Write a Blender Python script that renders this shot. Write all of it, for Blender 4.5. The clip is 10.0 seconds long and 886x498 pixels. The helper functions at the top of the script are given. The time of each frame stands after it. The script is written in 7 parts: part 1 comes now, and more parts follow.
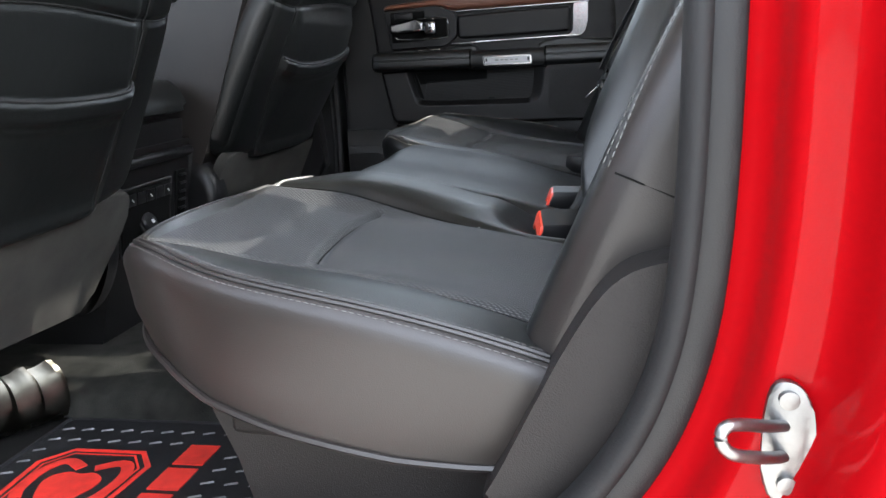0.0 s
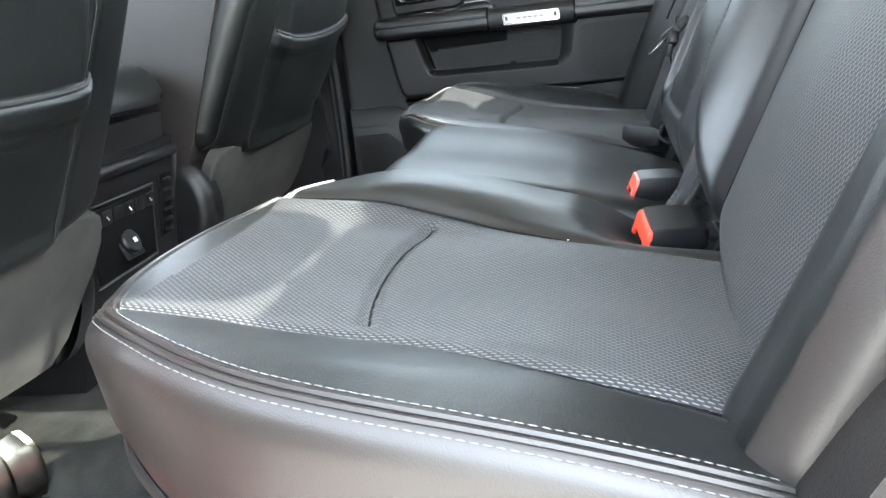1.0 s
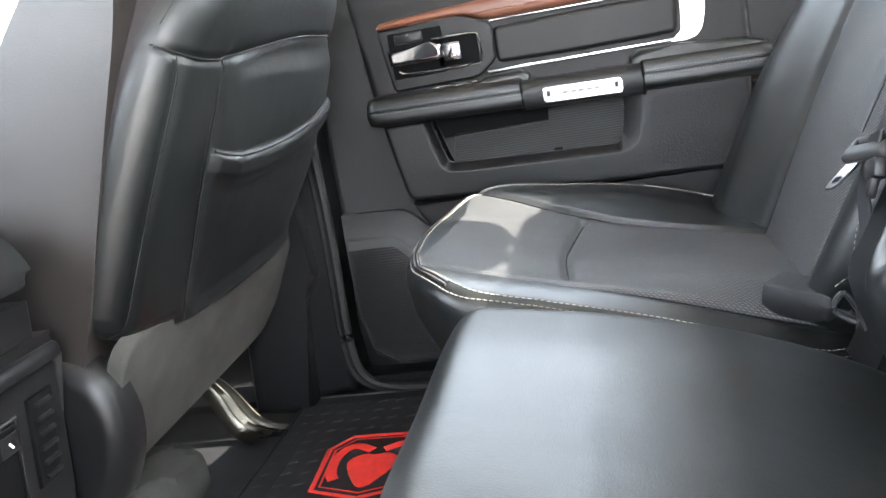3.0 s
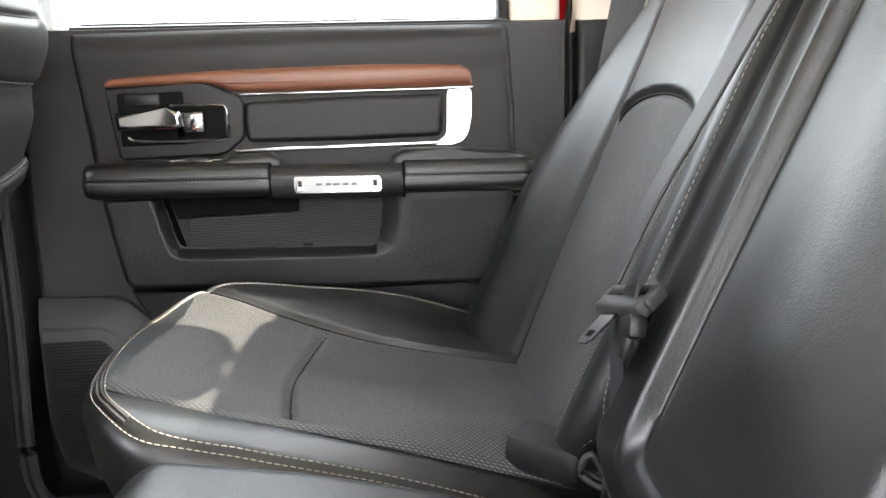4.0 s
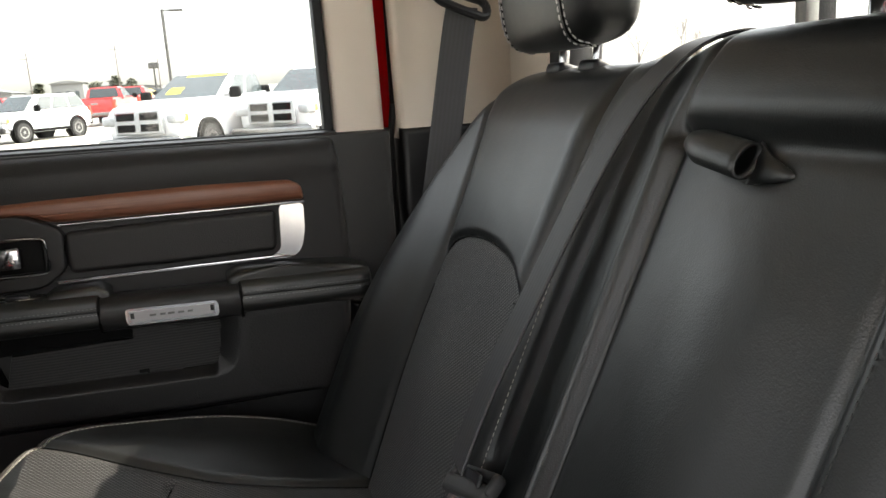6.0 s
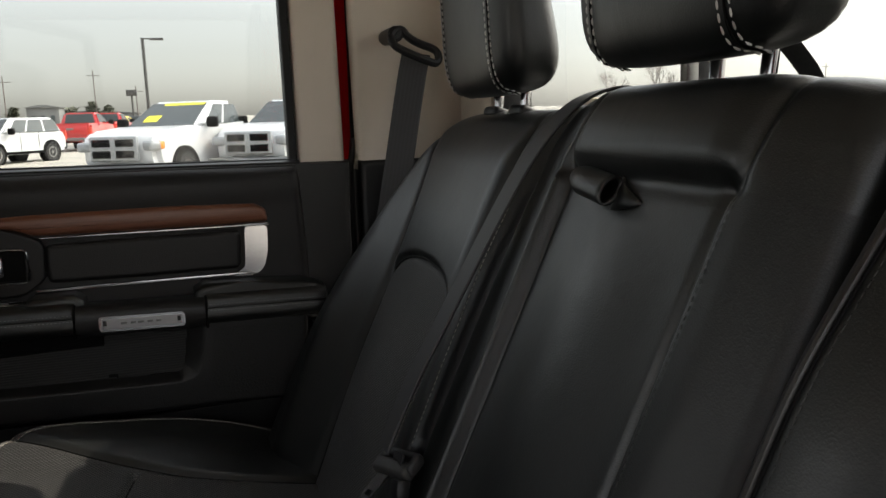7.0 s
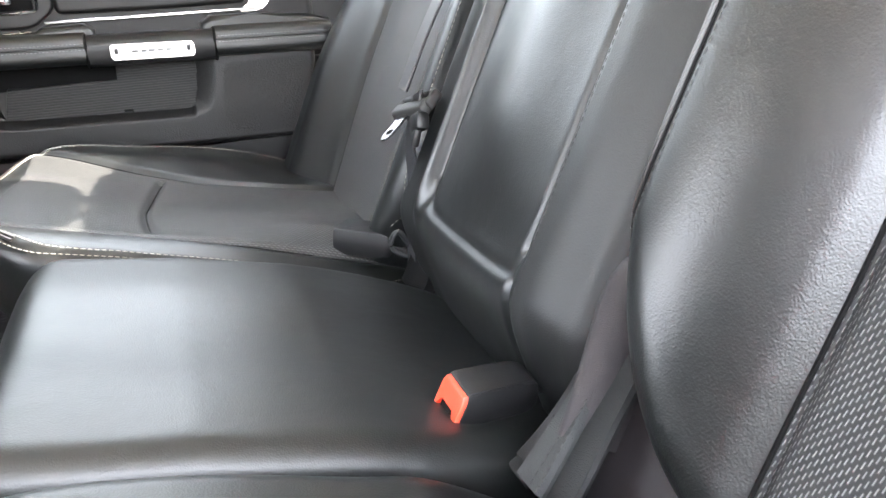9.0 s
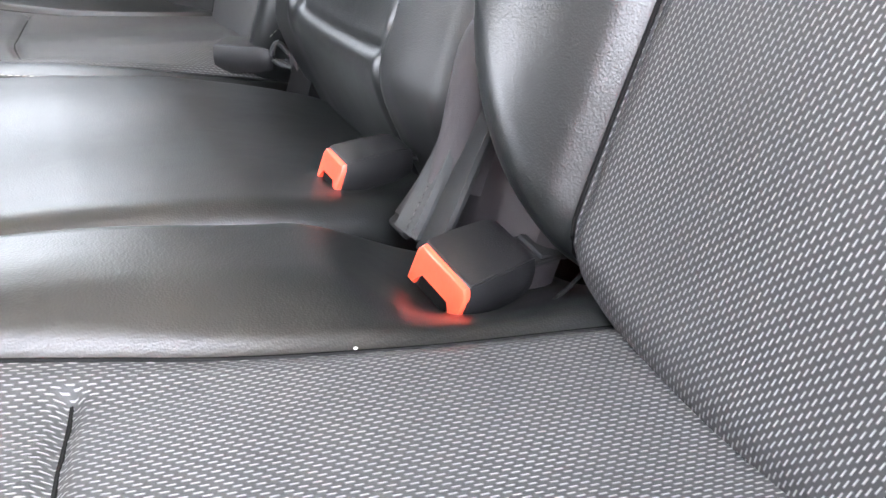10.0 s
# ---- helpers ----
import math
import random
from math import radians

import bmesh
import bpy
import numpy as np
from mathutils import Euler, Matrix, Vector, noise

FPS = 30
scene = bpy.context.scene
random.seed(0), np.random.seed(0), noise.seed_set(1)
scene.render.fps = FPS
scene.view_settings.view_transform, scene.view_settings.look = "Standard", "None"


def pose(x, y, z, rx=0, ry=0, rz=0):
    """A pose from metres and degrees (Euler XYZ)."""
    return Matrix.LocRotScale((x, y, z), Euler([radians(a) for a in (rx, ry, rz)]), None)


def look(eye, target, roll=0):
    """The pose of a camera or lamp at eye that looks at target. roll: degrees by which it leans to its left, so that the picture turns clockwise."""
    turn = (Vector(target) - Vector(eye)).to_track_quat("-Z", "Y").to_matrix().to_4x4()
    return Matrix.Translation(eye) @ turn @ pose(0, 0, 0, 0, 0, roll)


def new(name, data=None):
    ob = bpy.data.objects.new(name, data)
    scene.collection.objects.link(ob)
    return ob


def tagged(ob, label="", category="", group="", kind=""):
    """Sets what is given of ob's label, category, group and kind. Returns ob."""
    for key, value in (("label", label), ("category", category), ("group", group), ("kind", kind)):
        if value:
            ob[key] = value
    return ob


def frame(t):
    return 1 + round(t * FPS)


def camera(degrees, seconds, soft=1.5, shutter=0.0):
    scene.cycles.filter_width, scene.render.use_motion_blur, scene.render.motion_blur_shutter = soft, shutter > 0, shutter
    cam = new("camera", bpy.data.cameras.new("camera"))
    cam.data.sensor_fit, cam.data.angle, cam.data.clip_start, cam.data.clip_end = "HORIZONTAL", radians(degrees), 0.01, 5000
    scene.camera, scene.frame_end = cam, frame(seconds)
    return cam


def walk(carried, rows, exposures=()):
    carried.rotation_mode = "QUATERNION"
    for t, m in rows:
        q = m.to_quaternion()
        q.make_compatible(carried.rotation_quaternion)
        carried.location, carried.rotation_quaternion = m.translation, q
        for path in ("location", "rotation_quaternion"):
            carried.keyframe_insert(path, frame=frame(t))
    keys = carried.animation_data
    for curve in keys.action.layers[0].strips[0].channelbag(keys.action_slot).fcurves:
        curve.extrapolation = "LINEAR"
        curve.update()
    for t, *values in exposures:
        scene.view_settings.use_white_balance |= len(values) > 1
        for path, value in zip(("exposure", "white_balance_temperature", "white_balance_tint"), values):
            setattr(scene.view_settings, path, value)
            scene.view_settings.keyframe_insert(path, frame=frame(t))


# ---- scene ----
cam = camera(58.5, 10.0)
PATH = [
    (0, (0.168, 0.181, 1.027), (-0.269, 2.073, 0.549), -4.3),
    (0.5, (0.076, 0.295, 1.028), (-0.363, 2.179, 0.521), -7.1),
    (1, (0.042, 0.412, 1.027), (-0.382, 2.285, 0.468), -8.1),
    (1.5, (-0.013, 0.543, 1.041), (-0.44, 2.416, 0.485), -8.7),
    (2, (-0.109, 0.726, 1.106), (-0.526, 2.6, 0.545), -11.1),
    (2.2, (-0.119, 0.779, 1.133), (-0.558, 2.645, 0.562), -11.9),
    (3.3, (-0.03, 0.967, 1.115), (-0.467, 2.864, 0.658), -10.0),
    (3.5, (-0.018, 0.996, 1.115), (-0.369, 2.918, 0.69), -8.7),
    (4, (-0.026, 1.076, 1.126), (0.103, 3.032, 0.731), -2.2),
    (4.5, (-0.056, 1.129, 1.172), (0.271, 3.06, 0.767), 2.0),
    (5, (-0.054, 1.155, 1.219), (0.379, 3.061, 0.794), 2.4),
    (5.5, (-0.044, 1.117, 1.269), (0.456, 3.005, 0.842), -1.8),
    (6, (-0.025, 1.072, 1.291), (0.515, 2.952, 0.874), -3.8),
    (7.3, (-0.021, 0.887, 1.292), (0.61, 2.758, 0.973), -1.1),
    (7.5, (-0.017, 0.847, 1.269), (0.619, 2.716, 0.948), -0.6),
    (8, (-0.027, 0.825, 1.2), (0.613, 2.691, 0.869), -0.1),
    (8.5, (-0.061, 0.868, 1.142), (0.563, 2.724, 0.734), -1.7),
    (9, (-0.08, 0.871, 1.095), (0.501, 2.663, 0.424), -3.6),
    (9.5, (-0.075, 0.835, 1.065), (0.578, 2.535, 0.239), -5.7),
    (10, (-0.082, 0.803, 1.051), (0.618, 2.383, 0.045), -5.8),
]
LIGHT = [(0, 3.21, 6050, 10), (0.5, 4.23, 6000, 6), (1, 4.6, 6000, 4), (1.5, 4.66, 6000, 4), (2, 5.39, 6050, 5), (3.5, 5.07, 6480, 10), (4, 4.8, 6760, 10), (4.5, 4.64, 6760, 10), (5.0, 4.19, 6800, 10), (5.5, 3.74, 6850, 10), (6.0, 3.09, 6950, 10), (6.2, 2.75, 6950, 10), (7.3, 1.49, 6900, 10), (7.5, 1.38, 6900, 10), (8.0, 2.14, 6700, 10), (8.5, 3.7, 6500, 10), (9.0, 5.35, 6500, 11), (9.5, 5.67, 6500, 13), (10, 5.56, 6500, 14)]
walk(cam, [(t, look(eye, target, roll)) for t, eye, target, roll in PATH], LIGHT)

# ---- light ----
SUN_UP, SUN_SIDE = 38.0, 2.0          # degrees: height of the sun, and its turn from straight behind the truck
world = bpy.data.worlds.new("sky")
scene.world = world
world.use_nodes = True
wn, wl = world.node_tree.nodes, world.node_tree.links
wn.clear()
sky = wn.new("ShaderNodeTexSky")
sky.sky_type, sky.sun_disc = "NISHITA", False
sky.sun_elevation, sky.sun_rotation = radians(SUN_UP), radians(90 - SUN_SIDE)
sky.air_density, sky.dust_density, sky.ozone_density = 1.0, 2.0, 1.0
hue = wn.new("ShaderNodeHueSaturation")
hue.inputs["Saturation"].default_value = 0.26
bg = wn.new("ShaderNodeBackground")
bg.inputs["Strength"].default_value = 0.15
wout = wn.new("ShaderNodeOutputWorld")
# thin overcast: the veil is brighter overhead than at the horizon
wtc, wsep, wup, wmul = wn.new("ShaderNodeTexCoord"), wn.new("ShaderNodeSeparateXYZ"), wn.new("ShaderNodeMapRange"), wn.new("ShaderNodeVectorMath")
wmul.operation = "SCALE"
wup.inputs["From Min"].default_value, wup.inputs["From Max"].default_value = 0.12, 0.62
wup.inputs["To Min"].default_value, wup.inputs["To Max"].default_value = 0.80, 2.55
wl.new(wtc.outputs["Generated"], wsep.inputs[0])
wl.new(wsep.outputs["Z"], wup.inputs["Value"])
wl.new(sky.outputs[0], hue.inputs["Color"])
wl.new(hue.outputs[0], wmul.inputs[0])
wl.new(wup.outputs[0], wmul.inputs["Scale"])
wl.new(wmul.outputs[0], bg.inputs["Color"])
wl.new(bg.outputs[0], wout.inputs["Surface"])

sun = new("sun", bpy.data.lights.new("sun", "SUN"))
sun.data.energy, sun.data.angle, sun.data.color = 1.15, radians(0.6), (1.0, 0.93, 0.80)
SUN_WAY = Vector((math.cos(radians(SUN_UP)) * math.cos(radians(SUN_SIDE)), math.cos(radians(SUN_UP)) * math.sin(radians(SUN_SIDE)), math.sin(radians(SUN_UP))))
sun.matrix_world = look(SUN_WAY * 40, (0, 0, 0))

# ---- materials ----


def material(name, color, rough=0.5, metal=0.0, grain=0.0, grain_scale=300.0, stain=0.0, stain_scale=6.0, spec=0.5, rough_var=0.0, coat=0.0, voronoi=False, wrinkle=0.0, wrinkle_scale=22.0):
    """Principled surface with fine relief (grain) and broad uneven tint (stain)."""
    m = bpy.data.materials.new(name)
    m.use_nodes = True
    n, l = m.node_tree.nodes, m.node_tree.links
    b = n["Principled BSDF"]
    b.inputs["Base Color"].default_value = (*color, 1)
    b.inputs["Roughness"].default_value = rough
    b.inputs["Metallic"].default_value = metal
    b.inputs["Specular IOR Level"].default_value = spec
    b.inputs["Coat Weight"].default_value = coat
    tc = n.new("ShaderNodeTexCoord")
    if stain or rough_var:
        t = n.new("ShaderNodeTexNoise")
        t.inputs["Scale"].default_value, t.inputs["Detail"].default_value = stain_scale, 6
        l.new(tc.outputs["Object"], t.inputs["Vector"])
        if stain:
            r = n.new("ShaderNodeMapRange")
            r.inputs["To Min"].default_value, r.inputs["To Max"].default_value = 1 - stain, 1 + stain
            r.inputs["From Min"].default_value, r.inputs["From Max"].default_value = 0.3, 0.7
            l.new(t.outputs["Fac"], r.inputs["Value"])
            x = n.new("ShaderNodeVectorMath")
            x.operation = "SCALE"
            x.inputs[0].default_value = color
            l.new(r.outputs[0], x.inputs["Scale"])
            l.new(x.outputs[0], b.inputs["Base Color"])
        if rough_var:
            r = n.new("ShaderNodeMapRange")
            r.inputs["To Min"].default_value, r.inputs["To Max"].default_value = rough - rough_var, rough + rough_var
            r.inputs["From Min"].default_value, r.inputs["From Max"].default_value = 0.3, 0.7
            l.new(t.outputs["Fac"], r.inputs["Value"])
            l.new(r.outputs[0], b.inputs["Roughness"])
    if grain:
        if voronoi:
            g = n.new("ShaderNodeTexVoronoi")
            g.feature = "SMOOTH_F1"
            g.inputs["Scale"].default_value = grain_scale
            out = g.outputs["Distance"]
        else:
            g = n.new("ShaderNodeTexNoise")
            g.inputs["Scale"].default_value, g.inputs["Detail"].default_value = grain_scale, 3
            out = g.outputs["Fac"]
        l.new(tc.outputs["Object"], g.inputs["Vector"])
        if voronoi:
            c = n.new("ShaderNodeTexNoise")
            c.inputs["Scale"].default_value, c.inputs["Detail"].default_value, c.inputs["Distortion"].default_value = grain_scale * 0.5, 2, 1.2
            l.new(tc.outputs["Object"], c.inputs["Vector"])
            both = n.new("ShaderNodeMath")
            both.operation = "MULTIPLY_ADD"
            both.inputs[1].default_value = 0.55
            l.new(c.outputs["Fac"], both.inputs[0])
            l.new(out, both.inputs[2])
            out = both.outputs[0]
        bump = n.new("ShaderNodeBump")
        bump.inputs["Strength"].default_value, bump.inputs["Distance"].default_value = grain, 0.001
        l.new(out, bump.inputs["Height"])
        l.new(bump.outputs[0], b.inputs["Normal"])
        if wrinkle:
            w = n.new("ShaderNodeTexNoise")
            w.inputs["Scale"].default_value, w.inputs["Detail"].default_value, w.inputs["Distortion"].default_value = wrinkle_scale, 2, 0.4
            l.new(tc.outputs["Object"], w.inputs["Vector"])
            soft = n.new("ShaderNodeBump")
            soft.inputs["Strength"].default_value, soft.inputs["Distance"].default_value = wrinkle, 0.01
            l.new(w.outputs["Fac"], soft.inputs["Height"])
            l.new(soft.outputs[0], bump.inputs["Normal"])
    return m


def woven(name, dark, light, pitch_u, pitch_v, rough=0.6):
    """Woven seat cloth: short light dashes in staggered rows on a dark ground; lengths in metres by the UV map."""
    m = bpy.data.materials.new(name)
    m.use_nodes = True
    n, l = m.node_tree.nodes, m.node_tree.links
    b = n["Principled BSDF"]
    b.inputs["Roughness"].default_value = rough
    b.inputs["Specular IOR Level"].default_value = 0.28
    uvn = n.new("ShaderNodeUVMap")
    sep = n.new("ShaderNodeSeparateXYZ")
    l.new(uvn.outputs[0], sep.inputs[0])

    def op(kind, a, c=None):
        k = n.new("ShaderNodeMath")
        k.operation = kind
        for i, v in enumerate((a, c)):
            if v is None:
                continue
            if isinstance(v, (int, float)):
                k.inputs[i].default_value = v
            else:
                l.new(v, k.inputs[i])
        return k.outputs[0]

    us, vs = op("DIVIDE", sep.outputs[0], pitch_u), op("DIVIDE", sep.outputs[1], pitch_v)
    shift = op("MULTIPLY", op("FLOORED_MODULO", op("FLOOR", us), 2.0), 0.5)
    along = op("SUBTRACT", op("FRACT", op("ADD", vs, shift)), 0.5)
    fu = op("ABSOLUTE", op("ADD", op("SUBTRACT", op("FRACT", us), 0.5), op("MULTIPLY", along, 0.35)))
    fv = op("ABSOLUTE", along)

    def soft(value, lo, hi):
        r = n.new("ShaderNodeMapRange")
        r.interpolation_type = "SMOOTHSTEP"
        r.inputs["From Min"].default_value, r.inputs["From Max"].default_value = lo, hi
        r.inputs["To Min"].default_value, r.inputs["To Max"].default_value = 1, 0
        l.new(value, r.inputs["Value"])
        return r.outputs[0]

    dash = op("MULTIPLY", soft(fu, 0.07, 0.24), soft(fv, 0.20, 0.42))
    tc = n.new("ShaderNodeTexCoord")
    t = n.new("ShaderNodeTexNoise")
    t.inputs["Scale"].default_value, t.inputs["Detail"].default_value = 9, 8
    l.new(tc.outputs["Object"], t.inputs["Vector"])
    worn = n.new("ShaderNodeMapRange")
    worn.inputs["From Min"].default_value, worn.inputs["From Max"].default_value = 0.3, 0.7
    worn.inputs["To Min"].default_value, worn.inputs["To Max"].default_value = 0.6, 1.0
    l.new(t.outputs["Fac"], worn.inputs["Value"])
    mix = n.new("ShaderNodeMix")
    mix.data_type = "RGBA"
    mix.inputs[6].default_value, mix.inputs[7].default_value = (*dark, 1), (*light, 1)
    l.new(op("MULTIPLY", dash, worn.outputs[0]), mix.inputs[0])
    l.new(mix.outputs[2], b.inputs["Base Color"])
    bump = n.new("ShaderNodeBump")
    bump.inputs["Strength"].default_value, bump.inputs["Distance"].default_value = 0.5, 0.0008
    l.new(dash, bump.inputs["Height"])
    l.new(bump.outputs[0], b.inputs["Normal"])
    return m


def striped(name, color_a, color_b, axis, pitch, rough=0.5, metal=0.0, relief=0.3, wobble=0.0, by="Object"):
    """Fine parallel ribs or wood grain along one axis of the object."""
    m = bpy.data.materials.new(name)
    m.use_nodes = True
    n, l = m.node_tree.nodes, m.node_tree.links
    b = n["Principled BSDF"]
    b.inputs["Roughness"].default_value, b.inputs["Metallic"].default_value = rough, metal
    b.inputs["Specular IOR Level"].default_value = 0.28
    tc = n.new("ShaderNodeTexCoord")
    w = n.new("ShaderNodeTexWave")
    w.wave_type, w.bands_direction = "BANDS", axis
    w.inputs["Scale"].default_value = math.pi / 10 / pitch
    w.inputs["Distortion"].default_value, w.inputs["Detail"].default_value, w.inputs["Detail Scale"].default_value = wobble, 3, 2.0
    l.new(tc.outputs["UV" if by == "UV" else "Object"], w.inputs["Vector"])
    mix = n.new("ShaderNodeMix")
    mix.data_type = "RGBA"
    mix.inputs[6].default_value, mix.inputs[7].default_value = (*color_a, 1), (*color_b, 1)
    l.new(w.outputs["Fac"], mix.inputs[0])
    l.new(mix.outputs[2], b.inputs["Base Color"])
    bump = n.new("ShaderNodeBump")
    bump.inputs["Strength"].default_value, bump.inputs["Distance"].default_value = relief, 0.001
    l.new(w.outputs["Fac"], bump.inputs["Height"])
    l.new(bump.outputs[0], b.inputs["Normal"])
    return m


def wood(name):
    """Reddish brown satin veneer with long grain along x."""
    m = bpy.data.materials.new(name)
    m.use_nodes = True
    n, l = m.node_tree.nodes, m.node_tree.links
    b = n["Principled BSDF"]
    b.inputs["Roughness"].default_value = 0.38
    tc, mp, t, ramp = n.new("ShaderNodeTexCoord"), n.new("ShaderNodeMapping"), n.new("ShaderNodeTexNoise"), n.new("ShaderNodeValToRGB")
    mp.inputs["Scale"].default_value = (5, 40, 330)
    t.inputs["Scale"].default_value, t.inputs["Detail"].default_value = 1.6, 8
    e = ramp.color_ramp.elements
    e[0].position, e[0].color = 0.25, (0.100, 0.035, 0.019, 1)
    e[1].position, e[1].color = 0.78, (0.165, 0.063, 0.034, 1)
    l.new(tc.outputs["Object"], mp.inputs["Vector"])
    l.new(mp.outputs[0], t.inputs["Vector"])
    l.new(t.outputs["Fac"], ramp.inputs[0])
    l.new(ramp.outputs[0], b.inputs["Base Color"])
    return m


def glass(name, tint=(0.9, 0.95, 0.93)):
    m = bpy.data.materials.new(name)
    m.use_nodes = True
    n, l = m.node_tree.nodes, m.node_tree.links
    n.remove(n["Principled BSDF"])
    tr, gl, mx, fr, pw = n.new("ShaderNodeBsdfTransparent"), n.new("ShaderNodeBsdfGlossy"), n.new("ShaderNodeMixShader"), n.new("ShaderNodeLayerWeight"), n.new("ShaderNodeMath")
    tr.inputs["Color"].default_value = (*tint, 1)
    gl.inputs["Roughness"].default_value = 0.02
    fr.inputs["Blend"].default_value = 0.5
    pw.operation = "MULTIPLY_ADD"
    sq = n.new("ShaderNodeMath")
    sq.operation = "POWER"
    sq.inputs[1].default_value = 4.5
    l.new(fr.outputs["Facing"], sq.inputs[0])
    l.new(sq.outputs[0], pw.inputs[0])
    pw.inputs[1].default_value, pw.inputs[2].default_value = 0.6, 0.025
    l.new(pw.outputs[0], mx.inputs[0])
    l.new(tr.outputs[0], mx.inputs[1])
    l.new(gl.outputs[0], mx.inputs[2])
    l.new(mx.outputs[0], n["Material Output"].inputs["Surface"])
    return m


LEATHER = material("black_leather", (0.0036, 0.0043, 0.0042), 0.39, grain=0.14, grain_scale=900, voronoi=True, stain=0.25, stain_scale=5, rough_var=0.05, spec=0.54, wrinkle=0.05, wrinkle_scale=30)
# the vinyl's warm tint stands for tan ground light reflected on the seat sides
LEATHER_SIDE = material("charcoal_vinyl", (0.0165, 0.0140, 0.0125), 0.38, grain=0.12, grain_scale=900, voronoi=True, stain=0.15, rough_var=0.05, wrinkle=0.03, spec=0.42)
WELT = material("leather_piping", (0.011, 0.0112, 0.0112), 0.58, grain=0.3, grain_scale=900, spec=0.3)
BAND = material("charcoal_band", (0.026, 0.0225, 0.0240), 0.6, grain=0.4, grain_scale=1500, stain=0.2, spec=0.25)
SIDE_VINYL = material("black_grained_vinyl", (0.0120, 0.0105, 0.0097), 0.52, grain=0.35, grain_scale=900, voronoi=True, stain=0.2, rough_var=0.05, spec=0.24)
CLOTH = woven("woven_cloth", (0.020, 0.0204, 0.0208), (0.155, 0.155, 0.155), 0.0026, 0.0056, 0.55)
THREAD_PALE = material("white_thread", (0.42, 0.41, 0.39), 0.7, grain=0.3, grain_scale=2500)
THREAD_MID = material("cream_thread", (0.26, 0.245, 0.21), 0.7, grain=0.3, grain_scale=2500)
THREAD = material("pale_thread", (0.10, 0.098, 0.092), 0.7, grain=0.3, grain_scale=2500)
PLASTIC = material("black_plastic", (0.0060, 0.0060, 0.0064), 0.40, grain=0.25, grain_scale=900, stain=0.1, rough_var=0.05, spec=0.32)
PLASTIC_GREY = material("dark_grey_plastic", (0.026, 0.0256, 0.0252), 0.5, grain=0.25, grain_scale=900, stain=0.1, rough_var=0.05, spec=0.28)
PLASTIC_SOFT = material("soft_door_skin", (0.0098, 0.0092, 0.0092), 0.46, spec=0.32, grain=0.3, grain_scale=800, voronoi=True, stain=0.12, rough_var=0.05)
DOOR_BLACK = material("black_door_vinyl", (0.0058, 0.0056, 0.0058), 0.47, spec=0.40, grain=0.55, grain_scale=420, stain=0.15, rough_var=0.05)
SMOOTH_VINYL = material("smooth_black_vinyl", (0.0075, 0.0080, 0.0080), 0.47, grain=0.14, grain_scale=900, voronoi=True, stain=0.2, rough_var=0.05, spec=0.40)
RUBBER = material("black_rubber", (0.009, 0.009, 0.009), 0.65, grain=0.3, grain_scale=400, stain=0.2, spec=0.3)
CHROME = material("satin_chrome", (0.38, 0.38, 0.39), 0.14, metal=1.0, grain=0.05, grain_scale=80, rough_var=0.05)
STEEL = material("zinc_steel", (0.22, 0.22, 0.216), 0.36, metal=1.0, grain=0.3, grain_scale=250, stain=0.2, stain_scale=30)
BRASSY = material("passivated_steel", (0.085, 0.080, 0.066), 0.30, metal=1.0, grain=0.2, grain_scale=200, stain=0.3, stain_scale=25)
WOOD = wood("walnut_veneer")
BELT = striped("seat_belt_webbing", (0.024, 0.024, 0.025), (0.030, 0.030, 0.032), "X", 0.0062, 0.5, relief=0.08, by="UV")
STRAP_LIGHT = material("light_grey_webbing", (0.022, 0.0235, 0.024), 0.6, grain=0.6, grain_scale=1200, stain=0.25, stain_scale=60, spec=0.35)
WEBBING = material("grey_webbing", (0.010, 0.0106, 0.011), 0.65, grain=0.6, grain_scale=1200, stain=0.2, spec=0.3)
RED_BUTTON = material("red_plastic", (0.70, 0.055, 0.025), 0.35, grain=0.1, grain_scale=300)
PAINT = material("red_car_paint", (0.22, 0.0016, 0.0030), 0.09, grain=0.02, grain_scale=40, spec=0.09, stain=0.06, stain_scale=3)
TUNNEL = material("olive_grey_carpet", (0.018, 0.0178, 0.0155), 0.95, grain=1.0, grain_scale=500, stain=0.5, stain_scale=22, spec=0.15)
CARPET = material("charcoal_carpet", (0.0095, 0.0092, 0.0084), 0.95, grain=1.0, grain_scale=700, stain=0.3, stain_scale=14, spec=0.15)
SEAT_FELT = material("grey_seat_felt", (0.036, 0.035, 0.032), 0.95, grain=0.9, grain_scale=900, stain=0.2, stain_scale=20, spec=0.15)
CREAM = material("cream_trim", (0.58, 0.51, 0.43), 0.6, grain=0.25, grain_scale=600, stain=0.05)
HEADLINER = material("cream_headliner", (0.62, 0.56, 0.48), 0.9, grain=0.6, grain_scale=900, stain=0.05)
RIBBED = striped("ribbed_rubber", (0.015, 0.015, 0.015), (0.030, 0.0295, 0.029), "Z", 0.004, 0.6, relief=0.6)
MAT_CLOTH = material("black_mat_rubber", (0.012, 0.012, 0.013), 0.55, grain=0.5, grain_scale=500, stain=0.3, stain_scale=20, spec=0.30)
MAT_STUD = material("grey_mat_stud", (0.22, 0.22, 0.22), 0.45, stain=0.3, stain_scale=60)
MAT_RED = material("red_mat_print", (0.62, 0.030, 0.020), 0.55, grain=0.4, grain_scale=600, stain=0.15, stain_scale=60)
WHITE_PRINT = material("white_print", (0.75, 0.75, 0.75), 0.5)
WINDOW = glass("window_glass", (0.68, 0.695, 0.69))
REAR_GLASS = glass("rear_window_glass", (0.70, 0.715, 0.71))
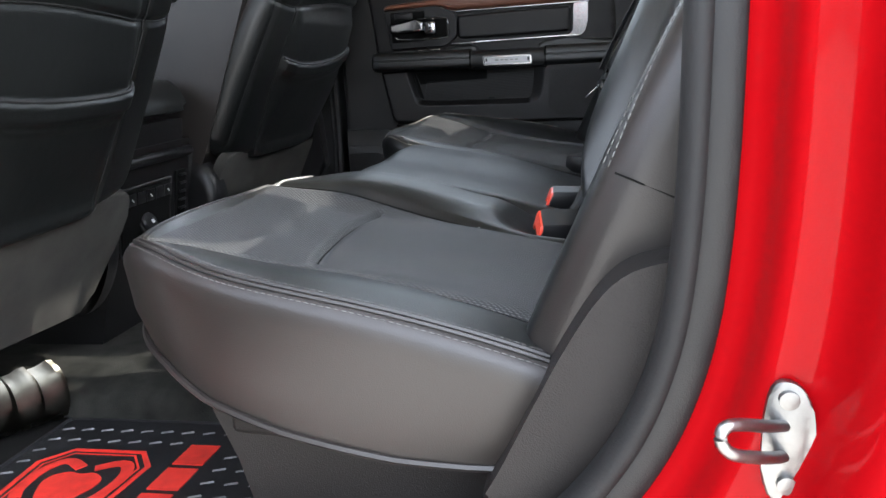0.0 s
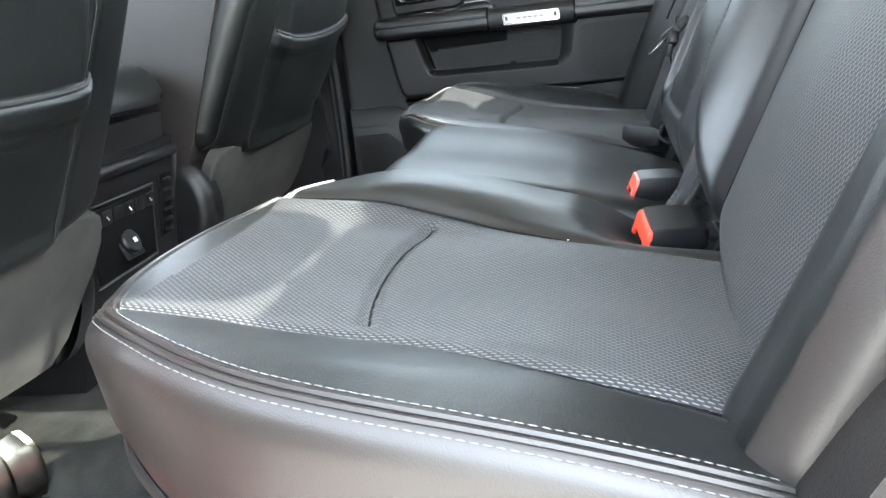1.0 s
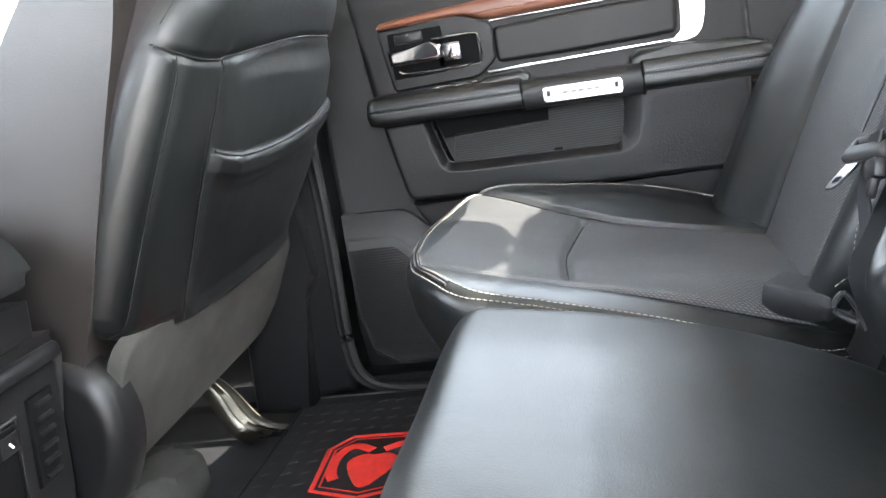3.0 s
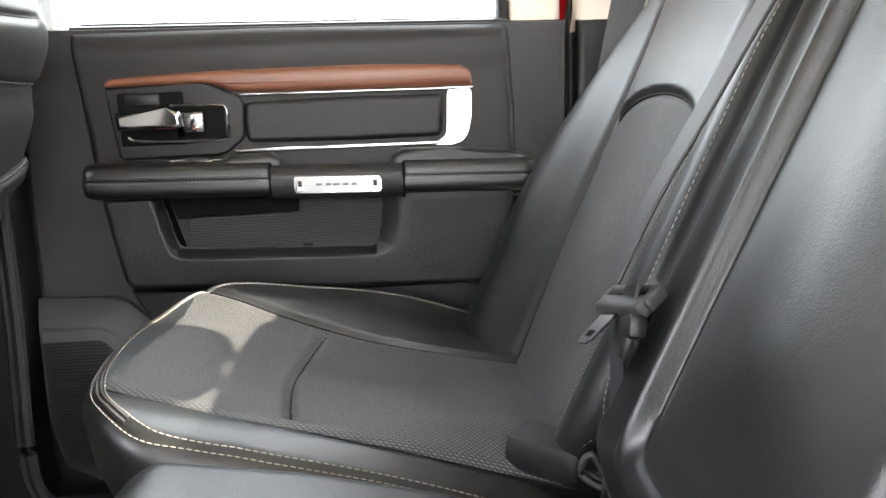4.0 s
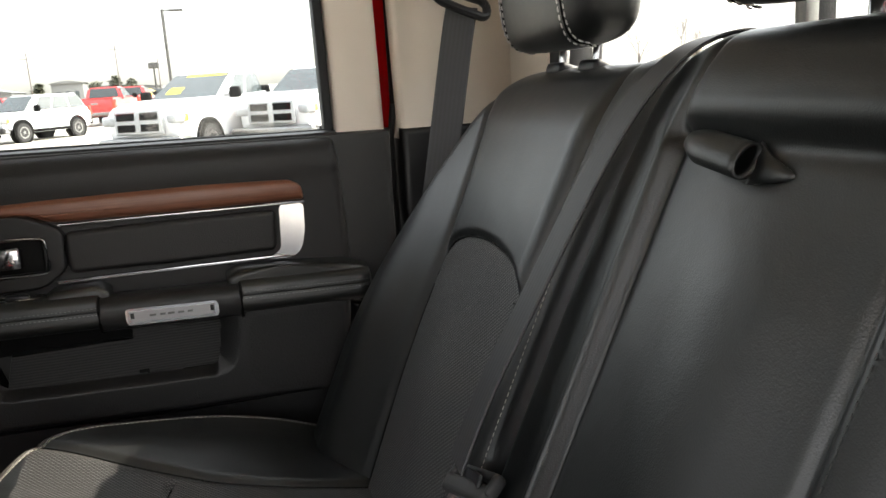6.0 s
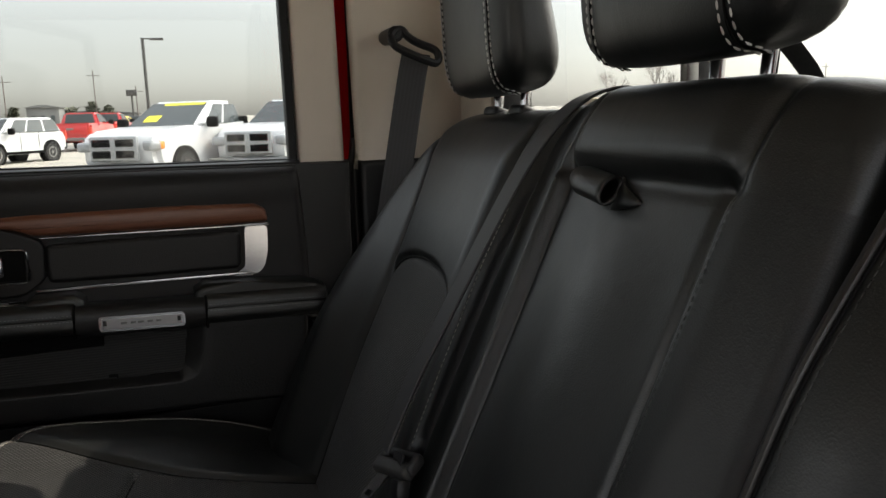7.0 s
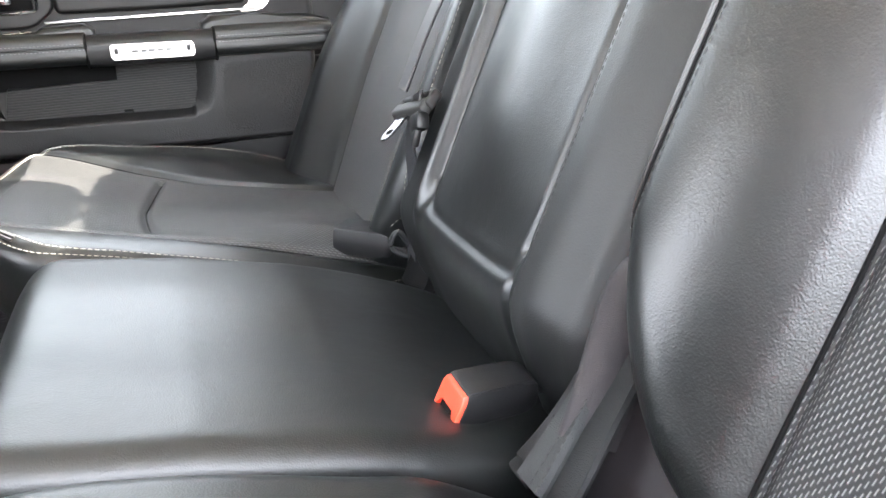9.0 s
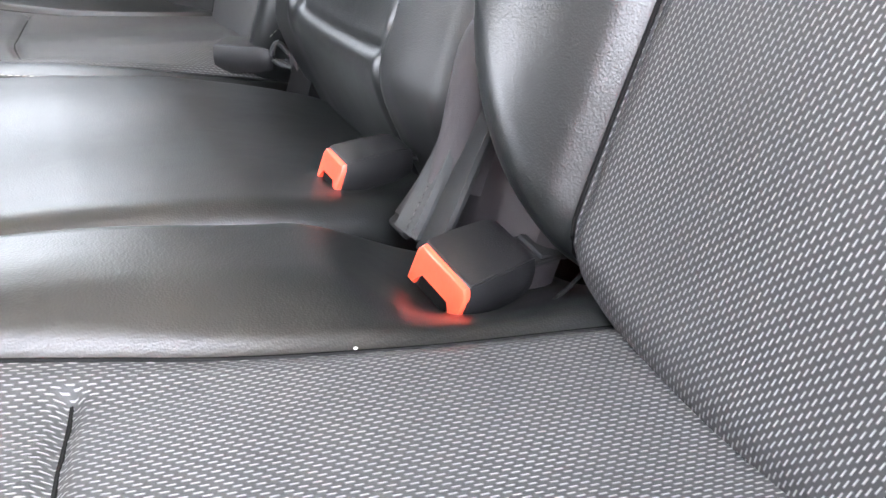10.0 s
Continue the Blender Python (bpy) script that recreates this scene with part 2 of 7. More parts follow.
STUD_DARK = material("dark_mat_stud", (0.030, 0.030, 0.030), 0.5, stain=0.3, stain_scale=60)
COARSE = material("coarse_grained_vinyl", (0.0115, 0.0112, 0.0112), 0.55, grain=1.0, grain_scale=330, stain=0.15, rough_var=0.05, spec=0.30)
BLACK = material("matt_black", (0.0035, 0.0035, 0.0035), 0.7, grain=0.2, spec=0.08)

# ---- mesh helpers ----
BASE = {}


def thing(name, at, label, category, group="", kind=""):
    """An Empty at a thing's base, under which its parts hang."""
    ob = new(name)
    ob.empty_display_size = 0.05
    ob.matrix_world = Matrix.Translation(at)
    BASE[ob.name] = Vector(at)
    return tagged(ob, label, category, group, kind)


def hang(ob, parent, label=""):
    if parent is not None:
        ob.parent = parent
        ob.matrix_parent_inverse = Matrix.Translation(-BASE.get(parent.name, Vector((0, 0, 0))))
    return tagged(ob, label)


def part(name, bm, mat, parent=None, label="", sharp=38.0):
    """Links a bmesh as one mesh object under a thing or a part."""
    me = bpy.data.meshes.new(name)
    bmesh.ops.recalc_face_normals(bm, faces=bm.faces)
    for f in bm.faces:
        f.smooth = True
    bm.to_mesh(me)
    bm.free()
    me.set_sharp_from_angle(angle=radians(sharp))
    me.materials.append(mat)
    return hang(new(name, me), parent, label)


def grid_part(name, verts, faces, mat, parent=None, label="", uv=None, normals=None):
    me = bpy.data.meshes.new(name)
    me.from_pydata([tuple(map(float, v)) for v in verts], [], [tuple(map(int, f)) for f in faces])
    if uv is not None:
        layer = me.uv_layers.new(name="UVMap")
        idx = np.empty(len(me.loops), dtype=np.int32)
        me.loops.foreach_get("vertex_index", idx)
        layer.data.foreach_set("uv", np.asarray(uv, dtype=np.float32)[idx].ravel())
    me.polygons.foreach_set("use_smooth", [True] * len(me.polygons))
    me.update()
    if normals is not None:
        me.normals_split_custom_set_from_vertices([tuple(map(float, q)) for q in normals])
    me.materials.append(mat)
    return hang(new(name, me), parent, label)


def joined(*bms):
    """Several bmeshes as one."""
    out = bms[0]
    for b in bms[1:]:
        me = bpy.data.meshes.new("join")
        b.to_mesh(me)
        b.free()
        out.from_mesh(me)
        bpy.data.meshes.remove(me)
    return out


def rbox(at, size, r=0.004, turn=None, seg=2):
    """A box with rounded edges."""
    bm = bmesh.new()
    bmesh.ops.create_cube(bm, size=1)
    bmesh.ops.scale(bm, vec=size, verts=bm.verts)
    if r > 0:
        bmesh.ops.bevel(bm, geom=list(bm.edges), offset=min(r, 0.49 * min(size)), segments=seg, affect="EDGES", profile=0.5)
    m = Matrix.Translation(at) @ (turn.to_4x4() if turn is not None else Matrix.Identity(4))
    bmesh.ops.transform(bm, matrix=m, verts=bm.verts)
    return bm


def turned(rx=0, ry=0, rz=0):
    return Euler([radians(a) for a in (rx, ry, rz)]).to_matrix()


def prism(points, place, thick, r=0.003, seg=2):
    """A slab from a flat outline: place(a, b, h) puts outline points (a, b) at height h (0: back, thick: front); the front edge is rounded."""
    bm = bmesh.new()
    back = [bm.verts.new(place(a, b, 0)) for a, b in points]
    front = [bm.verts.new(place(a, b, thick)) for a, b in points]
    n = len(points)
    bm.faces.new(back)
    top = bm.faces.new(front)
    for i in range(n):
        bm.faces.new((back[i], back[(i + 1) % n], front[(i + 1) % n], front[i]))
    if r > 0:
        bmesh.ops.bevel(bm, geom=list(top.edges), offset=r, segments=seg, affect="EDGES", profile=0.5)
        want = Vector(place(*points[0], thick)) - Vector(place(*points[0], 0))
        bm.normal_update()
        flat = [f for f in bm.faces if abs(f.normal.dot(want.normalized())) > 0.95 and len(f.verts) > 3]
        if flat:
            top = max(flat, key=lambda f: (round(f.calc_center_median().dot(want), 6), f.calc_area()))
            bmesh.ops.inset_individual(bm, faces=[top], thickness=min(r * 0.25, 0.0008), use_even_offset=True)
    return bm


def tube(points, r, sides=8, flat=1.0, up=(0, 0, 1), closed=False):
    """A round or flattened rod along points; flat squeezes it along up."""
    bm = bmesh.new()
    pts = [Vector(p) for p in points]
    rings = []
    for i, p in enumerate(pts):
        a = pts[(i - 1) % len(pts)] if closed or i else p
        b = pts[(i + 1) % len(pts)] if closed or i < len(pts) - 1 else p
        way = (b - a).normalized()
        side = way.cross(Vector(up))
        side = side.normalized() if side.length > 1e-4 else way.orthogonal().normalized()
        top = side.cross(way).normalized()
        rr = r[i] if isinstance(r, (list, tuple)) else r
        rings.append([bm.verts.new(p + side * rr * math.cos(2 * math.pi * k / sides) + top * rr * flat * math.sin(2 * math.pi * k / sides)) for k in range(sides)])
    m = len(rings)
    for i in range(m if closed else m - 1):
        for k in range(sides):
            bm.faces.new((rings[i][k], rings[i][(k + 1) % sides], rings[(i + 1) % m][(k + 1) % sides], rings[(i + 1) % m][k]))
    if not closed:
        bm.faces.new(rings[0])
        bm.faces.new(rings[-1])
    return bm


def sweep(path, profile, place):
    """A profile swept along a path: place(path point, path index, profile point) gives the place."""
    bm = bmesh.new()
    rows = [[bm.verts.new(place(p, i, q)) for q in profile] for i, p in enumerate(path)]
    for a, b in zip(rows, rows[1:]):
        for k in range(len(profile) - 1):
            bm.faces.new((a[k], a[k + 1], b[k + 1], b[k]))
    return bm


def lathe(profile, at, axis="z", sides=20):
    """Rings (radius, height) turned round an axis."""
    bm = bmesh.new()
    put = {"z": lambda c, s, h: (c, s, h), "y": lambda c, s, h: (c, h, s), "x": lambda c, s, h: (h, c, s)}[axis]
    rings = [[bm.verts.new(Vector(at) + Vector(put(r * math.cos(2 * math.pi * k / sides), r * math.sin(2 * math.pi * k / sides), h))) for k in range(sides)] for r, h in profile]
    for a, b in zip(rings, rings[1:]):
        for k in range(sides):
            bm.faces.new((a[k], a[(k + 1) % sides], b[(k + 1) % sides], b[k]))
    bm.faces.new(rings[0])
    bm.faces.new(rings[-1])
    return bm


def smooth_line(points, times=3, closed=False):
    """Corner cutting: a soft line through the neighbourhood of the points."""
    p = np.array(points, float)
    for _ in range(times):
        q = np.roll(p, -1, 0) if closed else p[1:]
        a = p if closed else p[:-1]
        mid = np.stack([0.75 * a + 0.25 * q, 0.25 * a + 0.75 * q], 1).reshape(-1, p.shape[1])
        p = mid if closed else np.concatenate([p[:1], mid, p[-1:]])
    return p


def rounded(points, r, n=4):
    """A closed outline with its corners rounded to radius r."""
    p = [np.array(q, float) for q in points]
    out = []
    for i, c in enumerate(p):
        a, b = p[i - 1], p[(i + 1) % len(p)]
        la, lb = np.linalg.norm(a - c), np.linalg.norm(b - c)
        cut = min(r, 0.45 * la, 0.45 * lb)
        s0, s1 = c + (a - c) / la * cut, c + (b - c) / lb * cut
        for k in range(n + 1):
            t = k / n
            out.append(tuple((1 - t) ** 2 * s0 + 2 * t * (1 - t) * c + t * t * s1))
    return out


def line_distance(u, v, line, closed=False):
    """Distance of points to a polyline."""
    p = np.stack([np.ravel(u), np.ravel(v)], 1)
    a = np.array(line, float)
    b = np.roll(a, -1, 0) if closed else a[1:]
    a = a if closed else a[:-1]
    best = np.full(len(p), 1e9)
    for s, e in zip(a, b):
        d = e - s
        k = np.clip(((p - s) @ d) / max(d @ d, 1e-12), 0, 1)
        best = np.minimum(best, np.hypot(*(p - s - k[:, None] * d).T))
    return best.reshape(np.shape(u))


def within(u, v, poly):
    """Which points lie inside a polygon."""
    p = np.array(poly, float)
    x, y = np.ravel(u), np.ravel(v)
    inside = np.zeros(len(x), bool)
    for (x1, y1), (x2, y2) in zip(p, np.roll(p, -1, 0)):
        cross = (y1 > y) != (y2 > y)
        inside ^= cross & (x < (x2 - x1) * (y - y1) / ((y2 - y1) or 1e-12) + x1)
    return inside.reshape(np.shape(u))


def step(lo, hi, x):
    t = np.clip((x - lo) / (hi - lo), 0, 1)
    return t * t * (3 - 2 * t)


class Pad:
    """An upholstered piece: a rounded outline in (u, v), a height over it, seams pressed in, and sides down to a foot."""

    def __init__(self, outline, height, place, edge=0.03, seams=(), foot=None, tuck=0.0, nu=100, nv=110):
        self.outline, self.height, self.place, self.edge, self.seams, self.foot, self.tuck = np.array(outline), height, place, edge, seams, foot, tuck
        o = self.outline
        lo, hi = o[:, 1].min(), o[:, 1].max()
        t = np.linspace(0, 1, nv)
        t = 0.6 * t + 0.4 * (0.5 - 0.5 * np.cos(np.pi * t))
        rows = lo + (hi - lo) * (1e-4 + (1 - 2e-4) * t)
        a = np.linspace(0, 1, nu)
        a = 0.7 * a + 0.3 * (0.5 - 0.5 * np.cos(np.pi * a))
        us = []
        q = np.roll(o, -1, 0)
        for r in rows:
            hit = (o[:, 1] > r) != (q[:, 1] > r)
            x = o[hit, 0] + (r - o[hit, 1]) / (q[hit, 1] - o[hit, 1]) * (q[hit, 0] - o[hit, 0])
            us.append(x.min() + (x.max() - x.min()) * a)
        self.u, self.v = np.array(us), np.repeat(rows[:, None], nu, 1)

    def h(self, u, v):
        d = line_distance(u, v, self.outline, True)
        k = 1 - np.clip(d / self.edge, 0, 1)
        out = self.height(u, v) - self.edge * (1 - np.sqrt(np.maximum(1 - k * k, 0)))
        for line, deep, wide in self.seams:
            out = out - deep * np.exp(-((line_distance(u, v, line) / wide) ** 2))
        return out

    def build(self, parent, regions, rest, sides=None):
        """regions: (name, polygon, material, label) parts cut from the top; rest: name, material and label of all else."""
        nv, nu = self.u.shape
        h = self.h(self.u, self.v)
        verts = np.stack(self.place(self.u, self.v, h), -1).reshape(-1, 3)
        idx = np.arange(nv * nu).reshape(nv, nu)
        quads = np.stack([idx[:-1, :-1], idx[:-1, 1:], idx[1:, 1:], idx[1:, :-1]], -1).reshape(-1, 4)
        uv = np.stack([self.u.ravel(), self.v.ravel()], 1)
        mid = uv[quads].mean(1)
        left = np.ones(len(quads), bool)
        obs = []

        ring = np.concatenate([idx[0, :], idx[1:, -1], idx[-1, -2::-1], idx[-2:0:-1, 0]])
        c = uv[ring].mean(0)
        side_u = (uv[ring] - c) * (1 - self.tuck) + c
        foot = self.foot(side_u[:, 0], side_u[:, 1])
        low = np.stack(self.place(side_u[:, 0], side_u[:, 1], foot), -1)
        top = h.ravel()[ring]
        bulge = (uv[ring] - c) * (1 - 0.25 * self.tuck) + c
        half = np.stack(self.place(bulge[:, 0], bulge[:, 1], 0.45 * top + 0.55 * foot), -1)
        n0, m = len(verts), len(ring)
        allv = np.concatenate([verts, half, low])
        alluv = np.concatenate([uv, side_u, side_u])
        k, kn = np.arange(m), (np.arange(m) + 1) % m
        s1 = np.stack([ring[kn], ring[k], n0 + k, n0 + kn], 1)
        s2 = np.stack([n0 + kn, n0 + k, n0 + m + k, n0 + m + kn], 1)
        # one set of normals for all the pieces, so that no edge shows where they meet
        soft = np.zeros_like(allv)
        for f in (quads, s1, s2):
            fn = np.cross(allv[f[:, 2]] - allv[f[:, 0]], allv[f[:, 3]] - allv[f[:, 1]])
            for c in range(4):
                np.add.at(soft, f[:, c], fn)
        soft /= np.linalg.norm(soft, axis=1)[:, None] + 1e-15
        for name, poly, mat, label in regions:
            mine = within(mid[:, 0], mid[:, 1], poly) & left
            left &= ~mine
            used, back = np.unique(quads[mine], return_inverse=True)
            obs.append(grid_part(name, allv[used], back.reshape(-1, 4), mat, parent, label, uv[used], soft[used]))
        if sides:
            used, back = np.unique(np.concatenate([s1, s2]), return_inverse=True)
            obs.append(grid_part(sides[0], allv[used], back.reshape(-1, 4), sides[1], parent, sides[2], alluv[used], soft[used]))
        faces = quads[left] if sides else np.concatenate([quads[left], s1, s2])
        used, back = np.unique(faces, return_inverse=True)
        name, mat, label = rest
        faces = [list(f) for f in back.reshape(-1, 4)]
        where = np.full(len(allv), -1)
        where[used] = np.arange(len(used))
        if not sides:
            faces.append([int(where[n0 + m + i]) for i in range(m)])
        obs.append(grid_part(name, allv[used], faces, mat, parent, label, alluv[used], soft[used]))
        return obs

    def on(self, line, lift=0.0):
        """World places and normals along a line of (u, v)."""
        p = np.array(line, float)
        e = 1e-3
        f = lambda u, v: np.stack(self.place(u, v, self.h(u, v) + lift), -1)
        a = f(p[:, 0], p[:, 1])
        n = np.cross(f(p[:, 0] + e, p[:, 1]) - a, f(p[:, 0], p[:, 1] + e) - a)
        n /= np.linalg.norm(n, axis=1)[:, None] + 1e-12
        h = np.stack(self.place(p[:, 0], p[:, 1], self.h(p[:, 0], p[:, 1]) + lift + 0.01), -1) - a
        n *= np.sign((n * h).sum(1))[:, None]
        return a, n


def resample(p, gap):
    d = np.r_[0, np.cumsum(np.linalg.norm(np.diff(p, axis=0), axis=1))]
    s = np.arange(0, d[-1], gap)
    return np.stack([np.interp(s, d, p[:, k]) for k in range(p.shape[1])], 1)


def stitching(parent, places, normals=None, length=0.0058, gap=0.0076, wide=0.0012, high=0.0009, mat=None, label="pale stitching"):
    """A row of short thread stitches along world places, as one part."""
    d = np.r_[0, np.cumsum(np.linalg.norm(np.diff(places, axis=0), axis=1))]
    verts, faces = [], []
    at = lambda s: np.array([np.interp(s, d, places[:, k]) for k in range(3)])
    nat = lambda s: np.array([np.interp(s, d, normals[:, k]) for k in range(3)])
    s = 0.002
    while s + length < d[-1]:
        a, b, n = at(s), at(s + length), nat(s + length / 2)
        way = (b - a) / (np.linalg.norm(b - a) + 1e-12)
        side = np.cross(n, way)
        side /= np.linalg.norm(side) + 1e-12
        i = len(verts)
        for p, k in ((a, 0.3), (a + way * length * 0.25, 1), (b - way * length * 0.25, 1), (b, 0.3)):
            verts += [p - side * wide / 2 * k, p + n * high * k, p + side * wide / 2 * k]
        for j in range(3):
            o = i + 3 * j
            faces += [(o, o + 1, o + 4, o + 3), (o + 1, o + 2, o + 5, o + 4)]
        faces += [(i, i + 2, i + 1), (i + 9, i + 10, i + 11)]
        s += gap
    return grid_part("stitching", verts, faces, mat or THREAD, parent, label) if verts else None

# ---- the cab ----
C = 1.455              # centre line of the truck
FLOOR = 0.515
OUT = -0.27            # the ground under the truck
SLOPE = math.tan(radians(0.54))


def structure(name, bm, mat, label, category, sharp=38.0):
    ob = part(name, bm, mat, None, "", sharp)
    return tagged(ob, label, category, kind="structure")


def xz(y, way=1):
    """Outline points (x, z) on a plane of the far side; height runs towards the cab's inside."""
    return lambda a, b, h: (a, y - way * h, b)


def xy(z):
    return lambda a, b, h: (a, b, z + h)


# floor with a low tunnel along the middle
prof = [(0.68, 0.0), (1.17, 0.0), (1.20, 0.03), (1.26, 0.045), (1.65, 0.045), (1.71, 0.03), (1.74, 0.0), (2.235, 0.0)]
bm = sweep([-2.2, -1.2, -0.7, -0.2, 0.5], prof, lambda p, i, q: (p, q[0], FLOOR + q[1]))
structure("floor", bm, CARPET, "charcoal carpeted cab floor with low centre tunnel", "floor")
tun = [(1.150, 0.012), (1.165, 0.034), (1.190, 0.050), (1.26, 0.056), (1.65, 0.056), (1.712, 0.050), (1.720, 0.058), (1.732, 0.062), (1.744, 0.058), (1.750, 0.046), (1.752, 0.012)]
bm = sweep([-0.95, -0.7, -0.4, -0.12], tun, lambda p, i, q: (p, q[0], FLOOR + q[1]))
structure("tunnel_carpet", bm, TUNNEL, "olive grey carpet over the centre tunnel with rolled edge", "carpet")
structure("floor_liner_far", rbox((-0.80, 1.905, FLOOR + 0.004), (0.36, 0.29, 0.008), 0.003), MAT_CLOTH, "black rubber liner in the far footwell", "floor")
structure("floor_duct_far", prism([tuple(p) for p in smooth_line([(-0.84, 1.80), (-0.84, 1.93), (-0.765, 1.945), (-0.725, 1.915), (-0.722, 1.85), (-0.745, 1.80)], 2, True)], xy(FLOOR), 0.070, 0.026, 4), SEAT_FELT, "pale felt duct hump on the far footwell floor", "floor")
structure("ceiling", rbox((-0.45, C, 1.74), (2.2, 1.66, 0.05), 0.02), HEADLINER, "cream cloth headliner of the cab", "ceiling")
structure("roof_panel", rbox((-0.45, C, 1.785), (2.3, 1.76, 0.03), 0.012), PAINT, "red painted truck roof panel", "roof")

# back wall of the cab, with its window opening
WX = 0.50
bm = joined(rbox((WX, C, 0.88), (0.05, 1.62, 0.80), 0.01), rbox((WX - 0.02, C, 1.685), (0.08, 1.62, 0.09), 0.02),
            rbox((WX - 0.01, 0.72, 1.48), (0.06, 0.16, 0.44), 0.02), rbox((WX - 0.01, 2.19, 1.48), (0.06, 0.16, 0.44), 0.02))
structure("wall_back", bm, PLASTIC_GREY, "dark cab back wall round the rear window", "wall")
rw = thing("window_back", (WX, C, 1.28), "sliding rear cab window with black rubber surround", "window", kind="structure")
for y0, y1 in ((0.79, 1.24), (1.245, 1.665), (1.67, 2.12)):
    pane = part("pane", rbox((WX + 0.012, (y0 + y1) / 2, 1.46), (0.005, y1 - y0, 0.37), 0.001), REAR_GLASS, rw)
    pane.visible_shadow = False
part("bottom_rail", rbox((WX, C, 1.285), (0.04, 1.36, 0.02), 0.006), RUBBER, rw)
part("top_rail", rbox((WX, C, 1.645), (0.04, 1.36, 0.02), 0.006), RUBBER, rw)
for y in (1.243, 1.668):
    part("slider_post", rbox((WX, y, 1.465), (0.03, 0.022, 0.36), 0.005), RUBBER, rw)
part("latch_post", rbox((WX - 0.02, 1.655, 1.39), (0.016, 0.014, 0.20), 0.004), STEEL, rw, "bare metal edge of the slider")

# near side: door opening with red body, trim and seal; the rear door stands open out of view
SEAL = smooth_line([(0.262, 1.70), (0.240, 1.40), (0.2235, 1.20), (0.2195, 1.045), (0.2145, 0.917), (0.202, 0.827), (0.168, 0.748), (0.10, 0.672), (-0.02, 0.615), (-0.25, 0.585), (-0.55, 0.585)], 3)


def sweep_opening(profile):
    """Profile points are (outward from the opening, y); the path is the edge of the door opening."""
    n = len(SEAL)

    def put(p, i, q):
        a, b = SEAL[max(i - 1, 0)], SEAL[min(i + 1, n - 1)]
        w = (b - a) / np.linalg.norm(b - a)
        out = np.array([-w[1], w[0]])
        return (p[0] + out[0] * q[0], q[1], p[1] + out[1] * q[0])

    return sweep(list(SEAL), profile, put)


structure("pillar_trim_near", sweep_opening([(0.022, 0.80), (-0.004, 0.70), (-0.006, 0.674), (-0.002, 0.667), (0.004, 0.664), (0.020, 0.662), (0.022, 0.664)]), PLASTIC, "black plastic trim round the rear door opening", "trim", 60)
structure("door_seal_near", sweep_opening([(-0.012, 0.69), (-0.013, 0.674), (-0.009, 0.665), (-0.003, 0.662), (0.003, 0.664), (0.006, 0.672)]), RUBBER, "black rubber door seal round the opening", "seal", 60)
red = [(float(a), float(b)) for a, b in smooth_line([(0.018, 0.668), (0.024, 0.660), (0.030, 0.656), (0.036, 0.648), (0.039, 0.632), (0.043, 0.622), (0.052, 0.618), (0.062, 0.619), (0.070, 0.616), (0.076, 0.604), (0.080, 0.580), (0.086, 0.562), (0.096, 0.553), (0.112, 0.549), (0.14, 0.55), (0.30, 0.55), (0.45, 0.56)], 2)]
structure("wall_near", sweep_opening(red), PAINT, "red painted truck body round the rear door opening", "wall", 70)

st = thing("door_striker", (0.257, 0.617, 0.803), "zinc door striker loop bolted to the red pillar", "door striker")
plate = smooth_line([(-0.013, -0.036), (0.004, -0.042), (0.014, -0.02), (0.014, 0.02), (0.006, 0.036), (-0.008, 0.036), (-0.013, 0.010)], 2, True)
part("plate", prism([(a, b) for a, b in plate], lambda a, b, h: (0.257 + a, 0.6165 - h - 0.25 * a, 0.803 + b), 0.005, 0.0015), STEEL, st)
loop = smooth_line([(0.256, 0.614, 0.812), (0.245, 0.602, 0.817), (0.228, 0.586, 0.826), (0.219, 0.579, 0.828), (0.2165, 0.578, 0.820), (0.222, 0.579, 0.812), (0.231, 0.586, 0.807), (0.247, 0.602, 0.798), (0.256, 0.614, 0.793)], 2)
part("loop", tube([tuple(p) for p in loop], 0.0036, 10), STEEL, st)
for dz in (-0.026, 0.026):
    part("bolt", lathe([(0.0055, -0.003), (0.0055, -0.008), (0.003, -0.0085)], (0.257, 0.6165, 0.803 + dz), "y", 12), STEEL, st)

# far side of the body: pillars, sill and roof rail round the far rear door
FB = smooth_line([(-0.548, 1.30), (-0.548, 1.01), (-0.549, 0.83), (-0.562, 0.64), (-0.556, 0.56), (-0.50, 0.528), (-0.3, 0.528), (0.1, 0.528), (0.24, 0.60), (0.262, 0.72), (0.262, 0.80)], 3)
seal = [Vector((x, 2.185, z)) for x, z in FB]
bm = joined(tube([v + Vector((-0.004, 0.0, 0)) for v in seal], 0.009, 8), tube([v + Vector((-0.019, 0.004, -0.004)) for v in seal], 0.006, 8))
structure("door_seal_far", bm, RUBBER, "black rubber seal of the far rear door", "seal")
bp = [(-0.568, 1.66), (-0.560, 1.01), (-0.562, 0.83), (-0.578, 0.62), (-0.572, 0.53), (-0.76, 0.515), (-0.74, 0.75), (-0.70, 0.83), (-0.68, 1.1), (-0.70, 1.66)]
structure("pillar_shut_far", joined(prism([(-0.66, 0.50), (-0.66, 1.70), (-0.515, 1.70), (-0.515, 0.50)], xz(2.345), 0.055, 0.0), rbox((-0.2, 2.262, 0.512), (0.9, 0.05, 0.045), 0.006)), PLASTIC, "black shut face behind the far door seal", "pillar")
structure("pillar_far", prism(bp, xz(2.288), 0.103, 0.012, 3), PLASTIC, "black centre pillar trim on the passenger side", "pillar")
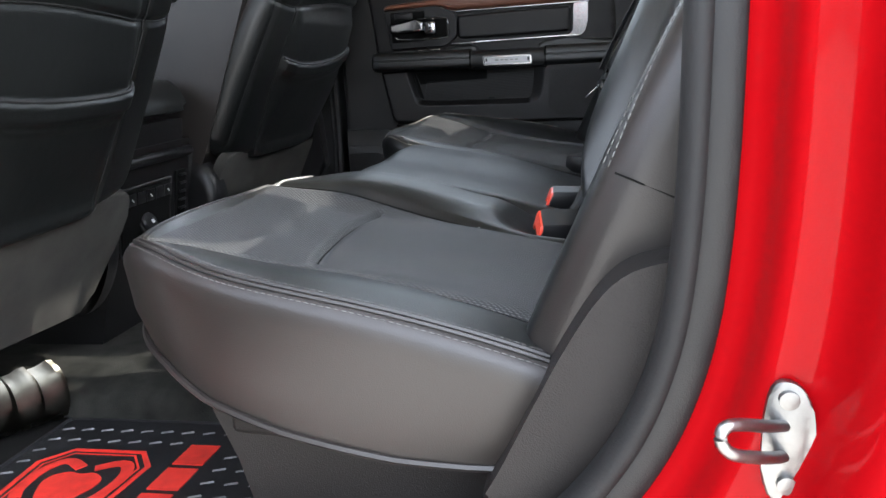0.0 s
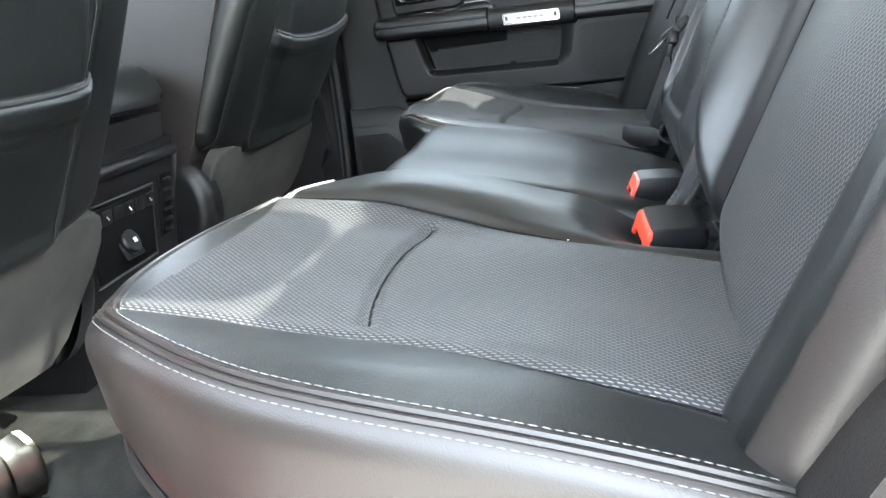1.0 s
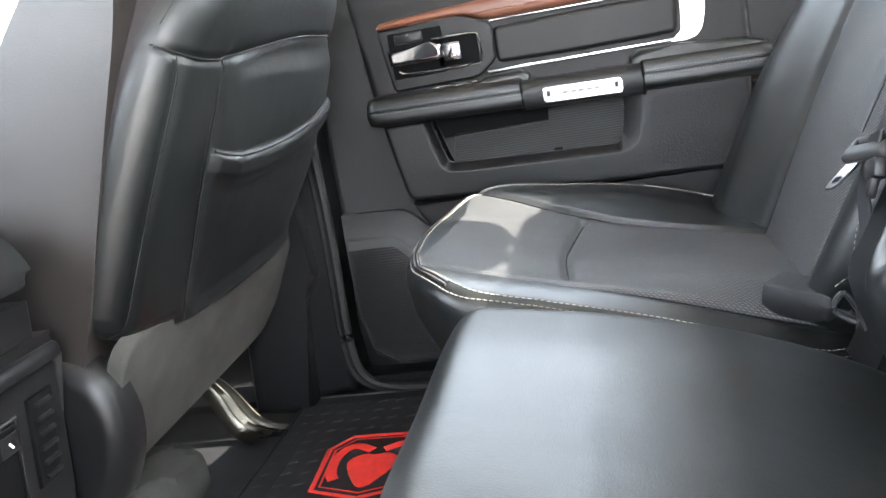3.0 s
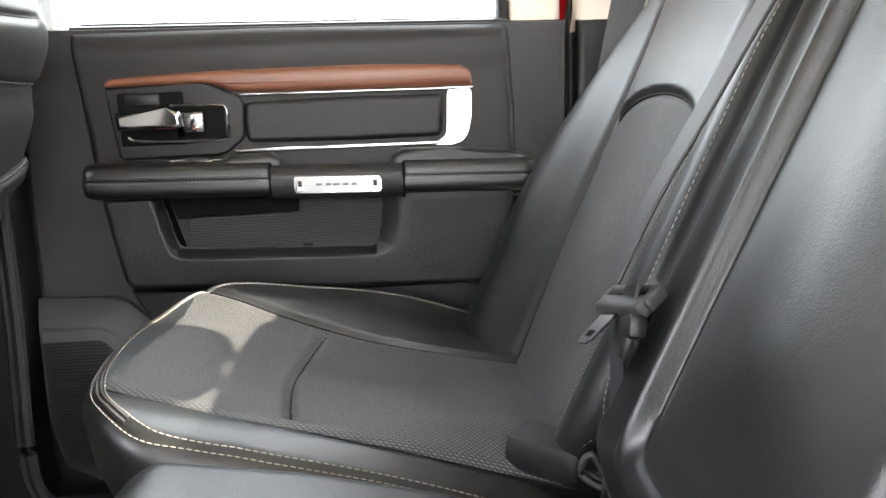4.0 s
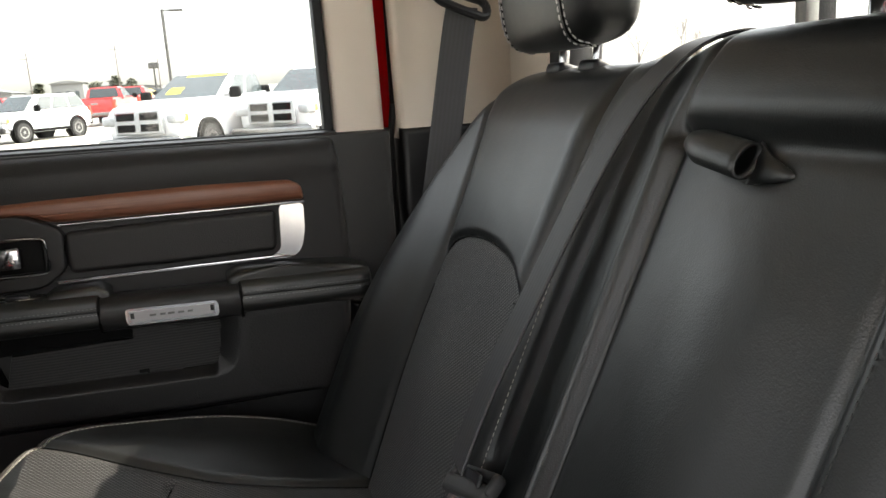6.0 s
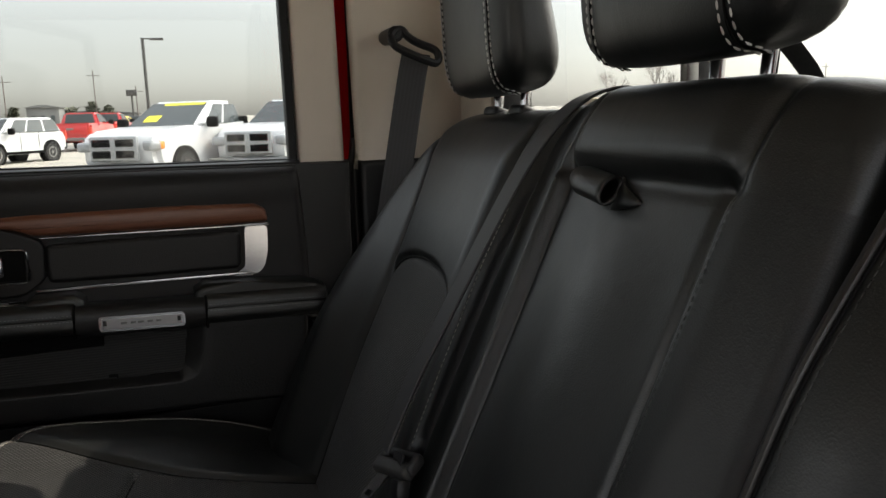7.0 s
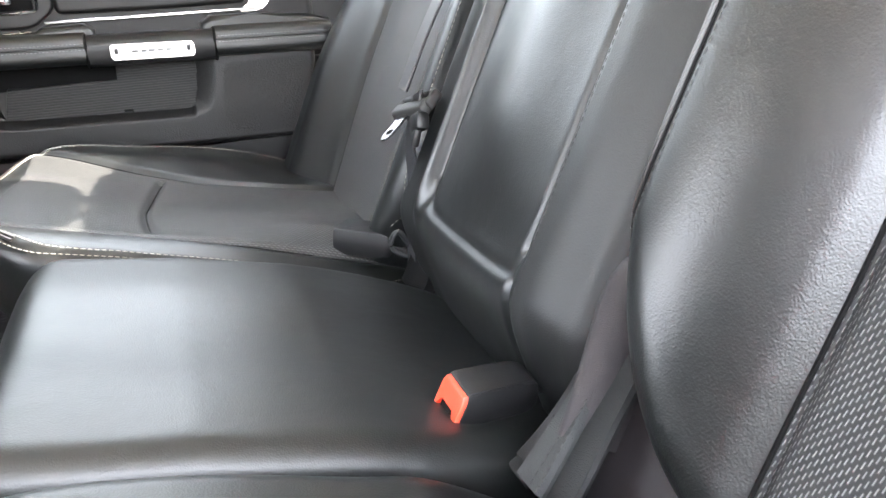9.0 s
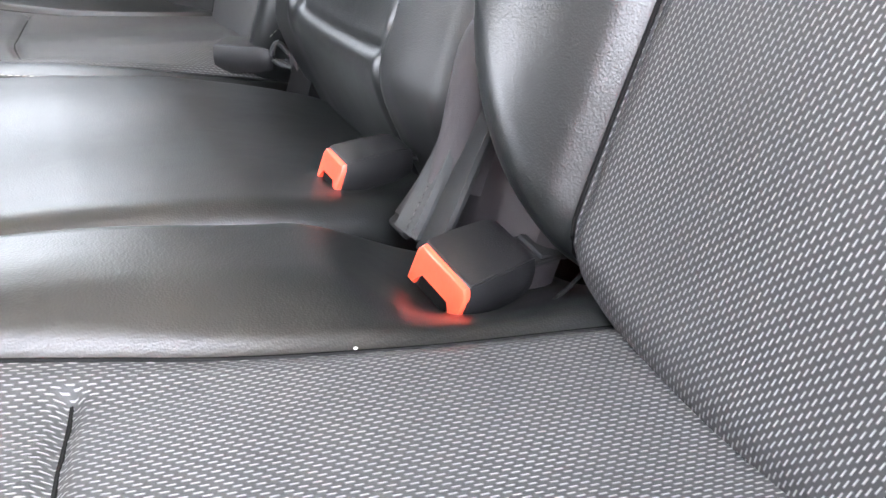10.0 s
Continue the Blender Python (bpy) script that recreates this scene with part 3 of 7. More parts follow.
structure("pillar_foot_far", prism([(-0.70, 1.05), (-0.600, 1.05), (-0.594, 0.90), (-0.590, 0.775), (-0.588, 0.762), (-0.612, 0.728), (-0.622, 0.715), (-0.645, 0.515), (-0.76, 0.515)], xz(2.19), 0.042, 0.010, 4), PLASTIC, "moulded foot of the centre pillar trim", "pillar")
structure("door_sill_far", joined(rbox((-0.15, 2.20, 0.505), (1.0, 0.10, 0.035), 0.01), rbox((-1.3, 2.22, 0.51), (1.2, 0.08, 0.04), 0.01)), PLASTIC, "black door sill scuff plate", "sill")
structure("pillar_back_far", joined(prism([(0.268, 1.205), (0.262, 1.70), (0.50, 1.70), (0.50, 1.205)], xz(2.335), 0.045, 0.010, 3), rbox((0.468, 2.215, 1.46), (0.03, 0.15, 0.48), 0.012)), CREAM, "cream plastic trim of the rear corner pillar", "pillar")
structure("pillar_back_lower_far", prism([(0.268, 0.55), (0.268, 1.222), (0.50, 1.222), (0.50, 0.55)], xz(2.335), 0.05, 0.010, 3), PLASTIC, "black lower trim behind the far rear door", "pillar")
structure("shut_trim_far", joined(prism([(0.240, 0.60), (0.240, 1.222), (0.2655, 1.222), (0.266, 0.60)], xz(2.42), 0.085, 0.0), rbox((0.279, 2.385, 0.915), (0.030, 0.06, 0.63), 0.002)), PLASTIC, "black trim on the lower shut face", "trim")
bm = joined(prism([(0.240, 1.223), (0.238, 1.72), (0.264, 1.72), (0.2655, 1.223)], xz(2.42), 0.098, 0.0), rbox((0.278, 2.385, 1.48), (0.030, 0.06, 0.50), 0.002), rbox((-0.55, 2.40, 0.46), (2.4, 0.10, 0.10), 0.02), rbox((-0.5, 2.33, 1.72), (2.1, 0.16, 0.06), 0.02))
structure("wall_far", bm, PAINT, "red painted body shut face on the passenger side", "wall")
structure("door_gap_seal", tube([(0.257, 2.318, 0.62), (0.2575, 2.318, 1.2), (0.2665, 2.318, 1.26), (0.262, 2.318, 1.70)], 0.0055, 8), RUBBER, "black rubber strip beside the red shut face", "seal")
structure("roof_rail_far", rbox((-0.45, 2.27, 1.68), (2.0, 0.09, 0.07), 0.025), CREAM, "cream roof rail trim above the far windows", "trim")
structure("roof_rail_near", rbox((-0.45, 0.66, 1.70), (2.0, 0.10, 0.09), 0.025), CREAM, "cream roof rail trim above the near doors", "trim")

# front half of the cab, seen past the seats: door, windscreen surround, dashboard
bm = joined(rbox((-1.22, 2.32, 0.87), (0.95, 0.10, 0.72), 0.02), rbox((-1.80, 2.32, 1.0), (0.35, 0.10, 0.9), 0.02))
structure("front_door_far", bm, PLASTIC, "black front passenger door panel", "car door")
structure("front_door_sill_far", rbox((-1.22, 2.29, 1.235), (0.98, 0.06, 0.03), 0.01), LEATHER_SIDE, "padded top edge of the front passenger door", "trim")
structure("front_pillar_far", tube([(-1.35, 2.24, 1.68), (-1.62, 2.27, 1.42), (-1.95, 2.30, 1.18)], 0.045, 8), CREAM, "cream windscreen pillar trim", "pillar")
structure("front_pillar_near", tube([(-1.35, 0.68, 1.68), (-1.62, 0.65, 1.42), (-1.95, 0.62, 1.18)], 0.045, 8), CREAM, "cream windscreen pillar trim", "pillar")
structure("dashboard", joined(rbox((-1.75, C, 1.02), (0.5, 1.58, 0.36), 0.06), rbox((-2.1, C, 0.85), (0.2, 1.7, 0.8), 0.03)), PLASTIC, "black dashboard under the windscreen", "dashboard")
structure("pillar_near", rbox((-0.62, 0.62, 1.10), (0.09, 0.09, 1.2), 0.03, None, 3), PAINT, "red painted centre pillar of the door opening", "pillar")
structure("front_door_near", rbox((-1.22, 0.60, 0.87), (1.08, 0.10, 0.72), 0.02), PLASTIC, "black front driver door panel", "car door")

# the near rear door, swung wide open on its hinges beside the opening
nd = thing("rear_door", (-0.60, 0.60, 0.56), "open red rear truck door with black inner panel", "car door")
swing = Matrix.Translation((-0.60, 0.60, 0)) @ Matrix.Rotation(radians(-72), 4, "Z")


def on_open_door(bm):
    bmesh.ops.transform(bm, matrix=swing, verts=bm.verts)
    return bm


part("inner_panel", on_open_door(prism([(0.02, 0.56), (0.02, 1.23), (0.90, 1.23), (0.88, 0.80), (0.72, 0.60), (0.66, 0.56)], lambda a, b, h: (a, 0.01 + h, b), 0.05, 0.015, 3)), PLASTIC_SOFT, nd, "black moulded inner panel")
part("outer_shell", on_open_door(prism([(0.0, 0.50), (0.0, 1.25), (0.93, 1.25), (0.91, 0.78), (0.74, 0.56), (0.68, 0.50)], lambda a, b, h: (a, 0.008 - h, b), 0.07, 0.02, 3)), PAINT, nd, "red painted outer shell")
part("armrest", on_open_door(rbox((0.42, 0.09, 1.0), (0.66, 0.07, 0.06), 0.02, None, 3)), LEATHER, nd)
part("window_frame", on_open_door(tube([(0.03, -0.02, 1.24), (0.08, -0.01, 1.68), (0.80, -0.01, 1.68), (0.91, -0.02, 1.24)], 0.028, 8)), PLASTIC, nd)

# ---- far rear door ----
door = thing("rear_door", (-0.15, 2.30, 0.53), "closed black rear truck door with wood and chrome trim", "car door")
part("door_base", prism([(-0.552, 1.232), (-0.552, 0.83), (-0.566, 0.63), (-0.556, 0.56), (-0.50, 0.530), (0.10, 0.535), (0.235, 0.63), (0.250, 1.222)], xz(2.33), 0.055, 0.010, 2), PLASTIC_GREY, door, "dark grey moulded door inner panel")


def on_door(y):
    """Door pieces as pads: (x, z) outline on a plane of the door, height towards the cab."""
    return lambda u, v, h: (u, y - h, v)


def door_pad(name, outline, y, height, edge, mat, label, nu=90, nv=60, seams=()):
    p = np.array(outline, float)
    area = np.sum(p[:, 0] * np.roll(p[:, 1], -1) - np.roll(p[:, 0], -1) * p[:, 1])
    pad = Pad(p if area > 0 else p[::-1], height if callable(height) else (lambda u, v: np.full(np.shape(u), height)), on_door(y), edge, seams, lambda u, v: np.full(np.shape(u), -0.004), 0.0, nu, nv)
    return pad.build(door, [], (name, mat, label))[-1]


# raised moulding over the speaker: a sloped shoulder round a ribbed grille
sp_out = [(-0.556, 0.842), (-0.442, 0.838), (-0.425, 0.828), (-0.386, 0.790), (-0.345, 0.72), (-0.30, 0.62), (-0.30, 0.545), (-0.50, 0.545), (-0.55, 0.58), (-0.562, 0.66)]
sp_in = [(-0.548, 0.803), (-0.462, 0.799), (-0.446, 0.790), (-0.415, 0.752), (-0.375, 0.68), (-0.325, 0.60), (-0.32, 0.562), (-0.49, 0.562), (-0.535, 0.59), (-0.552, 0.66)]
bm = bmesh.new()
ra = [bm.verts.new((x, 2.280, z)) for x, z in sp_out]
rb = [bm.verts.new((x, 2.262, z)) for x, z in sp_out]
rc = [bm.verts.new((x, 2.232, z)) for x, z in sp_in]
for lo, hi in ((ra, rb), (rb, rc)):
    for k in range(len(lo)):
        bm.faces.new((lo[k], lo[(k + 1) % len(lo)], hi[(k + 1) % len(lo)], hi[k]))
bm.faces.new(rc)
bmesh.ops.bevel(bm, geom=[e for e in bm.edges if all(v in rc for v in e.verts)], offset=0.004, segments=3, affect="EDGES")
speaker = part("speaker_panel", bm, PLASTIC_GREY, door, "sloped grey door moulding round the speaker", 50)
gx = lambda z: np.interp(z, [0.60, 0.68, 0.752, 0.795], [-0.340, -0.385, -0.424, -0.462])
part("speaker_grille", prism([(-0.546, 0.782), (-0.462, 0.782), (-0.424, 0.748), (-0.388, 0.682), (-0.342, 0.600), (-0.338, 0.572), (-0.49, 0.572), (-0.532, 0.598), (-0.547, 0.66)], xz(2.2330), 0.002, 0.0006), DOOR_BLACK, speaker, "black speaker grille plate")
for k in range(38):
    z = 0.776 - 0.0050 * k
    part("grille_rib", rbox(((-0.540 + gx(z)) / 2 - 0.003, 2.2308, z), (gx(z) + 0.530, 0.0012, 0.0026), 0.0005), DOOR_BLACK, speaker)
# upper skin, rolled over at the window
up_o = rounded([(-0.470, 1.229), (-0.20, 1.2285), (0.160, 1.219), (0.168, 1.10), (0.170, 0.985), (-0.438, 0.985), (-0.455, 1.04)], 0.010)
door_pad("upper_panel", up_o, 2.300, lambda u, v: 0.038 - 0.020 * np.clip((v - 1.196) / 0.034, 0, 1) ** 2 + 0.003 * np.exp(-(((v - 1.185) / 0.02) ** 2)), 0.013, PLASTIC_SOFT, "black grained upper door skin", 120, 90)
part("window_ledge", sweep([-0.47, -0.2, 0.10, 0.166], [(0.050, -0.018), (0.040, 0.000), (0.028, 0.004), (0.018, 0.001), (0.014, -0.012)], lambda p, i, q: (p, 2.264 + q[0], 1.228 + q[1] - 0.012 * (p + 0.2))), PLASTIC_SOFT, door, "rounded soft window ledge")
part("ledge_strip", rbox((-0.15, 2.300, 1.231), (0.62, 0.010, 0.006), 0.003, turned(0, 0.8, 0)), RUBBER, door)
part("rear_door_trim", prism([(0.176, 1.218), (0.246, 1.222), (0.250, 0.70), (0.168, 0.70), (0.163, 0.98)], xz(2.30), 0.024, 0.008, 3), PLASTIC_GREY, door, "dark grey rear edge trim of the door")
part("door_pillar_trim", prism([(0.1665, 1.210), (0.1635, 1.69), (0.240, 1.69), (0.2455, 1.210)], xz(2.325), 0.028, 0.008, 3), CREAM, door, "cream upper door pillar trim")
part("window_channel", joined(prism([(0.1505, 1.226), (0.1475, 1.66), (0.1615, 1.68), (0.1645, 1.226)], xz(2.322), 0.028, 0.003), prism([(-0.545, 1.235), (-0.50, 1.66), (-0.485, 1.66), (-0.528, 1.235)], xz(2.322), 0.028, 0.003), rbox((-0.17, 2.305, 1.662), (0.66, 0.03, 0.02), 0.004)), RUBBER, door, "black rubber window channel")
pane = part("window_pane", prism([(-0.53, 1.22), (-0.49, 1.66), (0.15, 1.66), (0.154, 1.22)], xz(2.314), 0.004, 0.0), WINDOW, door, "lightly tinted side window glass")
pane.visible_shadow = False
wd = rounded([(-0.4235, 1.149), (-0.417, 1.158), (-0.34, 1.1625), (-0.245, 1.1655), (-0.05, 1.1665), (0.085, 1.162), (0.102, 1.153), (0.1055, 1.131), (0.06, 1.1305), (-0.10, 1.1315), (-0.230, 1.1325), (-0.245, 1.135), (-0.272, 1.146), (-0.30, 1.1475), (-0.42, 1.1465)], 0.006)
door_pad("wood_trim", wd, 2.268, lambda u, v: 0.0155 - 0.004 * ((v - 1.1495) / 0.018) ** 2, 0.007, WOOD, "reddish brown wood veneer strip", 140, 36)
part("chrome_strip_top", prism([(-0.236, 1.1315), (0.1055, 1.1300), (0.1055, 1.1255), (-0.232, 1.1280)], xz(2.268), 0.015, 0.0015), CHROME, door, "bright chrome strip")
part("chrome_strip_bottom", prism([(-0.248, 1.0525), (0.066, 1.0520), (0.085, 1.0475), (-0.246, 1.0470)], xz(2.268), 0.015, 0.0015), CHROME, door, "bright chrome strip")
ce = rounded([(0.0665, 1.1265), (0.1025, 1.1265), (0.1010, 1.085), (0.095, 1.060), (0.086, 1.0495), (0.072, 1.0455), (0.046, 1.0460), (0.046, 1.0510), (0.058, 1.0535), (0.0640, 1.063), (0.0650, 1.085)], 0.006)
part("chrome_end", prism([tuple(p) for p in ce], lambda a, b, h: (a, 2.268 - h - (0.10 * (a - 0.066) if h else 0.0), b), 0.012, 0.0010, 2), CHROME, door, "broad polished chrome end piece")
pd = rounded([(-0.2275, 1.1195), (-0.08, 1.1215), (0.056, 1.1205), (0.0605, 1.113), (0.0580, 1.068), (0.053, 1.0595), (-0.08, 1.0585), (-0.2275, 1.0610), (-0.2300, 1.09)], 0.010)
door_pad("inset_pad", pd, 2.262, 0.0135, 0.008, PLASTIC_SOFT, "black padded inset", 120, 50)
# release handle in its bezel
bz = [(-0.418, 1.1465), (-0.285, 1.1475), (-0.268, 1.1450), (-0.234, 1.128), (-0.2285, 1.118), (-0.2290, 1.073), (-0.236, 1.063), (-0.256, 1.048), (-0.270, 1.0440), (-0.403, 1.0430), (-0.409, 1.048), (-0.4205, 1.140)]
part("handle_bezel", prism(bz, xz(2.262), 0.015, 0.004, 3), PLASTIC, door, "black handle bezel")
# no hollow here: flat black blocks paint the shade of the handle's recess
part("handle_cup_shade", joined(rbox((-0.357, 2.2465, 1.100), (0.092, 0.006, 0.075), 0.003), rbox((-0.290, 2.2465, 1.093), (0.07, 0.006, 0.046), 0.003)), BLACK, door, "black blocks for the shade behind the handle")
part("cup_pad", rbox((-0.367, 2.2435, 1.127), (0.048, 0.006, 0.017), 0.003), PLASTIC, door)
lv = [(-0.404, 1.1105), (-0.330, 1.1085), (-0.312, 1.1115), (-0.309, 1.088), (-0.322, 1.0835), (-0.402, 1.0855)]
part("handle_lever", prism(lv, xz(2.245), 0.022, 0.007, 3), CHROME, door, "polished chrome release lever")
part("lever_hub", rbox((-0.296, 2.2345, 1.094), (0.032, 0.018, 0.030), 0.005), CHROME, door)
rg = [(-0.330, 1.1185), (-0.257, 1.1170), (-0.2505, 1.111), (-0.2500, 1.073), (-0.256, 1.0665), (-0.345, 1.0675), (-0.385, 1.0700), (-0.392, 1.0755)]
part("handle_ring", tube([(a, 2.243, b) for a, b in smooth_line(rg, 1)], 0.0024, 8), CHROME, door, "thin chrome handle surround")
# armrest in three lengths
ARM = [(0.075, 0.012), (0.055, 0.027), (0.040, 0.0305), (0.014, 0.0300), (0.0055, 0.0275), (0.0005, 0.0235), (-0.0018, 0.0190), (-0.0030, 0.0130), (-0.0034, 0.0095), (-0.0020, 0.0084), (-0.0020, 0.0074), (-0.0038, 0.0062), (-0.0050, 0.0020), (-0.0058, -0.0050), (-0.0050, -0.0110), (-0.0010, -0.0165), (0.008, -0.0195), (0.06, -0.018)]


def arm_length(name, x0, x1, label, grow=0.0, sink=0.0, ends=(0.0, 0.0), line=None):
    xs = np.linspace(x0, x1, 26)

    def put(p, i, q):
        e = 1.0
        for end, x in zip(ends, (x0, x1)):
            if end and abs(p - x) < end:
                e = math.sqrt(max(1 - (1 - abs(p - x) / end) ** 2, 0.0))
        hgt = q[1] * (0.55 + 0.45 * e) * (1 + grow)
        if q[1] > 0.024:
            hgt -= sink
        return (p, 2.2085 + 0.035 * (1 - e) + (q[0] - grow * 0.06), 1.0045 - 0.022 * (p + 0.15) + hgt)

    bm = sweep(list(xs), line or ARM, put)
    bmesh.ops.holes_fill(bm, edges=bm.edges, sides=40)
    return part(name, bm, LEATHER, door, label)


arm_length("armrest_front", -0.462, -0.1905, "stitched black vinyl armrest", ends=(0.03, 0.0))
arm_length("armrest_rear", -0.0035, 0.193, "stitched black vinyl armrest", ends=(0.0, 0.012))
part("armrest_rise_front", prism([(-0.27, 1.030), (-0.25, 1.044), (-0.192, 1.046), (-0.178, 1.036), (-0.178, 1.010), (-0.27, 1.010)], xz(2.265), 0.048, 0.009, 3), LEATHER, door, "raised end of the armrest")
part("armrest_rise_rear", prism([(-0.020, 1.034), (-0.004, 1.044), (0.06, 1.043), (0.15, 1.036), (0.178, 1.028), (0.178, 1.010), (-0.020, 1.010)], xz(2.265), 0.050, 0.009, 3), LEATHER, door, "raised rear end of the armrest")
GRIP = [(0.060, 0.014), (0.040, 0.0215), (0.010, 0.0225), (0.001, 0.0205), (-0.0045, 0.015), (-0.0065, 0.007), (-0.0068, -0.010), (-0.003, -0.018), (0.008, -0.022), (0.06, -0.020)]
pull = arm_length("pull_grip", -0.1905, -0.0045, "smooth black pull grip", grow=0.06, line=GRIP)
pull.data.materials[0] = PLASTIC
for x in (-0.1915, -0.0035):
    part("grip_joint", tube([(x, 2.2085 + 0.98 * a - 0.0068, 1.0045 - 0.022 * (x + 0.15) + 1.08 * b) for a, b in GRIP[1:]], 0.0022, 6), BLACK, door)
for x0, x1 in ((-0.445, -0.193), (0.0, 0.188)):
    for q, dz in ((-0.0038, 0.0125), (-0.0050, 0.0035)):
        p = np.array([(x, 2.2085 + q + 0.030 * max(0, 1 - (x + 0.462) / 0.03) ** 2, 1.0045 - 0.022 * (x + 0.15) + dz) for x in np.linspace(x0, x1, 30)])
        stitching(door, p, np.tile((0, -1, 0), (30, 1)), 0.0035, 0.0055, 0.0010, 0.0008, material("grey_thread", (0.12, 0.12, 0.12), 0.7) if "grey_thread" not in bpy.data.materials else bpy.data.materials["grey_thread"], "dark grey stitching")
bpl = rounded([(-0.158, 1.0125), (-0.154, 1.014), (-0.040, 1.0105), (-0.036, 1.008), (-0.0355, 0.9905), (-0.039, 0.988), (-0.154, 0.9905), (-0.158, 0.993)], 0.003)
badge = part("badge_plate", prism([tuple(p) for p in bpl], xz(2.1985), 0.005, 0.0012), CHROME, door, "bright metal badge plate on the grip")
part("badge_face", prism([(-0.1535, 1.0100), (-0.0405, 1.0068), (-0.0405, 0.9920), (-0.1535, 0.9945)], xz(2.1938), 0.0010, 0.0), material("badge_face", (0.30, 0.30, 0.31), 0.35, metal=0.8, grain=0.1, grain_scale=400), badge, "pale brushed face")
for k, (x, w) in enumerate(((-0.123, 0.011), (-0.110, 0.009), (-0.099, 0.011), (-0.086, 0.010), (-0.074, 0.009))):
    part("badge_mark", rbox((x, 2.1926, 1.0015 - 0.022 * (x + 0.1)), (w * 0.8, 0.001, 0.0032), 0.0003), material("badge_print", (0.10, 0.10, 0.10), 0.5) if "badge_print" not in bpy.data.materials else bpy.data.materials["badge_print"], badge)
for x in (-0.1495, -0.0445):
    part("badge_rivet", rbox((x, 2.1924, 1.0025 - 0.026 * (x + 0.1)), (0.005, 0.001, 0.008), 0.0004), PLASTIC, badge)
sw = thing("window_switch", (-0.297, 2.232, 1.0385), "power window switch with thin chrome surround in armrest", "switch")
part("bezel", tube([tuple(p) for p in smooth_line([(-0.336, 2.222, 1.0395), (-0.336, 2.242, 1.0405), (-0.262, 2.244, 1.0385), (-0.252, 2.222, 1.0375)], 2, True)], 0.0015, 6, closed=True), CHROME, sw, "chrome surround")
part("rocker", rbox((-0.294, 2.232, 1.0405), (0.030, 0.012, 0.007), 0.003, turned(0, 6, 0)), PLASTIC, sw)
part("switch_plate", rbox((-0.294, 2.232, 1.0375), (0.078, 0.021, 0.003), 0.001), BLACK, sw)
# lower panel round the map pocket
lo_out = rounded([(-0.437, 0.992), (-0.416, 0.868), (-0.404, 0.856), (-0.30, 0.8515), (-0.107, 0.8430), (0.108, 0.8385), (0.130, 0.8430), (0.143, 0.8560), (0.157, 0.958), (0.157, 0.992)], 0.012)
po = smooth_line([(-0.369, 0.992), (-0.366, 0.979), (-0.350, 0.915), (-0.342, 0.9025), (-0.326, 0.8965), (-0.20, 0.8930), (-0.060, 0.8885), (-0.036, 0.8905), (-0.020, 0.9010), (-0.010, 0.935), (-0.004, 0.992)], 2)
pi_ = smooth_line([(-0.355, 0.992), (-0.352, 0.979), (-0.338, 0.925), (-0.333, 0.9150), (-0.322, 0.9105), (-0.20, 0.9070), (-0.062, 0.9020), (-0.050, 0.9040), (-0.044, 0.9130), (-0.038, 0.945), (-0.036, 0.992)], 2)


def pocket_h(u, v):
    """Front of the lower skin: proud all round, sinking along a soft shoulder into the map pocket."""
    d = line_distance(u, v, po)
    hole = within(u, v, np.concatenate([po, [(-0.004, 1.05), (-0.369, 1.05)]]))
    wide = np.where(u > -0.05, 0.030, 0.013)
    return 0.050 + 0.002 * np.exp(-(((v - 0.905) / 0.05) ** 2)) - np.where(hole, 0.017 * np.clip(d / wide, 0, 1) ** 1.3, 0.0)


lo_a = np.array(lo_out)
lo_area = np.sum(lo_a[:, 0] * np.roll(lo_a[:, 1], -1) - np.roll(lo_a[:, 0], -1) * lo_a[:, 1])
lower_pad = Pad(lo_a if lo_area > 0 else lo_a[::-1], pocket_h, on_door(2.275), 0.010, (), lambda u, v: np.full(np.shape(u), -0.004), 0.0, 260, 110)
cut = np.concatenate([pi_, [(-0.036, 1.02), (-0.355, 1.02)]])
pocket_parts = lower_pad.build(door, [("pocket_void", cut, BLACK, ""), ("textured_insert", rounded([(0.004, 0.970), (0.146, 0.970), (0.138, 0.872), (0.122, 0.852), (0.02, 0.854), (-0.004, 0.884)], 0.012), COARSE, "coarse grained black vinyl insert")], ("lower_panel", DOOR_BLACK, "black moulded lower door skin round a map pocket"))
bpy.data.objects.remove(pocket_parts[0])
# the pocket's depth of shade is painted: black walls, black plate across the mouth
part("pocket_wall", joined(rbox((-0.20, 2.262, 0.9015), (0.32, 0.040, 0.004), 0.001, turned(0, 0.9, 0)), prism([(-0.361, 0.992), (-0.337, 0.905), (-0.333, 0.905), (-0.357, 0.992)], xz(2.275), 0.036, 0.0)), BLACK, door, "map pocket inner walls, their shade painted black")
part("pocket_back", prism([(-0.331, 0.9045), (-0.318, 0.9565), (-0.157, 0.9550), (-0.157, 0.995), (-0.030, 0.995), (-0.030, 0.9000)], xz(2.272), 0.026, 0.002), RIBBED, door, "ribbed grey map pocket lining")
part("pocket_mouth_shade", prism([(-0.356, 0.999), (-0.340, 0.952), (-0.157, 0.9545), (-0.157, 0.999)], xz(2.272), 0.010, 0.0), BLACK, door, "black plate for the shade in the map pocket's mouth")
part("pocket_tab", rbox((-0.150, 2.2445, 0.906), (0.014, 0.006, 0.007), 0.001), BLACK, door)
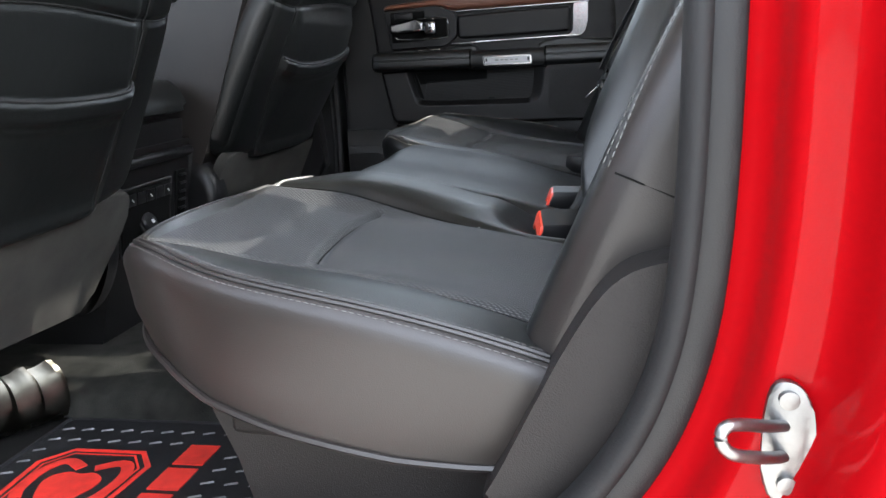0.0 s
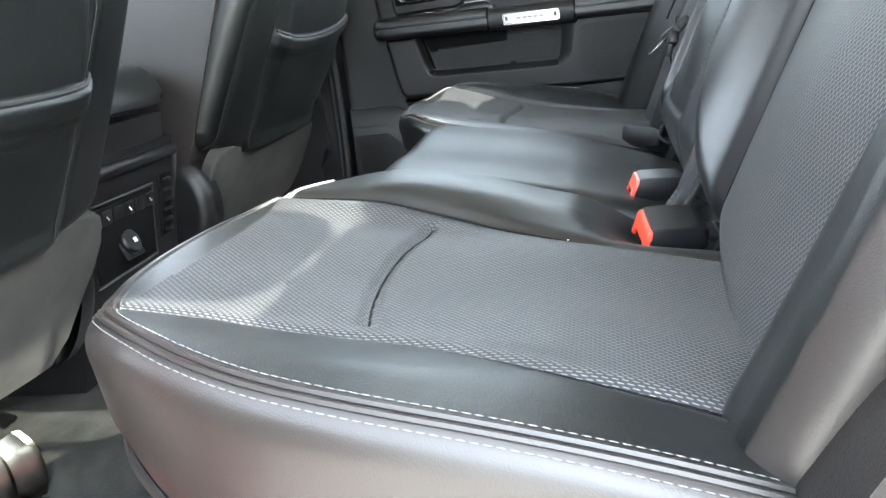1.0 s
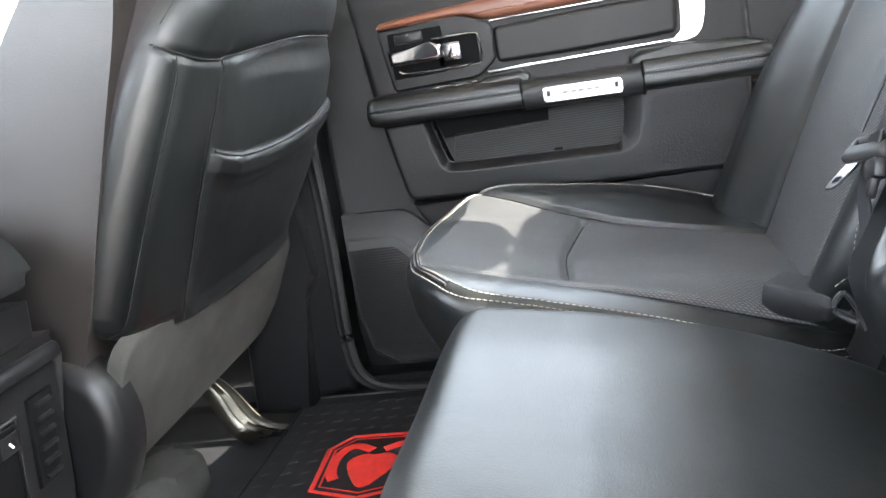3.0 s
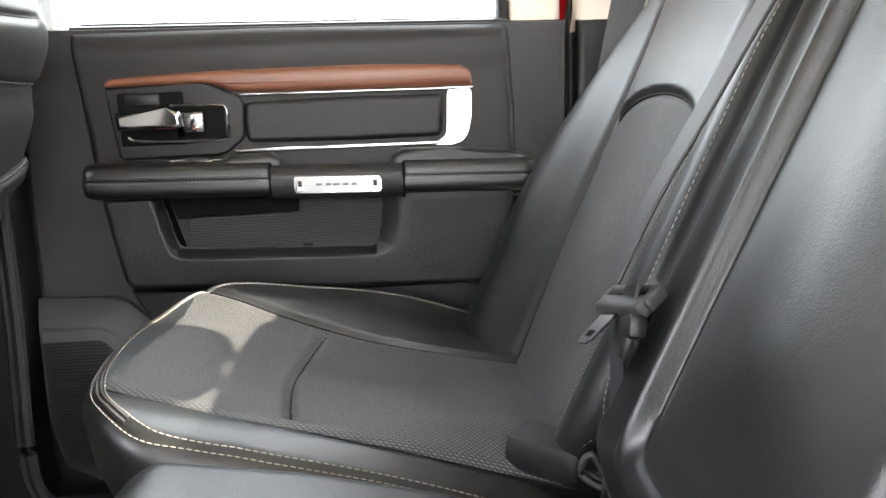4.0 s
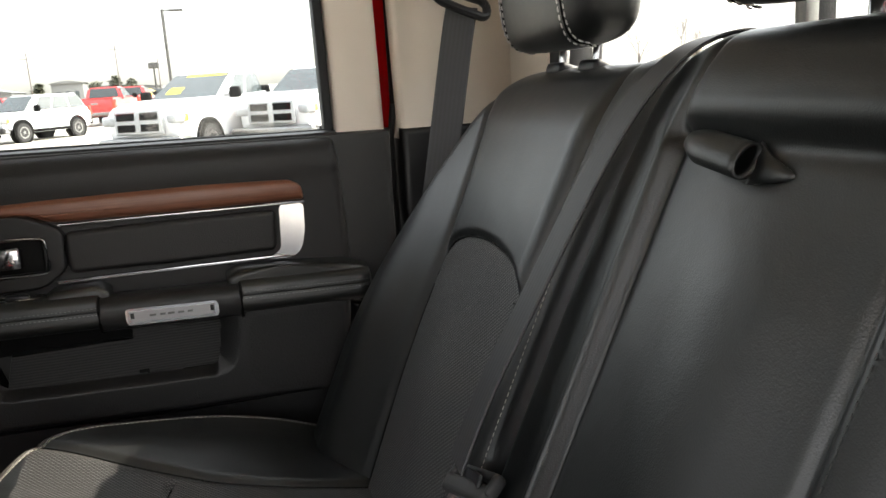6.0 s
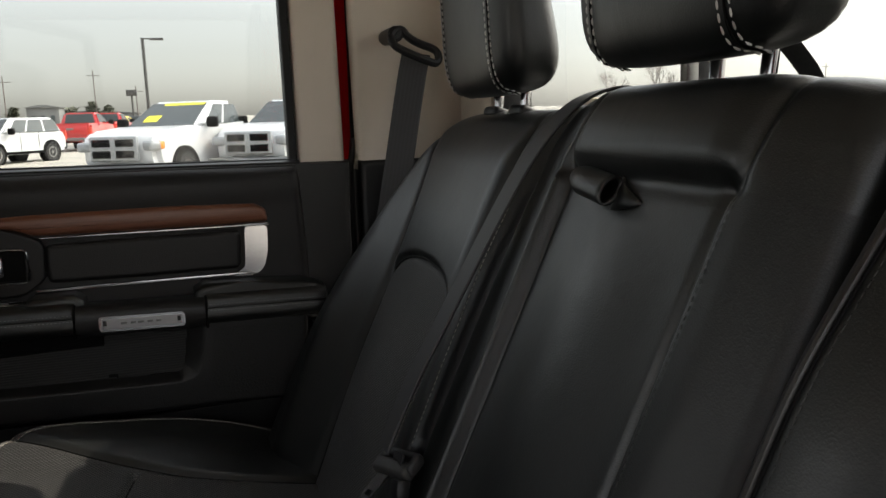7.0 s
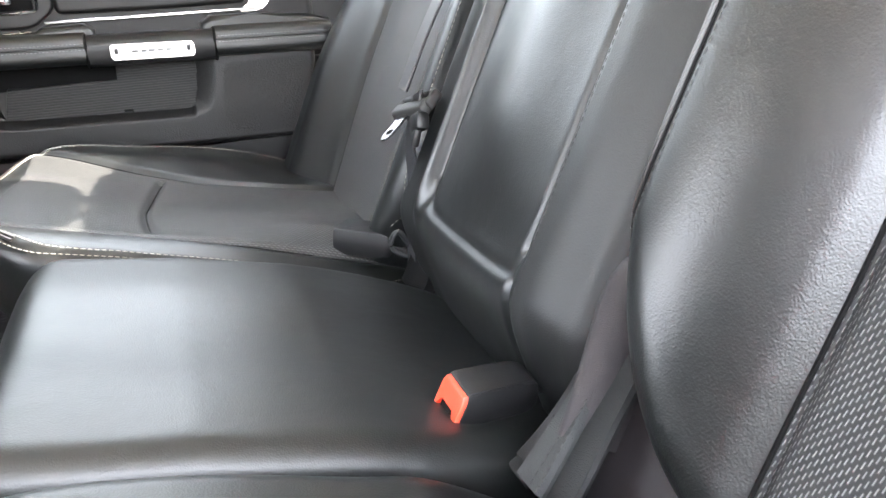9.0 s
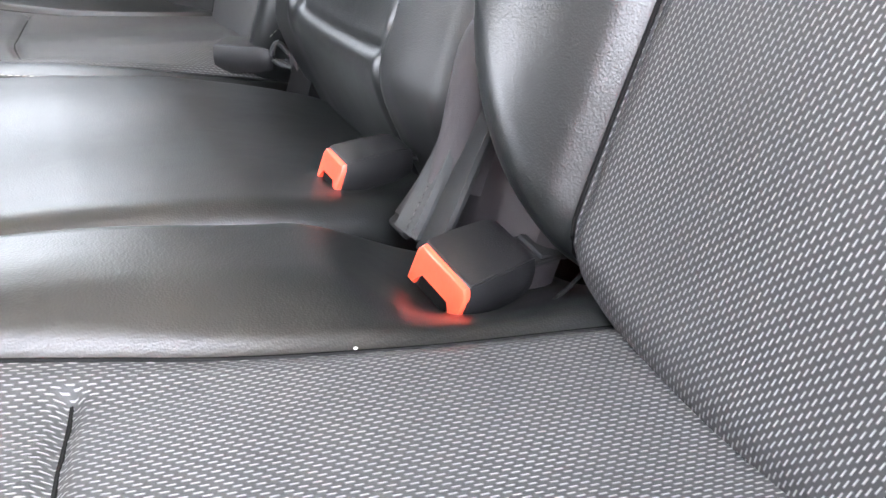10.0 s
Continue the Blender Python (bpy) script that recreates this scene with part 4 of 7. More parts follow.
part("lower_skirt", prism([(-0.412, 0.850), (-0.385, 0.795), (-0.33, 0.72), (0.16, 0.70), (0.19, 0.80), (0.176, 0.965), (0.162, 0.965), (0.150, 0.862), (0.132, 0.838), (0.11, 0.832), (-0.107, 0.837), (-0.30, 0.846)], xz(2.275), 0.038, 0.006, 3), PLASTIC, door, "black lower door skirt")

# ---- rear seats ----
DULL = material("dull_thread", (0.022, 0.022, 0.021), 0.7)
BN, BD, BP = np.array([-0.906, 0.423]), np.array([0.423, 0.906]), np.array([0.147, 0.87])   # backrest plane: normal, upwards, foot (x, z)


def back_place(u, v, h):
    return (BP[0] + BD[0] * v + BN[0] * h, u, BP[1] + BD[1] * v + BN[1] * h)


def cushion_place(u, v, h):
    return (v, u, h)


def side_of(far):
    """Maps y of the far seat to the seat asked for."""
    return (lambda p: np.array(p, float)) if far else (lambda p: np.array([(2 * C - a, b) for a, b in p], float))


def rear_outer_seat(far):
    m = side_of(far)
    flip = (lambda u: u) if far else (lambda u: 2 * C - u)
    label = "black leather rear seat with woven cloth centre " + ("beside closed door" if far else "beside open doorway")
    s = thing("rear_seat", (0.0, 1.93 if far else 2 * C - 1.93, FLOOR), label, "car seat", "rear bench seats")
    # cushion
    outer = smooth_line([(1.662, 0.21), (1.662, -0.05), (1.662, -0.205), (1.672, -0.245), (1.72, -0.29), (1.80, -0.325), (1.91, -0.337), (2.01, -0.328), (2.085, -0.297), (2.135, -0.245), (2.167, -0.18), (2.186, -0.09), (2.190, 0.0), (2.182, 0.10), (2.165, 0.21)], 3, True)

    crest = smooth_line([(-0.36, 0.872), (-0.30, 0.872), (-0.24, 0.862), (-0.17, 0.845), (-0.12, 0.836), (0.0, 0.823), (0.12, 0.804), (0.21, 0.785)], 3)

    def height(u, v):
        u = flip(u)
        z = np.interp(v, crest[:, 0], crest[:, 1])
        lip = step(2.00, 2.12, u) if far else step(2.02, 2.14, u)
        z = z + lip * (0.024 - 0.45 * np.maximum(v + 0.15, 0) ** 2 - 0.5 * np.maximum(-0.2 - v, 0) ** 2)
        z = z + (0.010 * np.exp(-(((u - 1.712) / 0.045) ** 2)) if far else 0.019 * step(1.815, 1.735, u) * step(-0.36, -0.17, v)) * step(0.15, -0.1, v)
        if far:
            z = z - 0.050 * np.clip((v + 0.16) / 0.31, 0, 1) ** 1.2 * step(1.80, 1.68, u)
        else:
            z = z + 0.014 * step(1.80, 1.71, u) * step(0.0, -0.14, v) * step(-0.25, -0.15, v)
            z = z - 0.030 * step(0.0, 0.11, v) * step(1.82, 1.735, u) - 0.010 * np.exp(-(((u - 1.753) / 0.04) ** 2) - ((v - 0.07) / 0.04) ** 2)
        return z - 0.006 * step(0.1, 0.0, np.abs(u - 1.93)) * step(-0.3, -0.1, v)

    inner_line = smooth_line([(1.788, -0.300), (1.767, -0.26), (1.745, -0.18), (1.735, -0.12), (1.724, -0.06), (1.722, 0.05), (1.728, 0.16)], 2) if far else smooth_line([(1.750, -0.282), (1.757, -0.24), (1.765, -0.15), (1.800, -0.02), (1.822, 0.07), (1.838, 0.16)], 2)
    outer_line = smooth_line([(2.092, -0.275), (2.075, -0.22), (2.035, -0.108), (2.008, -0.050), (1.985, 0.05), (1.978, 0.16)], 2) if far else smooth_line([(2.056, -0.285), (2.052, -0.20), (2.050, -0.10), (2.092, 0.00), (2.100, 0.08), (2.101, 0.16)], 2)
    t = np.linspace(0, 1, 15)
    pleat = np.stack([1.738 + (2.034 - 1.738) * t, -0.123 + 0.013 * t - 0.017 * np.sin(np.pi * t)], 1) if far else np.stack([1.776 + (2.040 - 1.776) * t, -0.120 - 0.022 * np.sin(np.pi * t)], 1)
    zone = np.concatenate([inner_line, outer_line[::-1]])
    seams = [(m(inner_line), 0.005, 0.007), (m(outer_line), 0.005, 0.007), (m(pleat[1:-1]), 0.006, 0.0045)]
    foot = lambda u, v: np.interp(v, [-0.36, -0.30, -0.24, -0.19, -0.108, -0.012, 0.052, 0.21], [0.80, 0.785, 0.770, 0.748, 0.728, 0.711, 0.705, 0.70])
    pad = Pad(m(outer)[:: 1 if far else -1], height, cushion_place, 0.025, seams, foot, 0.05, 160, 170)
    tang = np.roll(outer, -1, 0) - np.roll(outer, 1, 0)
    inward = np.stack([-tang[:, 1], tang[:, 0]], 1) / np.linalg.norm(tang, axis=1)[:, None]
    if ((outer.mean(0) - outer) * inward).sum() < 0:
        inward = -inward
    regions = [("cushion_insert", m(zone), CLOTH, "dark woven cloth with pale flecks")]
    if far:
        pad.build(s, regions, ("cushion", LEATHER, "black leather cushion"))
    else:
        regions.append(("cushion", m(outer + inward * 0.0110), LEATHER, "black leather cushion"))
        pad.build(s, regions, ("cushion_rim", LEATHER_SIDE, "charcoal vinyl rim of the cushion"), ("cushion_side", LEATHER_SIDE, "charcoal vinyl side of the cushion"))
    # seam rods; the one along the pleat only paints the crease's shade black
    for line, lift in ((inner_line, 0.0002), (outer_line, 0.0002), (pleat[1:-1], 0.0002)):
        a, n = pad.on(m(resample(line, 0.004)), lift)
        part("seam", tube([tuple(p) for p in a], 0.0013, 6), BLACK, s)
    # four rows of welt and stitch round the outer top edge
    keep = outer[:, 1] < (0.15 if far else 0.125)
    first = int(np.argmax(keep & ~np.roll(keep, 1)))
    order = (np.arange(len(outer)) + first) % len(outer)
    order = order[keep[order]]
    front = order[(outer[order, 0] > 1.685) & ((outer[order, 1] < -0.19) | (outer[order, 0] > 2.0))]
    for inset, kind in ((0.0085, 1), (0.0135, 0), (0.0175 if far else 0.0185, 0), (0.0205 if far else 0.0235, 1)):
        run = order if kind and far else front
        near_edge = (step(1.72, 1.68, outer[run, 0]) * step(-0.26, -0.19, outer[run, 1]))[:, None] if far else 0.0
        ln = resample(outer[run] + inward[run] * (inset + (0.0155 + 0.0035 * (1 if inset > 0.015 else -1) - inset) * near_edge), 0.006)
        a, n = pad.on(m(ln), 0.0006)
        if kind:
            stitching(s, a, n, 0.0050, 0.0064, 0.0011 if far else 0.0008, 0.0008 if far else 0.0006, THREAD_MID if far else None)
        else:
            part("welt", tube([tuple(p) for p in a], 0.0022 if not far else 0.0018, 6), LEATHER_SIDE, s)
    fw = outer[(outer[:, 0] > 1.76) & ((outer[:, 1] < -0.05) | (outer[:, 0] > 1.95))]
    fw = fw[np.argsort(np.arctan2(fw[:, 1] + 0.05, fw[:, 0] - 1.93))]
    fw = fw[fw[:, 1] < 0.12]
    mc = m(outer).mean(0)
    fw = (m(fw) - mc) * 0.953 + mc
    if not far:
        part("foot_welt", tube([(float(b), float(a), float(foot(a, b)) + 0.002) for a, b in fw], 0.0034, 6), LEATHER_SIDE, s, "charcoal welt along the cushion's foot")
    part("seat_base", rbox((0.02, 1.88 if far else 2 * C - 1.88, 0.635), (0.36, 0.36, 0.22), 0.03, None, 3), CARPET, s, "carpeted seat base")
    sk = [(-0.215, 0.762), (-0.200, 0.722), (-0.182, 0.676), (-0.165, 0.60), (-0.15, 0.53), (0.18, 0.53), (0.20, 0.70), (0.20, 0.76)]
    yb = 2.120 if far else 2 * C - 2.120
    part("side_skirt", prism(sk, (lambda a, b, h: (a, yb - (0.03 - h if far else -0.03 + h) * 1, b)), 0.03, 0.008, 3), SIDE_VINYL, s, "black vinyl seat side skirt")
    part("skirt_fold", rbox((0.0, yb + (0.002 if far else -0.002), 0.705), (0.36, 0.016, 0.022), 0.006, turned(0, 4, 0), 3), SIDE_VINYL, s, "folded edge of the skirt")
    # backrest
    ei = 1.666 if far else 1.650
    foot_end = [(1.90, -0.14), (1.780, -0.14), (ei + 0.05, -0.10), (ei + 0.012, -0.02)] if far else [(1.98, -0.098), (1.87, -0.088), (1.795, -0.068), (1.745, -0.040), (1.705, 0.002), (1.672, 0.050)]
    bo = smooth_line([(ei, 0.10), (ei, 0.40), (ei, 0.482), (ei + 0.010, 0.490), (1.80, 0.490), (1.98, 0.490), (2.045, 0.478), (2.090, 0.435), (2.130, 0.34), (2.160, 0.22), (2.168, 0.08), (2.162, -0.05), (2.150, -0.14)] + ([] if far else [(2.06, -0.135)]) + foot_end, 3, True)

    shift = 0.0 if far else 0.034
    out = 0.0 if far else 0.050
    l1 = smooth_line([(1.985 + out, -0.13), (2.005 + out, 0.02), (2.020 + 0.8 * out, 0.13), (2.020 + 0.5 * out, 0.200), (2.022 + 0.3 * out, 0.29), (2.040, 0.40), (2.062, 0.455)], 2)
    l2 = smooth_line([(1.772 + shift * 0.6, -0.13), (1.760 + shift * 0.8, -0.03), (1.757 + shift, 0.11), (1.753 + shift, 0.195), (1.750 + shift, 0.29), (1.746 + shift, 0.40), (1.742 + shift, 0.478)], 2)
    arch = smooth_line([(2.020 + 0.5 * out, 0.200), (2.010 + 0.4 * out, 0.238), (1.965, 0.264), (1.885 + shift / 2, 0.272), (1.805 + shift, 0.262), (1.765 + shift, 0.236), (1.753 + shift, 0.195)], 2)

    def bh(u, v):
        u = flip(u)
        u1, u2 = np.interp(v, l1[:, 1], l1[:, 0]), np.interp(v, l2[:, 1], l2[:, 0])
        h = (0.050 if far else 0.026) * step(-0.012, 0.095 if far else 0.06, u - u1) * (1 - 0.70 * step(0.06, 0.40, v))
        k = np.clip((u2 + 0.004 - u) / (u2 - ei), 0, 1)
        h = h + (0.020 if far else 0.044) * np.sin(np.pi * 0.66 * k) * (1 - 0.55 * step(0.28, 0.46, v))
        inside = step(-0.002, 0.030, u - u2) * step(0.002, -0.030, u - u1)
        mid = (u1 + u2) / 2
        h = h + 0.014 * np.exp(-(((v - 0.08) / 0.11) ** 2)) * step(0.16, 0.0, np.abs(u - mid))
        over = np.interp(u, arch[::-1, 0], arch[::-1, 1])
        h = h + (0.007 if far else 0.002) * step(-0.006, 0.006, v - over) * inside * step(0.47, 0.40, v)
        return h - 0.03 * step(0.40, 0.58, v) - 0.004

    bseams = [(m(l1), 0.006, 0.008), (m(l2), 0.006, 0.008), (m(l2[l2[:, 1] > 0.2]), 0.0 if far else 0.005, 0.006), (m(arch[3:-3]), 0.004, 0.0035)]
    bpad = Pad(m(bo)[:: 1 if far else -1], bh, back_place, 0.034, bseams, lambda u, v: np.full(np.shape(u), -0.105), 0.02, 150 if far else 220, 180 if far else 250)
    low1, low2 = l1[l1[:, 1] < 0.200], l2[l2[:, 1] < 0.197]
    bzone = np.concatenate([low2, arch[::-1], low1[::-1]])
    regions = [("back_insert", m(bzone), CLOTH, "dark woven cloth with pale flecks")]
    if not far:
        rim = bo[(bo[:, 0] > 2.04) & (bo[:, 1] > -0.12)]
        rim = rim[np.argsort(rim[:, 1])]
        ev = np.linspace(-0.12, 0.46, 60)
        edge = np.stack([np.interp(ev, rim[:, 1], rim[:, 0]) - 0.014 * step(0.06, 0.22, ev), ev], 1)
        regions.append(("edge_band", m([(1.64, 0.10), (1.64, 0.50), (1.672, 0.50), (1.674, 0.30), (1.664, 0.10)]), BAND, "dull charcoal edge band"))
    if far:
        bpad.build(s, regions, ("backrest", LEATHER, "black leather backrest"))
    else:
        regions.append(("backrest", m(np.concatenate([[(1.60, -0.20), (1.60, 0.55), (2.02, 0.55)], (edge - np.array([0.019, 0]))[::-1], [(2.12, -0.20)]])), LEATHER, "black leather backrest"))
        bpad.build(s, regions, ("back_rim", LEATHER_SIDE, "charcoal vinyl rim of the backrest"), ("back_side", LEATHER_SIDE, "charcoal vinyl side of the backrest"))
    for line in (low1, low2, arch) if far else (l1, l2, arch):
        a, n = bpad.on(m(resample(line, 0.01)), 0.0003)
        part("seam", tube([tuple(p) for p in a], 0.0015, 6), BLACK, s)
    if not far:
        welt = smooth_line([(1.668, 0.06), (1.6745, 0.12), (1.678, 0.30), (1.677, 0.47)], 6)
        for du, r, mt, txt in ((0.0, 0.0026, LEATHER_SIDE, "charcoal edge piping"), (0.0042, 0.0011, BLACK, "")):
            a, n = bpad.on(m(resample(welt + np.array([du, 0]), 0.008)), 0.0004)
            part("piping" if txt else "seam", tube([tuple(p) for p in a], r, 6), mt, s, txt)
        a, n = bpad.on(m(resample(welt + np.array([0.009, 0]), 0.006)), 0.0003)
        stitching(s, a, n, 0.0042, 0.0060, 0.0009, 0.0006, DULL, "dull dark stitching")
        seam_pts = [bpad.place(np.array(2 * C - 2.1655), np.array(vv), np.array(hh)) for vv, hh in ((0.0688, 0.012), (0.0688, -0.02), (0.0685, -0.06), (0.068, -0.10))]
        part("seam", tube([tuple(float(q) for q in p) for p in seam_pts], 0.0008, 6), BLACK, s)
        for inset in (0.0150, 0.0230):
            a, n = bpad.on(m(resample(edge[(edge[:, 1] > 0.062) & (edge[:, 1] < 0.44)] - np.array([inset, 0]), 0.006)), 0.0006)
            stitching(s, a, n, 0.0054, 0.0072, 0.0013, 0.0009, THREAD)
    if far:
        a, n = bpad.on(resample(np.array([(1.685, -0.05), (1.6865, 0.36)]), 0.006), 0.0004)
        stitching(s, a, n, 0.0046, 0.0064, 0.0010, 0.0008, THREAD_MID)
        a, n = bpad.on(np.array([(1.750, 0.225), (1.762, 0.2255), (1.774, 0.2245)]), 0.0002)
        part("seam", tube([tuple(p) for p in a], 0.0009, 6), BLACK, s)
    # headrest
    hy = 1.890 if far else 2 * C - 1.890
    headrest(s, hy, 0.348, 1.314, 0.246, 0.194, 0.078, 0.042, 0.010, 0.012)
    return s, pad


def headrest(s, y, x, z, wide, tall, thick, apart, ahead, post):
    """A boxy leather headrest with two steel posts and twin stitching along both side seams."""
    lean = turned(0, -7, 0)
    n, rows = 56, 36
    verts, faces = [], []

    def box_unit(a, p):
        c, d = math.cos(a), math.sin(a)
        r = (abs(c) ** p + abs(d) ** p) ** (-1 / p)
        return c * r, d * r

    def at(fx, fy, prof, cz):
        p = lean @ Vector((fx * prof * thick / 2 * (1 - 0.2 * cz), fy, cz * tall / 2))
        return (x + ahead + p.x, y + p.y, z + tall / 2 + p.z)

    for j in range(rows):
        prof, cz = box_unit(-math.pi / 2 + math.pi * j / (rows - 1), 4.0)
        for i in range(n):
            cy, cx = box_unit(2 * math.pi * i / n, 4.0)
            verts.append(at(cx, cy * prof * wide / 2 * (1 - 0.035 * (cz + 1)), prof, cz))
    for j in range(rows - 1):
        for i in range(n):
            faces.append((j * n + i, j * n + (i + 1) % n, (j + 1) * n + (i + 1) % n, (j + 1) * n + i))
    h = grid_part("headrest", verts, faces, LEATHER, s, "black leather headrest with stitched side seams")
    for dy in (-apart, apart):
        part("post_collar", rbox((x + 0.022 + post, y + dy, z - 0.022), (0.030, 0.042, 0.014), 0.005, turned(0, 20, 0), 3), PLASTIC, s, "black plastic post collar")
        part("headrest_post", tube([(x + 0.018 + post, y + dy, z - 0.05), (x + 0.028 + post, y + dy, z + 0.04)], 0.0062, 10), CHROME, s, "steel headrest post")
    for side in (-1, 1):
        for off, seam in ((0.050, False), (0.045, True), (0.040, False)):
            dy = side * (wide / 2 - off)
            pts, nor = [], []
            for b in np.linspace(-1.25, 1.25, 60):
                prof, cz = box_unit(b, 4.0)
                f = min(0.98, abs(dy) / (prof * wide / 2 * (1 - 0.035 * (cz + 1)) + 1e-9))
                pts.append(at(-(1 - f ** 4) ** 0.25 - (0.0006 if seam else 0.0012) / (thick / 2), dy, prof, cz))
                q = lean @ Vector((-prof ** 3, 0.3 * side, cz ** 3))
                nor.append(tuple(q.normalized()))
            if seam:
                part("seam", tube(pts, 0.0009, 6), BLACK, h)
            else:
                stitching(h, np.array(pts), np.array(nor), 0.0058, 0.0080, 0.0017, 0.0014, THREAD_PALE)
    return h


rear_outer_seat(True)
near_seat, near_pad = rear_outer_seat(False)

# side bolster between the near cushion and the door opening
sb = smooth_line([(0.055, 0.690), (0.072, 0.714), (0.100, 0.768), (0.130, 0.824), (0.158, 0.866), (0.185, 0.882), (0.235, 0.886), (0.235, 0.70), (0.20, 0.64), (0.09, 0.64)], 2, True)
part("side_bolster", prism([tuple(p) for p in sb], lambda a, b, h: (a, 0.775 - h, b), 0.072, 0.020, 4), SIDE_VINYL, near_seat, "grained black side bolster")

# middle seat
mid_seat = thing("middle_rear_seat", (0.0, C, FLOOR), "narrow black leather middle rear seat with fold-down armrest back", "car seat", "rear bench seats")
mo = smooth_line([(1.272, 0.21), (1.272, -0.19), (1.282, -0.222), (1.31, -0.236), (1.60, -0.238), (1.645, -0.228), (1.656, -0.20), (1.656, 0.21)], 3, True)
mid_pad = Pad(mo, lambda u, v: np.interp(v, [-0.25, -0.20, -0.1, 0.0, 0.152, 0.21], [0.866, 0.865, 0.848, 0.824, 0.775, 0.75]) - 0.004 * step(0.12, 0.0, np.abs(u - C)), cushion_place, 0.030,
              [(np.array([(1.645, -0.235), (1.645, 0.2)]), 0.004, 0.006)], lambda u, v: np.full(np.shape(u), 0.62), 0.04, 70, 90)
mid_pad.build(mid_seat, [], ("cushion", LEATHER, "smooth black leather cushion"))
part("seat_base", rbox((0.0, C, 0.60), (0.34, 0.32, 0.16), 0.02), CARPET, mid_seat, "carpeted seat base")
MR = 0.024       # the middle back stands proud of its neighbours
ML = 1.650       # its edge beside the centre belt
mb = smooth_line([(1.266, -0.13), (1.266, 0.10), (1.266, 0.475), (1.276, 0.483), (1.34, 0.484), (1.54, 0.484), (ML - 0.050, 0.480), (ML - 0.032, 0.44), (ML - 0.004, 0.36), (ML, 0.10), (ML - 0.004, -0.06), (ML - 0.03, -0.13)], 3, True)


def mid_h(u, v):
    inner = step(1.346, 1.364, u) * step(1.568, 1.548, u)
    sunk = inner * step(-0.014, 0.024, v) * step(0.408, 0.392, v)
    roll = 0.0085 * np.exp(-(((u - 1.570) / 0.008) ** 2)) - 0.12 * np.maximum(u - 1.588, 0)
    crown = 0.010 * step(0.10, 0.0, np.abs(u - 1.456)) * step(0.0, 0.12, v) * step(0.40, 0.30, v)
    yoke = 0.010 * step(0.390, 0.425, v) * step(1.320, 1.375, u) * step(1.590, 1.540, u)
    foot = 0.0025 * step(0.006, -0.030, v) * step(1.345, 1.40, u) * step(1.575, 1.53, u) - 0.085 * step(0.0, -0.13, v)
    return MR - 0.0035 * sunk + roll * 0.85 * step(0.43, 0.38, v) * step(-0.03, 0.02, v) + crown * sunk + yoke + foot - 0.05 * step(0.43, 0.60, v) - 0.012 * step(1.33, 1.27, u)


box = smooth_line([(1.354, 0.402), (1.354, 0.05), (1.356, 0.012), (1.368, 0.002), (1.53, 0.002), (1.554, 0.010), (1.558, 0.05), (1.558, 0.402)], 2)
mid_back = Pad(mb, mid_h, back_place, 0.020, [(box[(box[:, 1] > 0.025) & (box[:, 0] < 1.45)], 0.0045, 0.0050), (box[(box[:, 1] > 0.025) & (box[:, 0] > 1.45)], 0.0045, 0.0050), (box[box[:, 1] < 0.03], 0.0018, 0.0050), (np.array([(1.356, 0.0), (1.350, -0.12)]), 0.004, 0.004), (np.array([(1.354, 0.402), (1.558, 0.402)]), 0.005, 0.008), (np.array([(1.345, 0.40), (1.335, 0.49)]), 0.004, 0.005), (np.array([(1.567, 0.40), (1.545, 0.49)]), 0.006, 0.005)],
               lambda u, v: np.full(np.shape(u), -0.10), 0.02, 170, 190)
mid_back.build(mid_seat, [("side_band", [(1.25, -0.14), (1.25, 0.40), (1.342, 0.40), (1.344, 0.0), (1.342, -0.14)], SMOOTH_VINYL, "black vinyl side band"), ("armrest_panel", box, LEATHER, "smooth leather face of the folded armrest")], ("backrest", LEATHER, "black leather middle backrest"))
for y in (1.3435,):
    a, n = mid_back.on(resample(np.array([(y, 0.03), (y, 0.40)]), 0.006), 0.0004)
    stitching(mid_seat, a, n, 0.0042, 0.0060, 0.0010, 0.0006, DULL, "dull dark stitching")
headrest(mid_seat, 1.446, 0.345, 1.324, 0.252, 0.16, 0.076, 0.029, -0.014, 0.009)
ck = smooth_line([(0.388, 1.432, 1.352), (0.396, 1.424, 1.338), (0.400, 1.411, 1.322), (0.402, 1.400, 1.308), (0.406, 1.392, 1.285)], 2)
part("tether", tube([tuple(p) for p in ck], 0.0085, 8, 0.35, (1, 0, 0)), RUBBER, mid_seat, "black tether strap behind the headrest")
# added black sheet: paints the deep shade between middle and far backrests
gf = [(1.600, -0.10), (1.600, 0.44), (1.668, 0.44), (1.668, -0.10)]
part("gap_shade", prism(gf, lambda a, b, h: tuple(float(q) for q in back_place(a, b, h - 0.045)), 0.020, 0.0), BLACK, mid_seat, "black sheet for the shade in the gap beside the far backrest")
# soft felt flap closing the gap at the foot of the middle back
bm, rows = bmesh.new(), []
for k in range(15):
    v = -0.06 + 0.142 * k / 14
    full = math.sqrt(max(1 - max(0.0, (v - 0.02) / 0.064) ** 2, 0.02))
    a, b = 1.236, float(np.interp(v, [-0.06, 0.0, 0.04, 0.082], [1.262, 1.276, 1.284, 1.280]))
    mid, half = (a + b) / 2, (b - a) / 2 * (0.35 + 0.65 * full)
    rows.append([bm.verts.new(tuple(float(q) for q in back_place(mid + half * math.cos(w), v, -0.032 + 0.046 * full * math.sin(w) * (1.0 + 0.08 * math.cos(w) * math.sin(40 * v))))) for w in np.linspace(0, 2 * math.pi, 21)[:20]])
